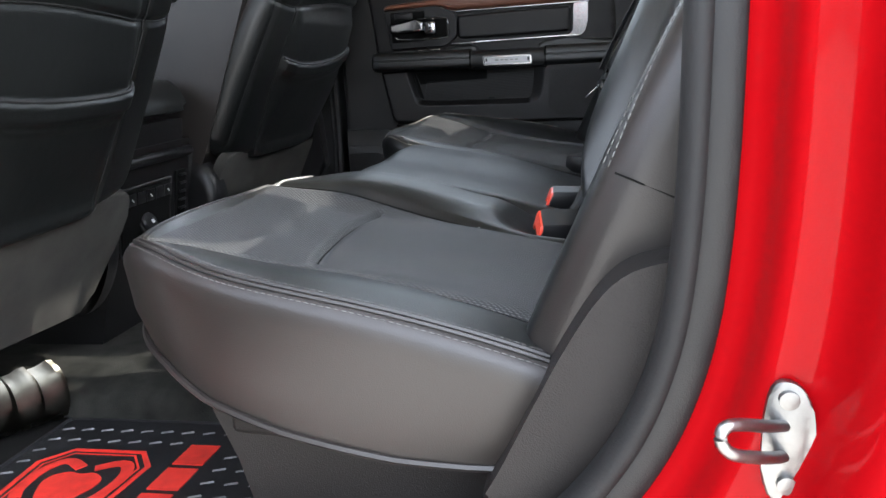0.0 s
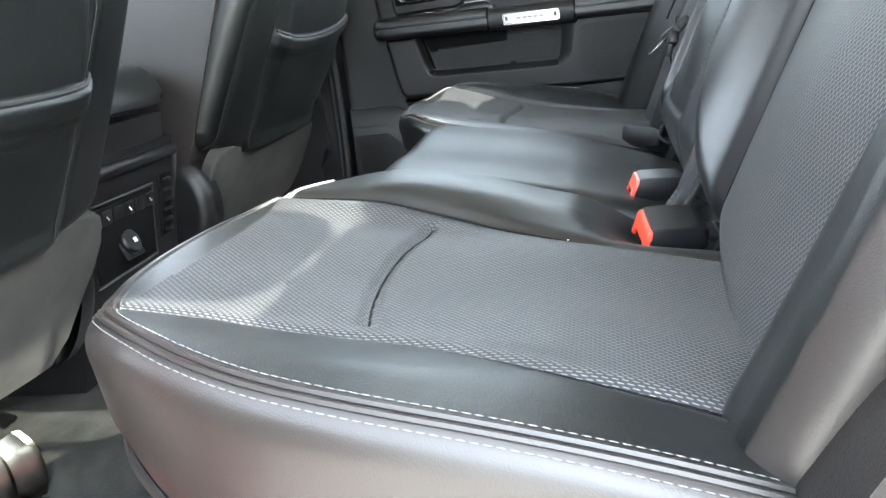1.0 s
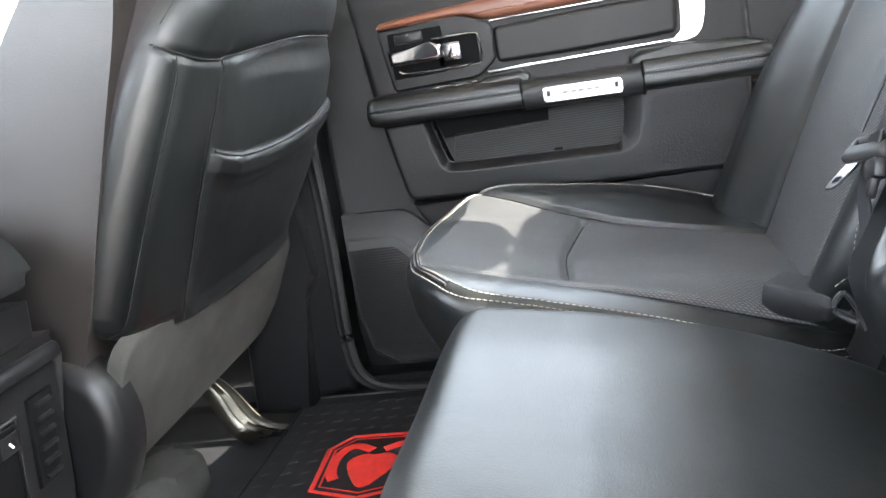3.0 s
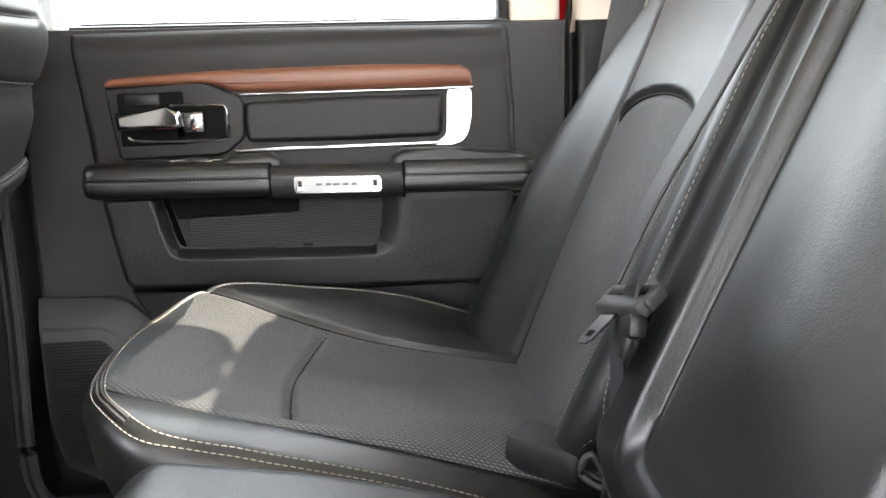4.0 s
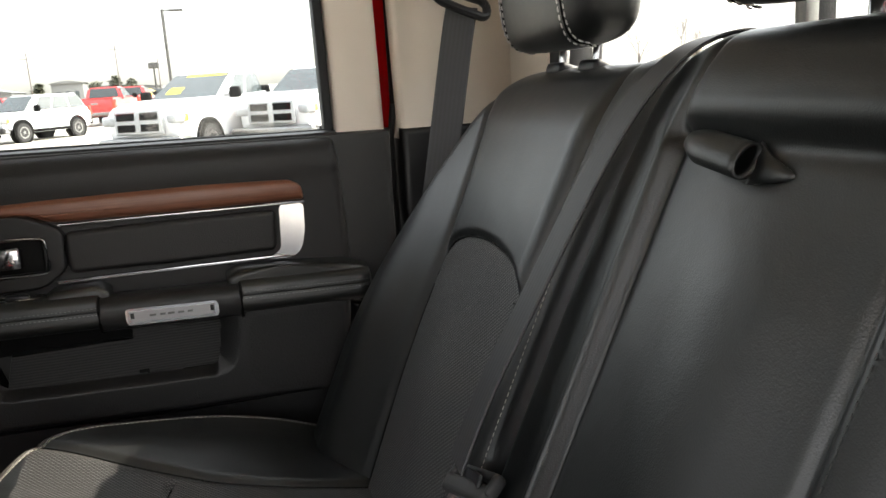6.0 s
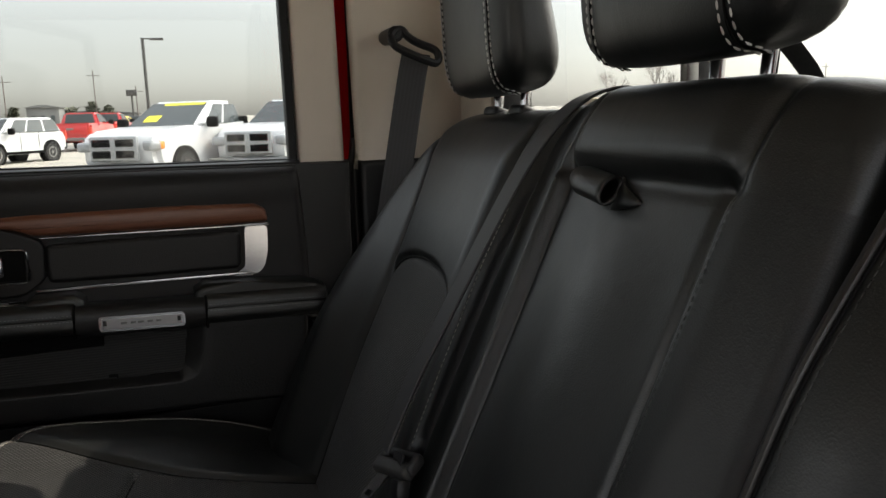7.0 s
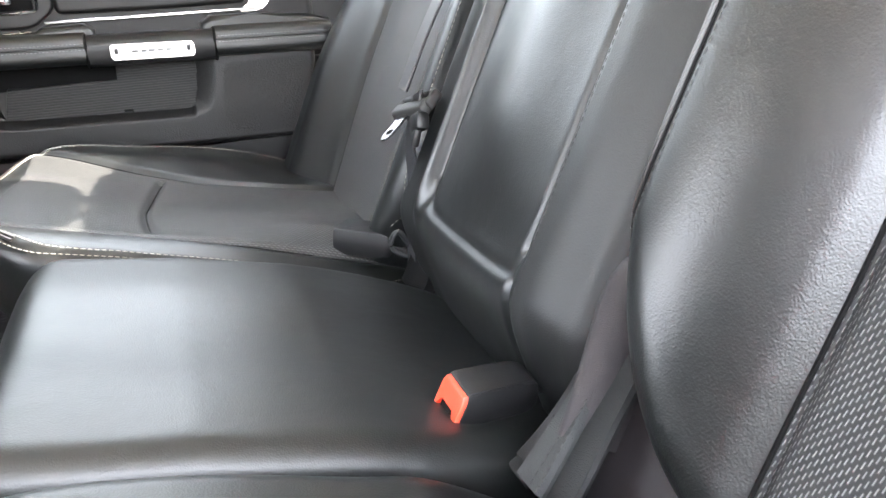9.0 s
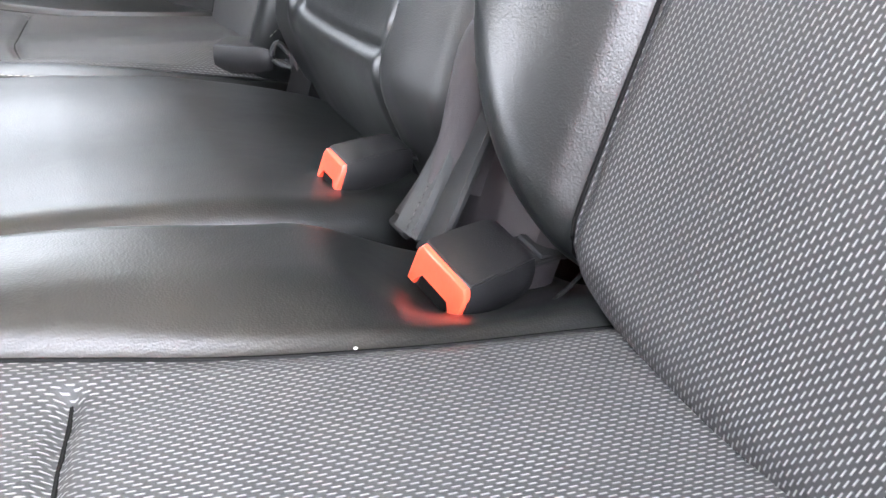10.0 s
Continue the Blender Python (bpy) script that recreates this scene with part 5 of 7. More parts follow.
for r0, r1 in zip(rows, rows[1:]):
    for k in range(20):
        bm.faces.new((r0[k], r0[(k + 1) % 20], r1[(k + 1) % 20], r1[k]))
bm.faces.new(rows[0])
bm.faces.new(rows[-1])
part("gap_flap", bm, BAND, mid_seat, "soft charcoal cloth flap", 60)
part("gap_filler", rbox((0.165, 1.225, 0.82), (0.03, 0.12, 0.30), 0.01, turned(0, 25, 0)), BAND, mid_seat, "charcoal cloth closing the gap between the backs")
# pull strap at the top of the folded armrest: a leather loop standing open
a, n = mid_back.on(np.array([(1.548, 0.400), (1.466, 0.398)]), 0.0)
up = np.array([BD[0], 0, BD[1]])
bm = bmesh.new()
rows = []
for k in range(13):
    q = k / 12
    base = a[0] + (a[1] - a[0]) * 0.92 * q
    r = 0.0110 * (0.30 + 0.70 * min(1.0, (q * 2.6)) ** 0.6)
    rows.append([bm.verts.new(tuple(base + n[0] * (0.002 + 0.85 * r * (1 + math.cos(w))) + up * (1.10 * r * math.sin(w) - 0.008 * q))) for w in np.linspace(0, 2 * math.pi, 17)[:16]])
for r0, r1 in zip(rows, rows[1:]):
    for k in range(16):
        bm.faces.new((r0[k], r0[(k + 1) % 16], r1[(k + 1) % 16], r1[k]))
bm.faces.new(rows[0])
tail = []
for k in range(9):
    q = k / 8
    base = a[0] + (a[1] - a[0]) * (0.86 + 0.46 * q)
    wide = 0.0125 * (1 - q) ** 0.8 + 0.0012
    tail.append([bm.verts.new(tuple(base + n[0] * (0.0035 + 0.004 * math.sin(math.pi * q)) + up * (c * wide - 0.010 - 0.004 * q))) for c in (-1, 0, 1)])
for r0, r1 in zip(tail, tail[1:]):
    for k in range(2):
        bm.faces.new((r0[k], r0[k + 1], r1[k + 1], r1[k]))
strap = part("pull_strap", bm, LEATHER, mid_seat, "black leather pull loop")
solid = strap.modifiers.new("thick", "SOLIDIFY")
solid.thickness = 0.0022

# ---- belts and buckles ----


def ribbon(line, across, thick=0.0014):
    """A flat strap along places; across gives its half-width vector at each place."""
    bm = bmesh.new()
    rows = []
    pts = [Vector(p) for p in line]
    for i, p in enumerate(pts):
        w = Vector(across[i] if isinstance(across, list) else across)
        way = (pts[min(i + 1, len(pts) - 1)] - pts[max(i - 1, 0)]).normalized()
        n = way.cross(w).normalized() * thick
        rows.append([bm.verts.new(p - w), bm.verts.new(p - w * 0.92 + n), bm.verts.new(p + w * 0.92 + n), bm.verts.new(p + w), bm.verts.new(p + w * 0.92 - n), bm.verts.new(p - w * 0.92 - n)])
    for a, b in zip(rows, rows[1:]):
        for k in range(6):
            bm.faces.new((a[k], a[(k + 1) % 6], b[(k + 1) % 6], b[k]))
    bm.faces.new(rows[0])
    bm.faces.new(rows[-1])
    lay = bm.loops.layers.uv.new("UVMap")
    place = {}
    for i, r in enumerate(rows):
        wide = (r[3].co - r[0].co).length
        for v, k in zip(r, (0.0, 0.04, 0.96, 1.0, 0.96, 0.04)):
            place[v] = (k * wide, 0.01 * i)
    for f in bm.faces:
        for lp in f.loops:
            lp[lay].uv = place[lp.vert]
    return bm


def buckle(at, heading, tilt, long, wide, high, red, label, slant=0.0, roll=0.0):
    """A belt receiver: black body, release button round a dark slot, short webbing stalk. heading: degrees, the way its mouth faces; slant: how far the mouth's foot stands forward; roll: degrees it lies on its side."""
    b = thing("belt_buckle", at, label, "seat belt buckle", "rear belt buckles")
    turn = Matrix.Translation(at) @ Euler((radians(roll), radians(tilt), radians(heading))).to_matrix().to_4x4()

    def put(bm):
        for v in bm.verts:
            k = max(0.0, 1 + v.co.x / long)
            v.co.x -= slant * min(max(v.co.z / high, 0), 1.2) * min(k, 1.1)
        bmesh.ops.transform(bm, matrix=turn, verts=bm.verts)
        return bm

    w, h = wide / 2, high / 2
    body = bmesh.new()
    rings = []
    for x, ws, hs in ((0.0, 0.96, 0.92), (0.0025, 1.0, 1.0), (0.45 * long, 1.0, 1.0), (0.85 * long, 0.97, 0.96), (long, 0.90, 0.82), (long + 0.004, 0.76, 0.60)):
        rings.append([body.verts.new((-x, cy * w * ws, h + cz * h * hs)) for cy, cz in ((-1, -0.75), (-0.90, -1), (0.90, -1), (1, -0.75), (1, 0.30), (0.86, 1), (-0.86, 1), (-1, 0.30))])
    for a, c in zip(rings, rings[1:]):
        for k in range(8):
            body.faces.new((a[k], a[(k + 1) % 8], c[(k + 1) % 8], c[k]))
    body.faces.new(rings[0])
    body.faces.new(rings[-1])
    bmesh.ops.bevel(body, geom=[e for e in body.edges], offset=0.0009, segments=2, affect="EDGES")
    part("body", put(body), PLASTIC, b, "black plastic buckle body", 30)
    if red:
        pts = [(-0.92, -0.78), (-0.92, 0.55), (-0.80, 0.86), (0.80, 0.86), (0.92, 0.55), (0.92, -0.78), (0.66, -0.78), (0.62, -0.30), (0.50, -0.05), (-0.50, -0.05), (-0.62, -0.30), (-0.66, -0.78)]
        part("release_button", put(prism([(p * w, h + q * h) for p, q in pts], lambda a, c, k: (k - 0.001, a, c), 0.0045, 0.0014, 2)), RED_BUTTON, b, "bright red release button")
    part("slot", put(rbox((-0.0006, 0, h * 0.55), (0.004, w * 1.16, h * 0.72), 0.001)), BLACK, b)
    part("stalk", put(joined(rbox((-long - 0.014, 0, h * 0.75), (0.040, w * 1.05, 0.005), 0.002, turned(0, -12, 0)), rbox((-long - 0.030, 0, h * 0.55), (0.030, w * 0.9, 0.004), 0.0015, turned(0, -24, 0)))), WEBBING, b, "grey webbing stalk")
    return b


buckle((0.064, 1.157, 0.792), 190, -3, 0.056, 0.050, 0.031, True, "black seat belt buckle with red button on woven cushion", 0.007, -18)
buckle((0.063, 1.332, 0.798), 184, -3, 0.062, 0.036, 0.027, True, "black seat belt buckle with red button on middle cushion", 0.010, -8)
buckle((0.080, 1.757, 0.786), 143, -4, 0.066, 0.047, 0.032, False, "black seat belt buckle with turned-away mouth on far cushion")

lp = thing("belt_loop", (0.13, 1.685, 0.79), "small grey anchor loop beside the far buckle", "belt anchor")
part("loop", tube([tuple(p) for p in smooth_line([(0.121, 1.690, 0.802), (0.132, 1.686, 0.824), (0.142, 1.684, 0.806), (0.152, 1.683, 0.786), (0.138, 1.685, 0.790)], 2, True)], 0.0032, 8, closed=True), STRAP_LIGHT, lp)
# folded receiver strap between the near and middle backrests
rs = thing("belt_strap", (0.095, 1.235, 0.79), "folded grey belt strap between near and middle backrests", "seat belt")
P = lambda y, z, o: Vector((0.147 + 0.467 * (z - 0.87) - 0.906 * o, y, z + 0.423 * o))


def strap_band(name, z0, z1, left, right, proud, thick, label, mat):
    """One layer of the folded strap; left and right give its edges (y) at its foot and 52 mm up."""
    line, across = [], []
    for k in range(10):
        z = z0 + (z1 - z0) * k / 9
        q = (z - 0.788) / 0.052
        q = q if q < 1 else 1 + 0.4 * (q - 1)
        ya, yb = left[0] + (left[1] - left[0]) * q, right[0] + (right[1] - right[0]) * q
        o = proud - 0.003 * math.sin(math.pi * k / 9)
        x = 0.1015 + 0.68 * (z - 0.788) - 0.112 * ((ya + yb) / 2 - 1.287) * -1.0 * 0.6
        line.append((x - 0.82 * o, (ya + yb) / 2, z + 0.57 * o))
        across.append(((0.004 * (ya - yb)), (ya - yb) / 2, -0.11 * (ya - yb) / 2))
    part(name, ribbon(line, across, thick), mat, rs, label, 25)
    return line, across


strap_band("strap_fold", 0.786, 0.846, (1.288, 1.277), (1.262, 1.261), 0.000, 0.0030, "folded strap end", WEBBING)
# the middle layer catches the light, painted here as a paler webbing
ln, ac = strap_band("strap", 0.784, 0.905, (1.266, 1.2635), (1.235, 1.2425), 0.007, 0.0042, "grey woven strap in its lit tone", STRAP_LIGHT)
strap_band("strap_back", 0.782, 0.905, (1.238, 1.245), (1.210, 1.220), 0.001, 0.0032, "folded strap layer", WEBBING)
for q in (0.86, 0.30):
    sp = np.array([Vector(p) + Vector(w) * (-q) + Vector((-0.82, 0, 0.57)) * 0.0046 for p, w in zip(ln, ac)])
    stitching(rs, sp, np.tile((-0.82, 0.0, 0.57), (10, 1)), 0.004, 0.006, 0.001, 0.0008, DULL, "dull dark stitching")
for k in range(4):
    z = 0.797 + 0.007 * k
    part("bar_tack", rbox((0.1015 + 0.68 * (z - 0.788) - 0.0035, 1.2665 + 0.001 * (k % 2), z + 0.0012), (0.0022, 0.008, 0.0022), 0.0006, turned(0, -35, 20)), BLACK, rs)
part("strap_foot", rbox((0.097, 1.274, 0.781), (0.012, 0.026, 0.010), 0.003, turned(0, -30, 0)), WEBBING, rs)

# centre belt, from its guide in the backrest top down to the hanging tongue and on to the seat
cb = thing("seat_belt", (0.16, 1.66, 0.77), "grey centre seat belt with hanging steel tongue", "seat belt", "seat belts")
top = smooth_line([P(1.566, 1.300, -0.030), P(1.570, 1.312, -0.006), P(1.584, 1.306, 0.012), P(1.606, 1.287, 0.026), P(1.632, 1.245, 0.033), P(1.648, 1.18, 0.036), P(1.655, 1.08, 0.043), P(1.656, 1.02, 0.050), P(1.652, 0.958, 0.052)], 2)
part("webbing_upper", ribbon([tuple(p) for p in top], (0.0025, 0.0225, -0.001)), BELT, cb, "grey woven shoulder webbing", 15)
low = smooth_line([P(1.640, 0.960, 0.040), (0.140, 1.640, 0.930), (0.146, 1.655, 0.895), (0.146, 1.664, 0.850), (0.142, 1.667, 0.80), (0.140, 1.668, 0.755)], 2)
part("webbing_lower", ribbon([tuple(p) for p in low], (0.0010, 0.0200, -0.006)), BELT, cb, "grey woven lap webbing hanging edge-on", 15)
# tongue: a grip bar with a slot, the steel plate, and the button that stops it sliding
ga, gb, tip = Vector((0.146, 1.680, 0.957)), Vector((0.161, 1.611, 0.974)), Vector((0.1125, 1.643, 0.929))
gx = (gb - ga).normalized()
gz = (Vector((0.155, 1.66, 0.962)) - tip).normalized()
gy = gz.cross(gx).normalized()
gz = gx.cross(gy).normalized()
tg = Matrix((gx, gy, gz)).transposed().to_4x4()
tg.translation = (ga + gb) / 2
bar = (gb - ga).length


def in_tongue(bm):
    bmesh.ops.transform(bm, matrix=tg, verts=bm.verts)
    return bm


bm = joined(rbox((0, 0, 0.007), (bar, 0.011, 0.008), 0.0035, None, 3), rbox((0, 0, -0.009), (bar * 0.94, 0.014, 0.016), 0.0045, None, 3), rbox((-bar / 2 + 0.004, 0, 0), (0.009, 0.012, 0.020), 0.0035, None, 3), rbox((bar / 2 - 0.004, 0, 0), (0.009, 0.012, 0.020), 0.0035, None, 3))
part("tongue_body", in_tongue(bm), PLASTIC_GREY, cb, "black plastic tongue grip")
part("tongue_plate", in_tongue(prism([(-0.026, -0.008), (-0.004, -0.008), (-0.005, -0.045), (-0.009, -0.050), (-0.021, -0.050), (-0.025, -0.045)], lambda a, b, h: (a + 0.006 + 0.04 * b, h - 0.001, b), 0.0024, 0.0006)), CHROME, cb, "bright steel tongue plate")
part("tongue_window", in_tongue(rbox((-0.0092, 0.0, -0.040), (0.010, 0.0034, 0.006), 0.0005)), BLACK, cb)
bm = joined(rbox(Vector((0.1450, 1.616, 0.952)), (0.014, 0.026, 0.018), 0.004, turned(-20, 12, 0)), rbox(Vector((0.1400, 1.6135, 0.938)), (0.008, 0.010, 0.020), 0.003, turned(0, 15, 0)))
part("tongue_keeper", bm, PLASTIC, cb, "small black belt keeper")
gc, ge, gf_ = Vector((0.383, 1.706, 1.292)), Vector((0.50, -0.84, 0.20)).normalized() * 0.026, Vector((0.62, 0.30, 0.70)).normalized() * 0.011
part("belt_guide", tube([tuple(gc + ge * math.cos(w) + gf_ * math.sin(w)) for w in np.linspace(0, 2 * math.pi, 25)[:24]], 0.0042, 8, closed=True), CREAM, cb, "tan plastic belt guide")
for k in range(5):
    part("guide_rib", rbox(gc + ge * (0.35 * (k - 2)) + gf_ * 0.1, (0.014, 0.003, 0.006), 0.001, turned(0, -25, 25)), CREAM, cb)

# far shoulder belt on its pillar anchor
sbelt = thing("seat_belt", (0.20, 2.20, 0.80), "dark shoulder belt hanging from cream pillar anchor", "seat belt", "seat belts")
ln = smooth_line([(0.350, 2.196, 1.392), (0.342, 2.196, 1.36), (0.324, 2.189, 1.28), (0.304, 2.179, 1.19), (0.274, 2.174, 1.05), (0.237, 2.169, 0.90)], 2)
part("webbing", ribbon([tuple(p) for p in ln], (0.0205, -0.010, -0.004)), BELT, sbelt, "dark woven shoulder webbing", 15)
ar = smooth_line([(0.324, 2.214, 1.430), (0.312, 2.210, 1.420), (0.314, 2.202, 1.405), (0.337, 2.192, 1.392), (0.364, 2.186, 1.380), (0.380, 2.184, 1.374), (0.386, 2.188, 1.384), (0.384, 2.196, 1.398), (0.357, 2.204, 1.408), (0.340, 2.212, 1.420), (0.334, 2.216, 1.432)], 2, True)
part("anchor", joined(tube([tuple(p) for p in ar], 0.0065, 8, closed=True), lathe([(0.013, 0.05), (0.013, -0.014), (0.008, -0.018)], (0.322, 2.226, 1.424), "y", 14)), PLASTIC, sbelt, "black plastic belt anchor")

# ---- front seats ----


def front_seat(far):
    """Rear side of a front seat: leather back with map pocket, felt skirt, hinge covers and floor bracket."""
    fy = (lambda y: y) if far else (lambda y: 2 * C - y)
    s = thing("front_seat", (-0.80, fy(1.87), FLOOR), "black leather front seat with map pocket on its back", "car seat", "front seats")
    m = side_of(far)
    d2, n2 = np.array([0.447, 0.894]), np.array([0.894, -0.447])    # up the back; outwards from it (x, z)
    f0 = np.array([-0.598 + (0.0 if far else 0.035), 0.840])

    def place(u, v, h):
        return (f0[0] + d2[0] * v + n2[0] * h, u, f0[1] + d2[1] * v + n2[1] * h)

    out = smooth_line([(1.632, 0.0), (1.630, 0.10), (1.636, 0.25), (1.655, 0.345), (1.690, 0.415), (1.745, 0.455), (1.82, 0.466), (1.95, 0.466), (2.08, 0.460), (2.132, 0.42), (2.150, 0.34), (2.142, 0.22), (2.146, 0.12), (2.156, 0.03), (2.14, -0.012), (1.95, -0.014), (1.75, -0.010)], 2, True)
    yoke = smooth_line([(1.640, 0.342), (1.69, 0.332), (1.745, 0.330), (1.83, 0.340), (1.95, 0.350), (2.06, 0.345), (2.150, 0.338)], 2) - np.array([0, 0.0 if far else 0.046])
    seam_l = smooth_line([(1.745, 0.33), (1.742, 0.20), (1.748, 0.10), (1.757, 0.0)], 2)
    seam_o = smooth_line([(1.672, 0.332), (1.660, 0.22), (1.655, 0.10), (1.655, 0.0)], 2)
    lip = smooth_line([(1.748, 0.226), (1.80, 0.218), (1.90, 0.216), (2.00, 0.224), (2.06, 0.234), (2.125, 0.250)], 2) - np.array([0, 0.0 if far else 0.024])
    top = smooth_line([(2.054, 0.423), (1.92, 0.419), (1.80, 0.414), (1.70, 0.409), (1.668, 0.392), (1.656, 0.350)], 2) - np.array([0, 0.0 if far else 0.030])
    low = lip - np.array([0, 0.030])

    def h(u, v):
        u = 2 * C - u if not far else u
        z = -0.022 * (np.abs(u - 1.90) / 0.26) ** 4 + 0.014 * step(0.02, 0.16, v) * step(0.34, 0.30, v) * step(1.74, 1.78, u)
        band = np.interp(u, lip[:, 0], lip[:, 1])
        z = z + 0.010 * step(1.742, 1.75, u) * step(0.002, -0.004, v - band) * step(-0.05, -0.02, v - band) + 0.012 * step(-0.004, 0.0, -(v - band)) * step(1.742, 1.752, u) * step(0.03, 0.0, v)
        return z - 0.012 * step(0.0, 0.12, v - band) * step(1.74, 1.76, u) * step(0.36, 0.30, v) - 0.03 * step(0.38, 0.50, v)

    pad = Pad(m(out)[:: 1 if far else -1], h, place, 0.040, [(m(yoke), 0.005, 0.005), (m(seam_l), 0.004, 0.005), (m(seam_o), 0.003, 0.005), (m(low), 0.003, 0.004), (m(top), 0.003, 0.005)], lambda u, v: np.full(np.shape(u), -0.13), 0.04, 130, 140)
    pad.build(s, [], ("backrest", LEATHER, "black leather seat back"), ("back_shell", BAND, "dull charcoal sides of the seat back"))
    for line, lift, r in ((lip, 0.001, 0.0029), (yoke, 0.0030, 0.0011), (seam_l, 0.0025, 0.0009), (seam_o, 0.0025, 0.0008), (top, 0.0015, 0.0007)):
        a, n = pad.on(m(resample(line, 0.012)), lift)
        part("piping", tube([tuple(p) for p in a], r, 6), WELT, s, "thin leather piping")
    # inboard side of the seat: a smooth stitched wing, paler vinyl standing for sky sheen
    io = [(-0.64, 0.80), (-0.60, 0.86), (-0.50, 1.10), (-0.455, 1.20), (-0.44, 1.26), (-0.50, 1.28), (-0.545, 1.24), (-0.630, 1.15), (-0.705, 1.05), (-0.765, 0.95), (-0.81, 0.82)]
    yi = fy(1.645)
    sg = 1 if far else -1
    part("side_wing", prism([tuple(p) for p in smooth_line(io, 2, True)], lambda a, b, k: (a - 0.045, yi + sg * (0.07 - k), b - 0.01), 0.085, 0.030, 5), LEATHER_SIDE, s, "smooth side bolster, paler for the sky's sheen")
    if far:
        w = smooth_line([(-0.700, 0.985), (-0.698, 1.03), (-0.680, 1.08), (-0.645, 1.128), (-0.585, 1.185), (-0.53, 1.23)], 2)
        for off in (0.0, 0.007):
            pts = resample(np.array([(a + off - 0.042, yi - 0.0120, b - off) for a, b in w]), 0.006)
            stitching(s, pts, np.tile((0.0, -1.0, 0.0), (len(pts), 1)), 0.0055, 0.0085, 0.0013, 0.001)
    # top of the backrest and headrest
    part("seat_cushion", rbox((-0.93, fy(1.87), 0.83), (0.50, 0.50, 0.16), 0.05, None, 4), LEATHER, s, "black leather seat cushion")
    part("headrest", rbox((-0.455, fy(1.885), 1.375), (0.12, 0.27, 0.22), 0.05, turned(0, 12, 0), 4), LEATHER, s, "black leather headrest")
    # grey felt skirt under the back
    sk = [(1.640, 0.020), (1.76, 0.015), (1.95, 0.015), (2.13, 0.015), (2.147, 0.0), (2.150, -0.10), (2.143, -0.150), (2.115, -0.172), (2.00, -0.178), (1.83, -0.186), (1.71, -0.192), (1.680, -0.185), (1.664, -0.12), (1.644, -0.06)]
    part("felt_skirt", prism([tuple(p) for p in m(smooth_line(sk, 2, True))], lambda a, b, k: (lambda q: (float(q[0]), float(q[1]), float(q[2])))(place(a, b, k - 0.030 + 0.02 * min(0, b + 0.05))), 0.020, 0.007, 3), SEAT_FELT, s, "grey felt skirt below the seat back")
    # round hinge cover on the inboard side
    hc = smooth_line([(-0.72, 0.868), (-0.672, 0.872), (-0.628, 0.850), (-0.610, 0.80), (-0.616, 0.750), (-0.640, 0.700), (-0.670, 0.668), (-0.705, 0.662), (-0.745, 0.70), (-0.750, 0.78)], 2, True)
    hinge = Pad(hc[:: 1], lambda u, v: np.full(np.shape(u), 0.036) - 0.25 * np.maximum(np.abs(v - 0.76) - 0.05, 0) ** 1.5, lambda u, v, h: (u - 0.006, np.full(np.shape(u), fy(1.650)) - sg * h, v - 0.01), 0.026, (), lambda u, v: np.full(np.shape(u), -0.01), 0.0, 50, 60)
    hinge.build(s, [], ("hinge_cover", PLASTIC, "rounded black plastic hinge cover"))
    # bright slide bracket bolted to the floor
    for yb in (2.045 if far else 2.085, 1.78 if far else 1.805):
        y = fy(yb)
        br = smooth_line([(-0.706, 0.618), (-0.690, 0.600), (-0.686, 0.57), (-0.690, 0.545), (-0.700, 0.528), (-0.73, 0.521)], 2) if not far else smooth_line([(-0.775, 0.632), (-0.754, 0.606), (-0.740, 0.575), (-0.726, 0.548), (-0.704, 0.534), (-0.682, 0.529)], 2)
        bm = sweep(list(range(len(br))), [(-0.034, -0.006), (-0.030, 0.010), (-0.020, 0.012), (-0.012, 0.000), (-0.005, 0.001), (0.0, 0.011), (0.006, 0.011), (0.012, 0.000), (0.020, 0.002), (0.026, 0.012), (0.032, 0.010), (0.036, -0.006)], lambda p, i, q: (br[p][0] + q[1] * 0.7 - (0.07 if far and yb < 2 else 0.0) + q[0] * (0.30 + 0.45 * p / len(br) if far else 0.9), y + q[0] * (0.30 + 0.35 * p / len(br) if far else 1.15 + 0.25 * p / len(br)), br[p][1] + q[1] * 0.7))
        bk = part("floor_bracket", bm, BRASSY, s, "shiny zinc-plated slide bracket")
        part("bracket_bolt", lathe([(0.009, 0.0), (0.009, 0.006), (0.005, 0.008)], (-0.705 - (0.07 if far and yb < 2 else 0.0), y, 0.530), "z", 6), BRASSY, bk)
    for yb in (2.085, 1.70):
        part("slide_rail", rbox((-1.0, fy(yb), 0.655), (0.46, 0.05, 0.045), 0.006), PLASTIC, s, "black seat slide rail")
    part("under_seat", rbox((-0.98, fy(1.88), 0.70), (0.42, 0.42, 0.08), 0.01), BLACK, s)
    return s


front_seat(True)
front_seat(False)

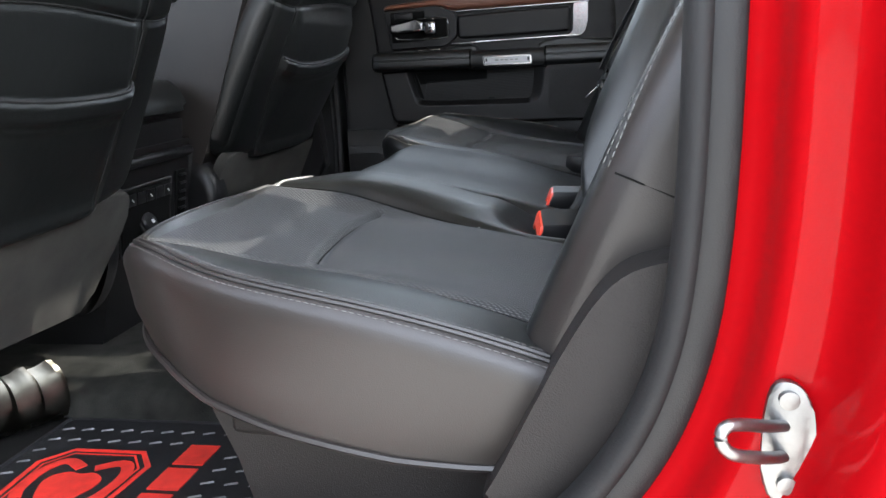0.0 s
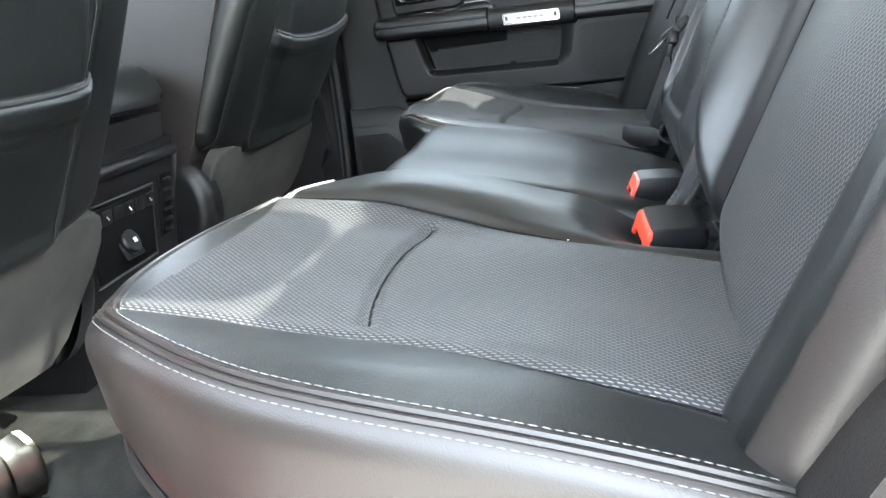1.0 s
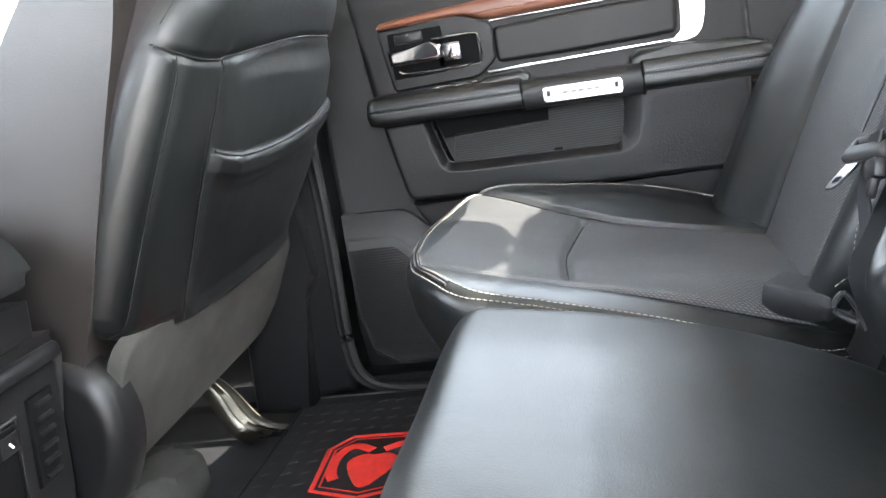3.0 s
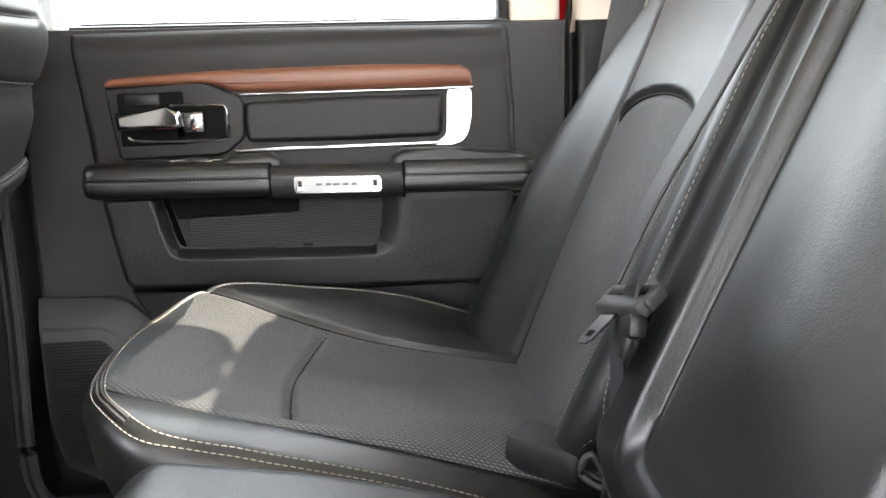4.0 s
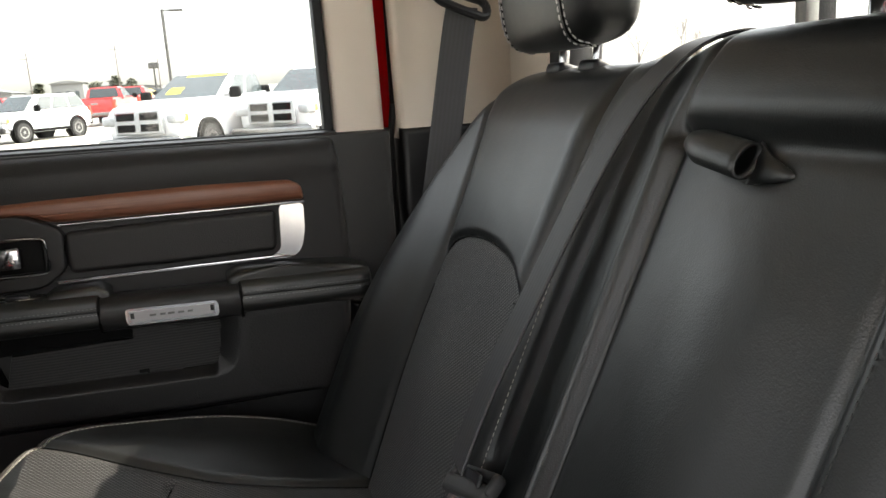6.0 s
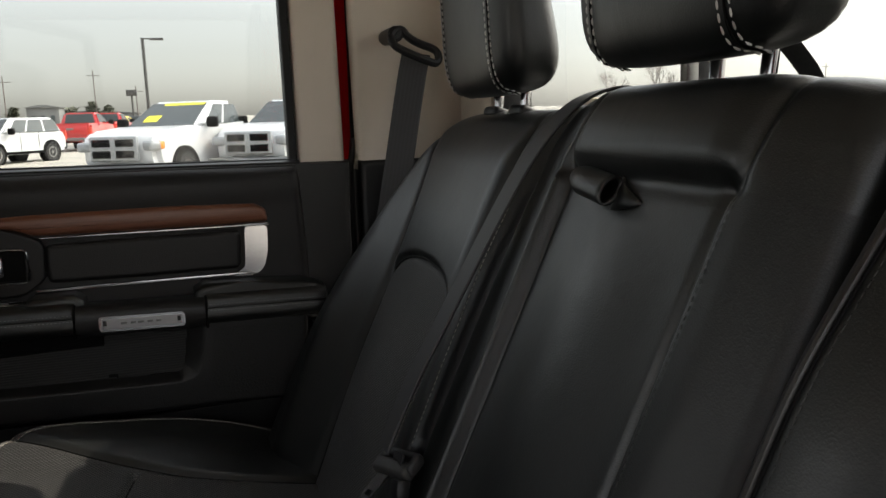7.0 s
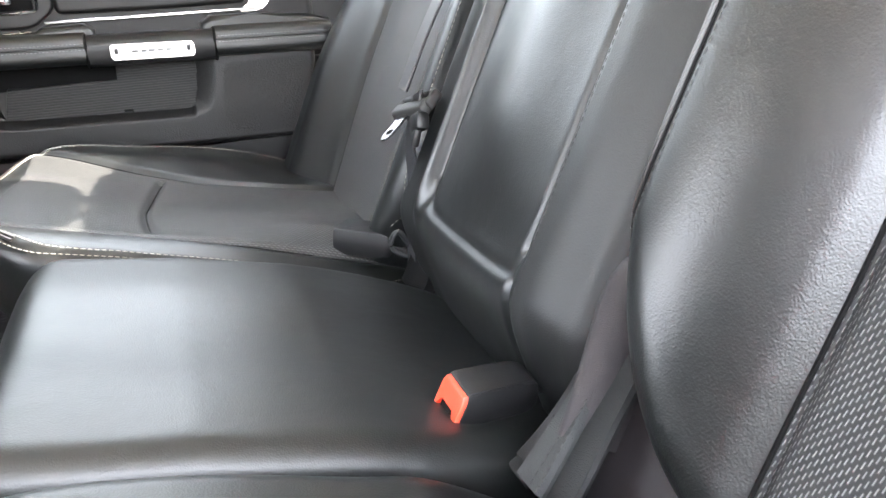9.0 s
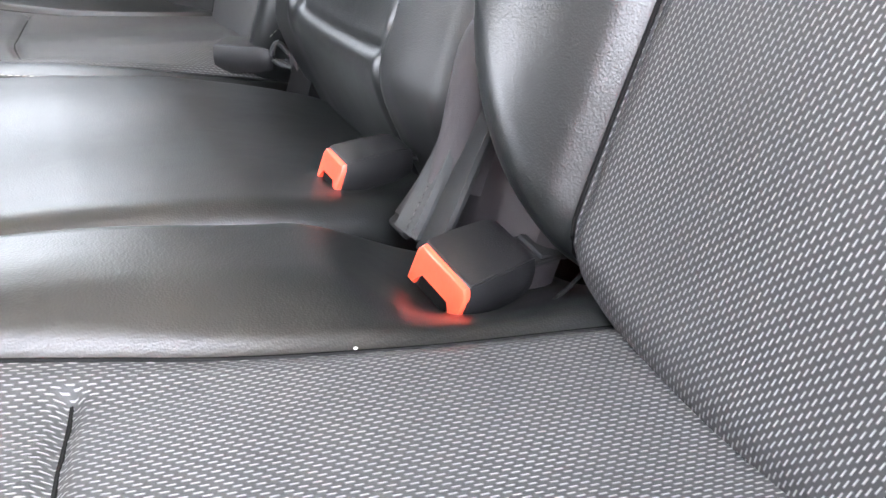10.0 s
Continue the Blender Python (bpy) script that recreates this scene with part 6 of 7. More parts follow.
# ---- centre console ----
con = thing("center_console", (-0.80, C + 0.005, FLOOR + 0.045), "black centre console with rear air vents and switches", "console")
cb_ = [(-0.648, 0.905), (-0.660, 0.885), (-0.674, 0.80), (-0.688, 0.72), (-0.702, 0.665), (-0.735, 0.56), (-1.45, 0.56), (-1.45, 0.90)]
part("console_body", prism(cb_, lambda a, b, h: (a, 1.343 + h, b), 0.262, 0.012, 3), PLASTIC, con, "black plastic console body")
part("console_ledge", rbox((-0.670, 1.474, 0.880), (0.044, 0.268, 0.020), 0.009, turned(0, -6, 0), 3), PLASTIC, con)
lid = smooth_line([(-0.640, 0.948), (-0.640, 0.975), (-0.662, 1.012), (-0.70, 1.028), (-0.90, 1.035), (-1.15, 1.03), (-1.18, 1.0), (-1.18, 0.945)], 2, True)
part("armrest_lid", prism([tuple(p) for p in lid], lambda a, b, h: (a, 1.315 + h, b), 0.275, 0.022, 4), LEATHER, con, "padded armrest lid")
part("lid_tray", prism([(-0.655, 0.903), (-0.648, 0.944), (-1.17, 0.944), (-1.17, 0.90)], lambda a, b, h: (a, 1.322 + h, b), 0.262, 0.008, 2), PLASTIC, con)
Q = lambda y, k, o: Vector((-0.668 - 0.167 * (k + 0.042) + 0.985 * o, 1.374 + 1.185 * (y - 1.362), 0.834 - 0.955 * (k + 0.042) + 0.172 * o))    # on the sloped rear face: k down, o outwards
bm = prism([(1.362, -0.042), (1.492, -0.042), (1.492, 0.070), (1.362, 0.075)], lambda a, b, h: tuple(Q(a, b, h)), 0.005, 0.002, 2)
part("panel_frame", tube([tuple(Q(a, b, 0.003)) for a, b in ((1.358, -0.046), (1.496, -0.046), (1.496, 0.074), (1.358, 0.079))], 0.0024, 6, closed=True), PLASTIC_GREY, con, "thin grey frame round the switch panel")
part("rear_panel", bm, BLACK, con, "gloss black rear switch panel")
for k in range(5):
    y = 1.374 + 0.0245 * k
    part("switch_button", prism([(y, -0.034), (y + 0.021, -0.034), (y + 0.021, -0.012), (y, -0.012)], lambda a, b, h: tuple(Q(a, b, 0.005 + h)), 0.003, 0.001), PLASTIC, con)
    if k in (0, 2, 4):
        part("switch_mark", rbox(Q(y + 0.010, -0.022, 0.0092), (0.0012, 0.0026, 0.0062), 0.0004, turned(20, -20, 0)), WHITE_PRINT, con, "small white switch symbol")
bm = lathe([(0.020, 0.0), (0.020, 0.008), (0.017, 0.011)], (0, 0, 0), "x", 24)
bmesh.ops.transform(bm, matrix=Matrix.Translation(Q(1.425, 0.030, 0.005)) @ turned(0, -21, 0).to_4x4(), verts=bm.verts)
oc = part("outlet_cover", bm, PLASTIC, con, "round flap over the power outlet")
part("outlet_frame", joined(rbox(Q(1.425, 0.030, 0.006), (0.004, 0.046, 0.048), 0.006, turned(0, -21, 0))), PLASTIC, con)
part("outlet_print", rbox(Q(1.427, 0.028, 0.0175), (0.0012, 0.008, 0.007), 0.0004, turned(0, -20, 0)), WHITE_PRINT, oc, "small white printed symbol")
vent = part("side_vent", prism([(1.512, -0.055), (1.542, -0.055), (1.537, 0.048), (1.512, 0.050)], lambda a, b, h: tuple(Q(a, b, h)), 0.006, 0.002), BLACK, con, "narrow rear air vent")
for k in range(6):
    part("vent_slat", rbox(Q(1.5265, -0.044 + 0.017 * k, 0.008), (0.005, 0.023, 0.004), 0.001, turned(0, 25, 0)), PLASTIC, vent)

# ---- floor mats ----


def floor_mat(far):
    """Black rubber mat with studs, a red shield outline with a plain emblem, and red bars."""
    y0, y1 = (1.755, 2.185) if far else (2 * C - 2.185, 2 * C - 1.755)
    mt = thing("floor_mat", (-0.45, (y0 + y1) / 2, FLOOR), "black studded rubber floor mat with red shield print", "floor mat", "rear floor mats")
    part("mat", prism([(-0.665, y0 + 0.012), (-0.655, y0), (-0.11, y0), (-0.10, y0 + 0.012), (-0.10, y1 - 0.012), (-0.11, y1), (-0.655, y1), (-0.665, y1 - 0.012)], xy(FLOOR + 0.001), 0.006, 0.002), MAT_CLOTH, mt, "black rubber mat")
    part("mat_edge", tube([(-0.665, y0, FLOOR + 0.006), (-0.665, y1, FLOOR + 0.006), (-0.10, y1, FLOOR + 0.006), (-0.10, y0, FLOOR + 0.006)], 0.005, 6, closed=True), MAT_CLOTH, mt)
    z = FLOOR + 0.007
    sx, sy = (-0.475, 1.952) if far else (-0.535, 0.985)
    shield = [(k * 0.9, q * 0.9) for k, q in ((-0.085, -0.085), (-0.095, 0.045), (-0.060, 0.085), (0.060, 0.085), (0.092, 0.045), (0.085, -0.085), (0.0, -0.112))]
    verts, faces = [], []
    for i in range(17):
        for j in range(14):
            x, y = -0.645 + 0.033 * i, y0 + 0.012 + 0.032 * j
            if y > y1 - 0.014 or (abs(x - sx) < 0.100 and abs(y - sy) < 0.100) or (0.105 < x - sx < 0.155 and abs(y - sy) < 0.11):
                continue
            k = len(verts)
            a, b = (0.0085, 0.0020)
            sl = 0.0030
            verts += [(x - a, y - b - sl, z - 0.001), (x + a, y - b + sl, z - 0.001), (x + a, y + b + sl, z - 0.001), (x - a, y + b - sl, z - 0.001), (x - a * 0.8, y - sl, z + 0.0022), (x + a * 0.8, y + sl, z + 0.0022)]
            faces += [(k, k + 1, k + 5, k + 4), (k + 2, k + 3, k + 4, k + 5), (k + 1, k + 2, k + 5), (k + 3, k, k + 4)]
    # same studs on both mats, much darker on the far one
    tagged(grid_part("studs", verts, faces, STUD_DARK if far else MAT_STUD, mt, "rows of small dark studs" if far else "rows of small grey studs"), kind="stuff")
    # shield: a closed red band and a thin inner one
    for grow, r in ((1.0, 0.0045), (0.87, 0.0018)):
        part("shield_line", tube([(sx + a * grow, sy + b * grow, z + 0.0005) for a, b in shield], r, 6, 0.25, closed=True), MAT_RED, mt, "red shield outline")
    # plain emblem inside: two bent horns over a wedge
    wedge = smooth_line([(0.0, -0.085), (0.030, -0.040), (0.045, 0.0), (0.020, 0.020), (0.0, 0.012), (-0.020, 0.020), (-0.045, 0.0), (-0.030, -0.040)], 2, True)
    part("emblem", prism([(sx + a, sy + b) for a, b in wedge], xy(z), 0.0016, 0.0), MAT_RED, mt, "red printed emblem")
    for sgn in (-1, 1):
        horn = smooth_line([(0.010, 0.030), (0.045, 0.052), (0.066, 0.020), (0.062, -0.030), (0.050, -0.050)], 2)
        part("emblem_curl", tube([(sx + sgn * a, sy + b, z + 0.0004) for a, b in horn], 0.0085, 6, 0.15), MAT_RED, mt)
    for k in range(3):
        yy = sy + 0.075 - 0.062 * k
        pts = [(0.112, -0.026), (0.112, 0.026), (0.156, 0.026), (0.156, -0.026)]
        part("red_mark", prism([(sx + a + 0.002, yy + b) for a, b in pts], xy(z), 0.0016, 0.0), MAT_RED, mt, "red printed letter-size mark")
    return mt


floor_mat(True)
floor_mat(False)

# a speck of lint on the near cushion
spot = near_pad.on(np.array([(1.107, 0.001)]), 0.0001)[0][0]
lint = lathe([(0.0003, 0.0), (0.0011, 0.0004), (0.0009, 0.0010), (0.0002, 0.0013)], tuple(float(q) for q in spot), "z", 7)
tagged(part("lint", lint, WHITE_PRINT), "tiny white speck of lint on woven cushion", "lint")

# ---- outside: the lot ----
def ground_z(x, y):
    return OUT + SLOPE * y


GRAVEL = material("pale_gravel", (0.36, 0.335, 0.29), 0.95, grain=0.6, grain_scale=60, stain=0.22, stain_scale=0.5)
W_PAINT = material("white_car_paint", (0.56, 0.57, 0.58), 0.30, coat=0.4, stain=0.03)
R_PAINT = material("bright_red_car_paint", (0.55, 0.015, 0.015), 0.28, coat=1.0, stain=0.05)
Y_PAINT = material("yellow_car_paint", (0.75, 0.55, 0.02), 0.3, coat=1.0, stain=0.03)
G_PAINT = material("dark_grey_car_paint", (0.06, 0.065, 0.07), 0.3, coat=1.0, stain=0.05)
CAR_GLASS = material("dark_car_glass", (0.035, 0.045, 0.046), 0.08, spec=0.5, stain=0.2, stain_scale=3)
TYRE = material("tyre_rubber", (0.02, 0.02, 0.02), 0.8, grain=0.4, grain_scale=90)
AMBER = material("amber_lens", (0.7, 0.22, 0.03), 0.2, spec=0.7)
LENS = material("clear_lens", (0.26, 0.27, 0.28), 0.1, spec=0.8, stain=0.2, stain_scale=20)
YELLOW_CARD = material("yellow_card", (0.85, 0.75, 0.05), 0.6, stain=0.05)
BARK = material("grey_bark", (0.12, 0.10, 0.09), 0.9, grain=0.6, grain_scale=20, stain=0.3, stain_scale=4)
LEAF = material("dull_conifer", (0.085, 0.090, 0.060), 0.85, grain=0.4, grain_scale=6, stain=0.4, stain_scale=1.5)
TWIG = material("bare_twigs", (0.34, 0.31, 0.29), 0.9, stain=0.2)
WALLING = material("pale_metal_siding", (0.16, 0.16, 0.155), 0.6, stain=0.1, stain_scale=0.4)
POLE = material("dark_bronze_pole", (0.04, 0.038, 0.035), 0.5, stain=0.2)

bm = bmesh.new()
n = 24
edge = [-1600 + 3200 * k / n for k in range(n + 1)]
vs = [[bm.verts.new((x, y, ground_z(x, y))) for x in edge] for y in edge]
for j in range(n):
    for i in range(n):
        bm.faces.new((vs[j][i], vs[j][i + 1], vs[j + 1][i + 1], vs[j + 1][i]))
tagged(part("ground", bm, GRAVEL), "pale gravel lot reaching to the horizon", "ground", kind="structure")


def vehicle(name, at, yaw, paint, label, category, kind):
    """A parked car in its own axes (x ahead, z up): body, cabin with panes, wheels, lights, bumpers."""
    v = new(name)
    v.empty_display_size = 0.3
    v.matrix_world = pose(at[0], at[1], ground_z(*at) - 0.01, 0, 0, yaw)
    BASE[v.name] = Vector((0, 0, 0))
    tagged(v, label, category, "parked vehicles")
    P2 = lambda w: (lambda a, b, h: (a, -w / 2 + h, b))
    if kind == "pickup":
        W = 2.0
        low = [(2.80, 0.50), (2.88, 0.70), (2.90, 0.95), (2.84, 1.14), (2.66, 1.23), (2.1, 1.30), (1.42, 1.36), (1.2, 1.32), (-0.9, 1.30), (-0.95, 1.36), (-2.85, 1.36), (-2.88, 0.60), (-2.3, 0.45), (2.4, 0.42)]
        cab = (-0.95, 1.30, 1.30, -0.78, 0.24, 1.91, W - 0.10, W - 0.46)
        wheels = (1.85, -1.80, 0.41)
    else:
        W = 1.8
        low = [(2.15, 0.42), (2.20, 0.72), (2.08, 0.98), (1.85, 1.06), (1.05, 1.12), (-2.05, 1.14), (-2.18, 0.95), (-2.18, 0.45), (-1.8, 0.34), (1.8, 0.33)]
        cab = (-2.08, 1.10, 1.08, -1.80, 0.35, 1.70, W - 0.10, W - 0.44)
        wheels = (1.35, -1.32, 0.36)
    bmb = prism(low, P2(W), W, 0.0)
    sides = [f for f in bmb.faces if abs(f.normal.y) > 0.9 or len(f.verts) > 4]
    bmesh.ops.bevel(bmb, geom=list({e for f in sides for e in f.edges}), offset=0.11, segments=4, affect="EDGES")
    for q in bmb.verts:
        ahead = max(0.0, q.co.x - low[0][0] + 1.3)
        q.co.y *= 1 - 0.06 * ahead * ahead
        q.co.x -= 0.22 * (abs(q.co.y) / (W / 2)) ** 3 if q.co.x > low[0][0] - 0.7 else 0.0
    body = part("body", bmb, paint, v, "", 50)
    bmf = bmesh.new()
    x0, x1, z0, t0, t1, z1, w0, w1 = cab
    c8 = [(x0, -w0 / 2, z0), (x1, -w0 / 2, z0), (x1, w0 / 2, z0), (x0, w0 / 2, z0), (t0, -w1 / 2, z1), (t1, -w1 / 2, z1), (t1, w1 / 2, z1), (t0, w1 / 2, z1)]
    cv = [bmf.verts.new(p) for p in c8]
    for f in ((0, 1, 2, 3), (4, 5, 6, 7), (0, 1, 5, 4), (1, 2, 6, 5), (2, 3, 7, 6), (3, 0, 4, 7)):
        bmf.faces.new([cv[k] for k in f])
    bmesh.ops.bevel(bmf, geom=list(bmf.edges), offset=0.10, segments=4, affect="EDGES")
    cabin = part("cabin", bmf, paint, v)

    def pane(quad, a0, a1, b0, b1, name="window"):
        q = [Vector(c8[k]) for k in quad]
        at2 = lambda a, b: (q[0] * (1 - a) + q[1] * a) * (1 - b) + (q[3] * (1 - a) + q[2] * a) * b
        nn = (q[1] - q[0]).cross(q[3] - q[0]).normalized()
        mid = sum(q, Vector()) / 4 - Vector(((x0 + x1) / 2, 0, (z0 + z1) / 2))
        nn = nn if nn.dot(mid) > 0 else -nn
        pb = bmesh.new()
        ring = [at2(a0, b0), at2(a1, b0), at2(a1, b1), at2(a0, b1)]
        lo = [pb.verts.new(p - nn * 0.02) for p in ring]
        hi = [pb.verts.new(p + nn * 0.008) for p in ring]
        pb.faces.new(hi)
        pb.faces.new(lo)
        for k in range(4):
            pb.faces.new((lo[k], lo[(k + 1) % 4], hi[(k + 1) % 4], hi[k]))
        return part(name, pb, CAR_GLASS, cabin), at2, nn

    ws, wat, wnn = pane((1, 2, 6, 5), 0.06, 0.94, 0.10, 0.92, "windscreen")
    pane((3, 0, 4, 7), 0.10, 0.90, 0.15, 0.88, "rear_window")
    for quad in ((0, 1, 5, 4), (3, 2, 6, 7)):
        for a0, a1 in ((0.07, 0.47), (0.52, 0.86)) if kind == "pickup" else ((0.05, 0.30), (0.33, 0.60), (0.63, 0.88)):
            pane(quad, a0, a1, 0.14, 0.86, "side_window")
    for wx in wheels[:2]:
        for sy in (-1, 1):
            r = wheels[2]
            y = sy * (W / 2 - 0.10)
            arch = part("wheel_arch", lathe([(r + 0.09, -0.13), (r + 0.09, 0.115)], (wx, y, r + 0.03), "y", 20), BLACK, v)
            wh = part("wheel", lathe([(r * 0.62, -0.12), (r * 0.93, -0.12), (r, -0.08), (r, 0.08), (r * 0.93, 0.125), (r * 0.62, 0.125)], (wx, y, r), "y", 24), TYRE, v)
            part("rim", lathe([(r * 0.62, sy * 0.10), (r * 0.60, sy * 0.13), (r * 0.2, sy * 0.115), (r * 0.15, sy * 0.135), (0.01, sy * 0.135)], (wx, y, r), "y", 20), STEEL, wh, "bright alloy rim")
    fx = 2.90 if kind == "pickup" else 2.20
    rx_ = -2.88 if kind == "pickup" else -2.18
    if kind == "pickup":
        gr = part("grille", rbox((fx - 0.015, 0, 0.93), (0.10, 1.12, 0.50), 0.04, None, 3), LENS, v, "chrome crossbar grille")
        for sy in (-1, 1):
            for sz in (-1, 1):
                part("grille_opening", rbox((fx + 0.03, sy * 0.275, 0.93 + sz * 0.115), (0.04, 0.43, 0.155), 0.02), BLACK, gr)
        part("front_bumper", rbox((fx - 0.02, 0, 0.52), (0.22, 1.96, 0.20), 0.06, None, 3), STEEL, v)
        part("rear_bumper", rbox((rx_ - 0.04, 0, 0.58), (0.16, 1.92, 0.16), 0.03), STEEL, v)
        part("tailgate", rbox((rx_ - 0.005, 0, 1.02), (0.04, 1.56, 0.46), 0.02), paint, v)
        part("tailgate_mark", rbox((rx_ - 0.03, 0, 1.08), (0.01, 0.34, 0.10), 0.01), STEEL, v)
        part("bed_opening", rbox((-1.88, 0, 1.345), (1.66, 1.66, 0.05), 0.01), BLACK, v)
    else:
        part("grille", rbox((fx - 0.02, 0, 0.78), (0.06, 0.9, 0.16), 0.02), BLACK, v)
        part("front_bumper", rbox((fx - 0.04, 0, 0.48), (0.16, 1.74, 0.2), 0.06, None, 3), PLASTIC_GREY, v)
        part("rear_bumper", rbox((rx_ + 0.02, 0, 0.55), (0.14, 1.72, 0.22), 0.05), PLASTIC_GREY, v)
    for sy in (-1, 1):
        part("headlight", rbox((fx - 0.17, sy * (W / 2 - 0.24), 0.97 if kind == "pickup" else 0.82), (0.26, 0.36, 0.20), 0.06, turned(0, 0, sy * -28), 3), LENS, v)
        part("turn_light", rbox((fx - 0.26, sy * (W / 2 - 0.08), 0.98 if kind == "pickup" else 0.82), (0.16, 0.10, 0.16), 0.03), AMBER, v)
        part("tail_light", rbox((rx_ + 0.03, sy * (W / 2 - 0.09), 0.98), (0.09, 0.16, 0.36), 0.03), RED_BUTTON, v)
        part("mirror", rbox((x1 - 0.38, sy * (W / 2 + 0.14), z0 + 0.12), (0.14, 0.26, 0.24), 0.05, None, 3), BLACK, v)
        part("sill", rbox((0, sy * (W / 2 - 0.05), 0.40), (2.1, 0.10, 0.10), 0.02), BLACK, v)
        for hx in (0.35, -0.55):
            part("door_handle", rbox((hx, sy * (W / 2 + 0.01), 1.02), (0.2, 0.03, 0.04), 0.01), paint, v)
            part("door_gap", rbox((hx - 0.16, sy * (W / 2 - 0.001), 0.82), (0.012, 0.01, 0.66), 0.0), BLACK, v)
    return v, ws, wat, wnn


def sale_card(v, wat, wnn, a0, a1, b0, b1, name, label):
    pb = bmesh.new()
    ring = [wat(a0, b0), wat(a1, b0), wat(a1, b1), wat(a0, b1)]
    lo = [pb.verts.new(p + wnn * 0.009) for p in ring]
    hi = [pb.verts.new(p + wnn * 0.014) for p in ring]
    pb.faces.new(hi)
    for k in range(4):
        pb.faces.new((lo[k], lo[(k + 1) % 4], hi[(k + 1) % 4], hi[k]))
    part(name, pb, YELLOW_CARD, v, label)


v, ws, wat, wnn = vehicle("pickup_truck", (0.25, 20.9), -122, W_PAINT, "white pickup truck with chrome grille and yellow sale banner", "pickup truck", "pickup")
sale_card(v, wat, wnn, 0.28, 0.92, 0.83, 0.92, "banner", "yellow windscreen banner")
sale_card(v, wat, wnn, 0.20, 0.40, 0.24, 0.46, "price_card", "yellow price card")
v, ws, wat, wnn = vehicle("pickup_truck", (2.95, 21.3), -122, W_PAINT, "white pickup truck parked beside another white pickup", "pickup truck", "pickup")
vehicle("suv", (-6.25, 34.9), -125, W_PAINT, "white sport utility vehicle with dark bumpers", "suv", "suv")
vehicle("pickup_truck", (-4.65, 46.9), 82, R_PAINT, "bright red pickup truck seen from its tailgate", "pickup truck", "pickup")
vehicle("pickup_truck", (-3.95, 54.2), 82, R_PAINT, "red pickup truck with chrome rear bumper", "pickup truck", "pickup")
vehicle("suv", (-3.9, 63.0), 68, Y_PAINT, "yellow sport utility vehicle with dark glass", "suv", "suv")
vehicle("suv", (-2.3, 68.0), 68, G_PAINT, "dark grey sport utility vehicle", "suv", "suv")
vehicle("suv", (-13.2, 66.0), 68, R_PAINT, "dark red sport utility vehicle far off", "suv", "suv")
vehicle("suv", (-9.7, 58.0), -140, W_PAINT, "white car with raised tailgate far off", "suv", "suv")
vehicle("suv", (-13.6, 60.0), 68, G_PAINT, "grey sport utility vehicle at the row's end", "suv", "suv")

# lamp post, utility poles, sign, sheds, trees
def far_thing(name, at, label, category, group=""):
    return thing(name, (at[0], at[1], ground_z(*at)), label, category, group)


lx, ly = -1.5, 50.0
lz = ground_z(lx, ly)
lamp = far_thing("street_lamp", (lx, ly), "dark lot lamp post with one flat arm", "lamp post")
part("post", tube([(lx, ly, lz), (lx, ly, 6.2)], 0.09, 8), POLE, lamp)
part("arm", tube([(lx, ly, 6.15), (lx + 0.5, ly, 6.15)], 0.04, 6), POLE, lamp)
part("lamp_head", rbox((lx + 0.75, ly, 6.13), (0.75, 0.35, 0.12), 0.03), POLE, lamp)
part("footing", rbox((lx, ly, lz + 0.3), (0.5, 0.5, 0.7), 0.05), WALLING, lamp)
for k, (x, y, h) in enumerate(((-16.0, 90.0, 6.0), (-8.6, 100.0, 7.0), (-4.0, 95.0, 5.0), (90.0, 95.0, 6.5))):
    z = ground_z(x, y)
    p = far_thing("utility_pole", (x, y), "wooden utility pole with crossarm far off", "utility pole", "utility poles")
    part("mast", tube([(x, y, z), (x, y, z + h)], [0.07, 0.05], 6), BARK, p)
    part("crossarm", rbox((x, y, z + h - 0.6), (1.5, 0.06, 0.06), 0.015), BARK, p)
sx, sy_ = -4.0, 85.0
sg = far_thing("sign", (sx, sy_), "dark roadside sign board on a post", "sign")
part("sign_post", tube([(sx, sy_, ground_z(sx, sy_)), (sx, sy_, 4.6)], 0.10, 6), POLE, sg)
part("sign_board", rbox((sx, sy_, 4.5), (1.0, 0.25, 0.6), 0.05), POLE, sg)
for k, (x, y, w, d, h, roof) in enumerate(((-14.5, 105.0, 3.4, 5.0, 3.0, 0.3), (-12.0, 125.0, 14.0, 10.0, 2.2, 0.4), (-30.0, 120.0, 14.0, 9.0, 2.4, 1.0))):
    z = ground_z(x, y)
    b = far_thing("shed", (x, y), "low pale metal building far behind the lot", "building", "far buildings")
    part("wall", rbox((x, y, z + h / 2), (w, d, h), 0.02), WALLING, b)
    part("roof", prism([(-w / 2 - 0.3, 0), (w / 2 + 0.3, 0), (w / 2 * 0.3, roof), (-w / 2 * 0.3, roof)], lambda a, c, q: (x + a, y - d / 2 - 0.3 + q, z + h + c), d + 0.6, 0.0), G_PAINT if k % 2 else WALLING, b)
    for j in range(3):
        part("window", rbox((x - w * 0.3 + j * w * 0.3, y - d / 2, z + h * 0.55), (w * 0.12, 0.1, h * 0.3), 0.01), CAR_GLASS, b)

rng = np.random.default_rng(5)


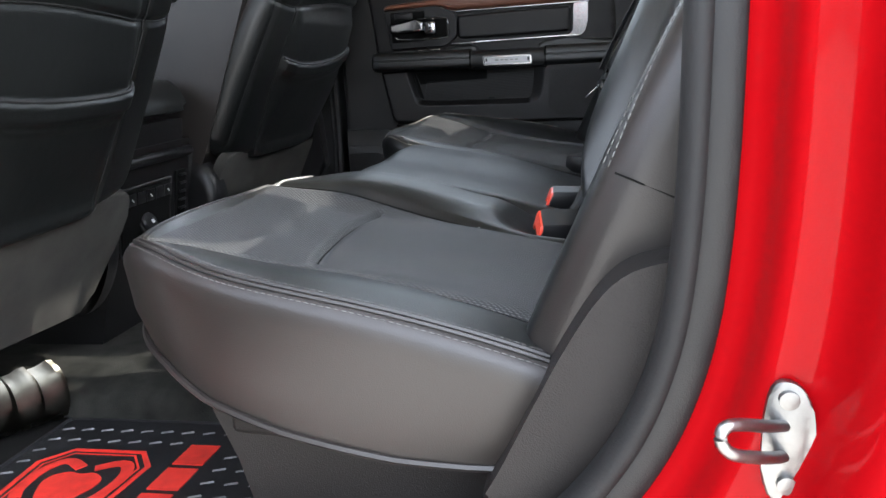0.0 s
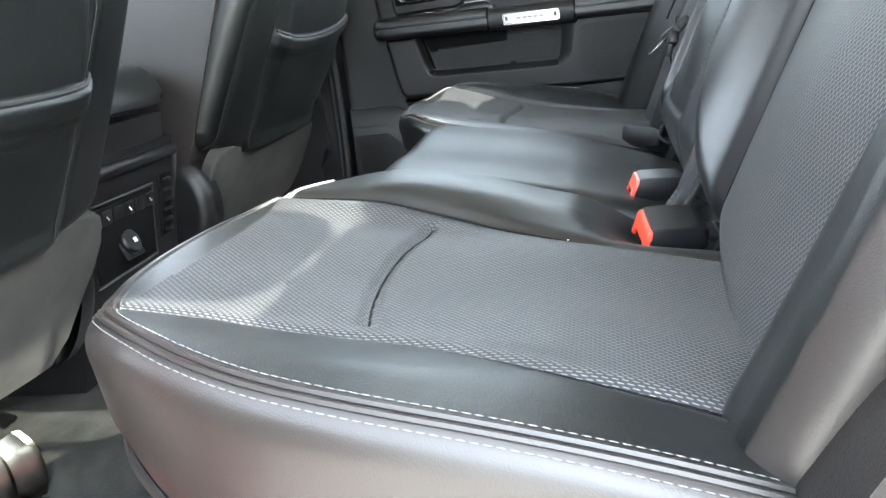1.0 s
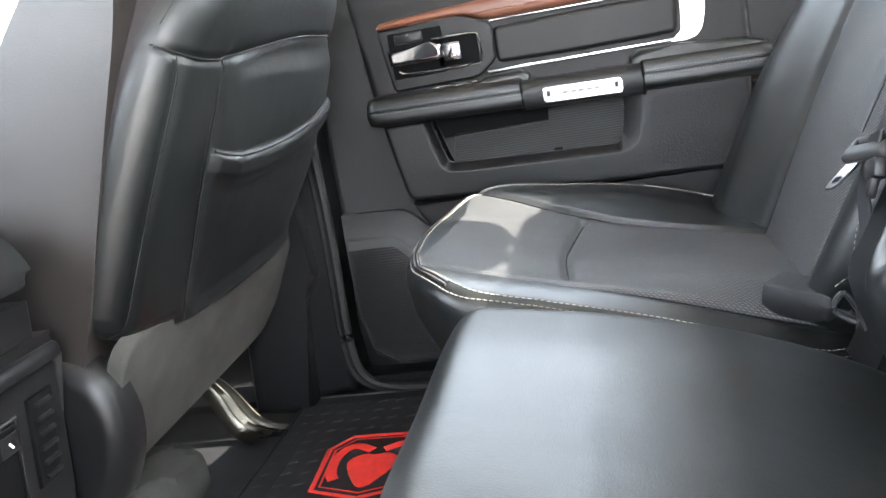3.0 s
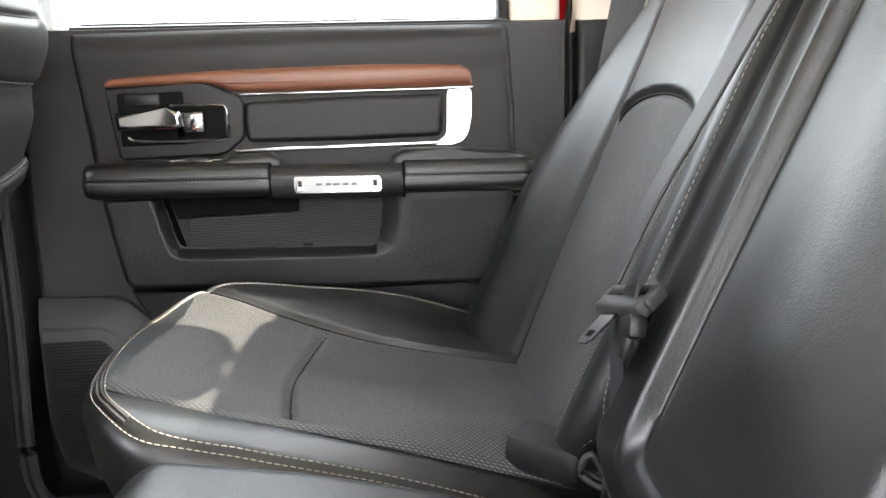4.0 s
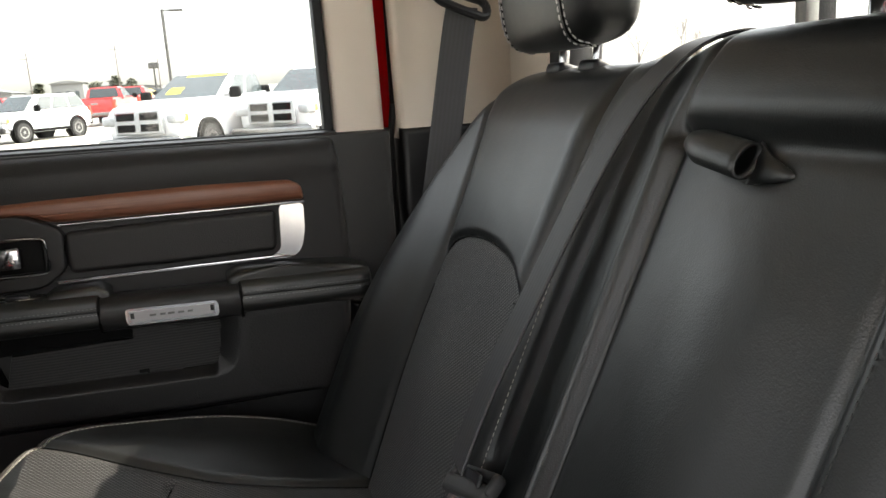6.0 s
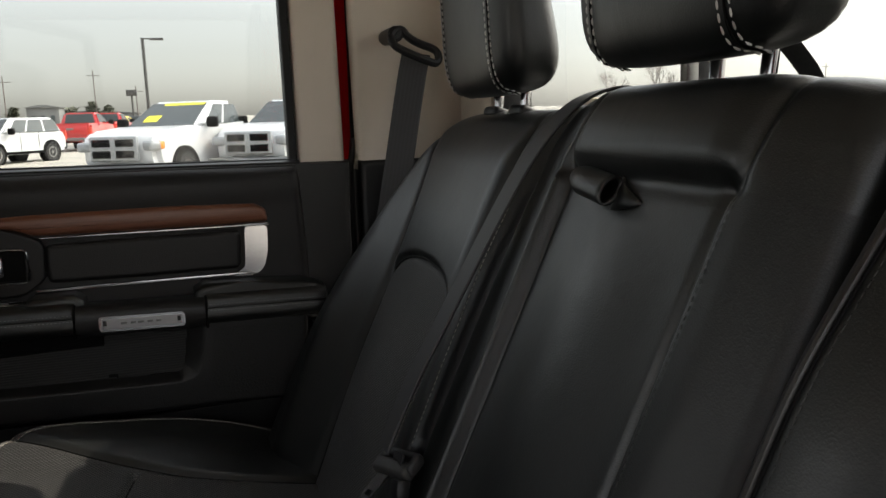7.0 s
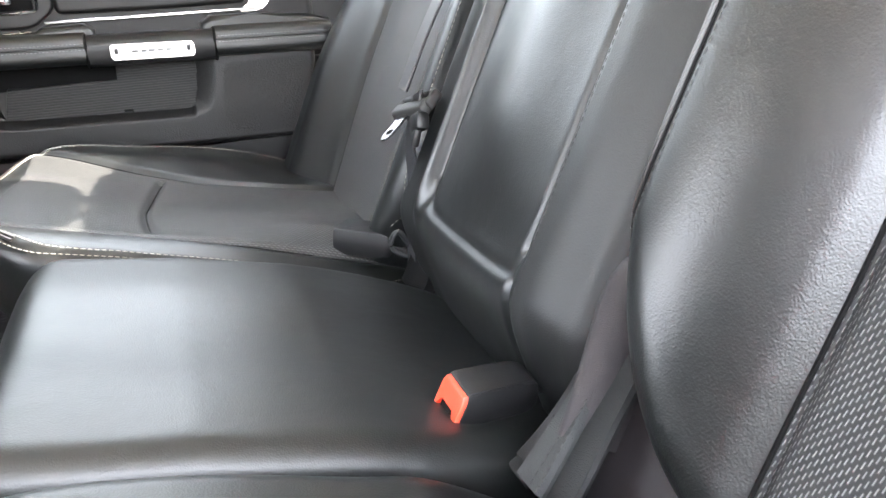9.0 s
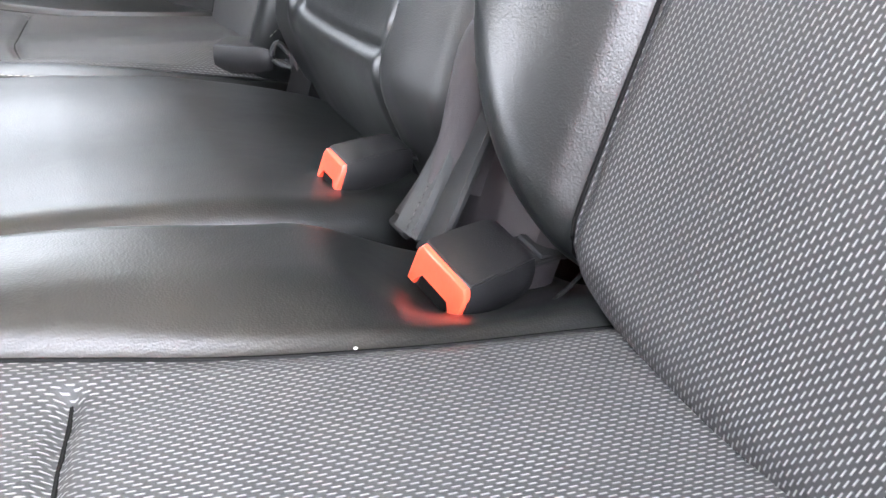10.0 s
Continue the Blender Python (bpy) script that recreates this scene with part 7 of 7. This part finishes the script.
def conifer(x, y, h, wide):
    z = ground_z(x, y)
    t = far_thing("conifer", (x, y), "dark green conifer far behind the lot", "tree", "far trees")
    part("trunk", tube([(x, y, z), (x, y, z + h * 0.9)], [0.22, 0.04], 6), BARK, t)
    verts, faces = [], []
    for k in range(420):
        q = rng.random() ** 0.7
        r = wide * (1 - q) * (0.35 + 0.65 * rng.random())
        a = rng.random() * 2 * math.pi
        c = np.array([x + r * math.cos(a), y + r * math.sin(a), z + h * (0.12 + 0.88 * q)])
        s = 0.35 + 0.35 * rng.random()
        i = len(verts)
        w = rng.normal(size=(3, 3))
        verts += [tuple(c + s * w[j] * np.array((0.6, 0.6, 0.35))) for j in range(3)]
        faces.append((i, i + 1, i + 2))
    grid_part("crown", verts, faces, LEAF, t)


def bare_tree(x, y, h):
    z = ground_z(x, y)
    t = far_thing("bare_tree", (x, y), "leafless grey tree with fine twigs", "tree", "bare trees")
    segs = []

    def grow(p, way, length, r, depth):
        e = p + way * length
        segs.append((p, e, r))
        if depth:
            for _ in range(3 if depth > 2 else 2):
                w = way + rng.normal(size=3) * 0.42
                w[2] += 0.12
                grow(p + (e - p) * (0.55 + 0.45 * rng.random()), w / np.linalg.norm(w), length * 0.68, r * 0.6, depth - 1)

    grow(np.array([x, y, z]), np.array([0.0, 0.0, 1.0]), h * 0.36, 0.16, 5)
    part("trunk", tube([tuple(segs[0][0]), tuple(segs[0][1])], [0.2, 0.12], 6), BARK, t)
    verts, faces = [], []
    for p, e, r in segs[1:]:
        way = (e - p) / (np.linalg.norm(e - p) + 1e-9)
        a = np.cross(way, (0.3, 0.5, 0.81))
        a /= np.linalg.norm(a) + 1e-9
        b = np.cross(way, a)
        i = len(verts)
        r = max(r, 0.022)
        for q, k in ((p, r), (e, r * 0.6)):
            verts += [tuple(q + k * (a * math.cos(v) + b * math.sin(v))) for v in (0, 2.09, 4.19)]
        faces += [(i, i + 1, i + 4, i + 3), (i + 1, i + 2, i + 5, i + 4), (i + 2, i, i + 3, i + 5)]
    grid_part("limbs", verts, faces, TWIG, t)


for x, y, h, w in ((-12.6, 112.0, 4.2, 1.9), (-10.2, 113.0, 4.8, 2.2), (-8.2, 112.0, 4.2, 2.0), (-30.0, 95.0, 4.0, 2.0), (-34.0, 96.0, 4.4, 2.2), (-24.0, 140.0, 5.0, 2.6), (4.0, 150.0, 4.4, 2.4), (7.5, 151.0, 4.0, 2.2)):
    conifer(x, y, h * 0.72, w)
for x, y, h in ((44.0, 76.0, 6.2), (48.0, 74.0, 6.6), (51.0, 76.0, 5.4), (57.0, 78.0, 4.6), (68.0, 72.0, 3.6), (74.0, 74.0, 3.2), (90.0, 70.0, 3.4), (98.0, 74.0, 3.6), (115.0, 72.0, 4.0), (-28.0, 110.0, 4.6)):
    bare_tree(x, y, h)
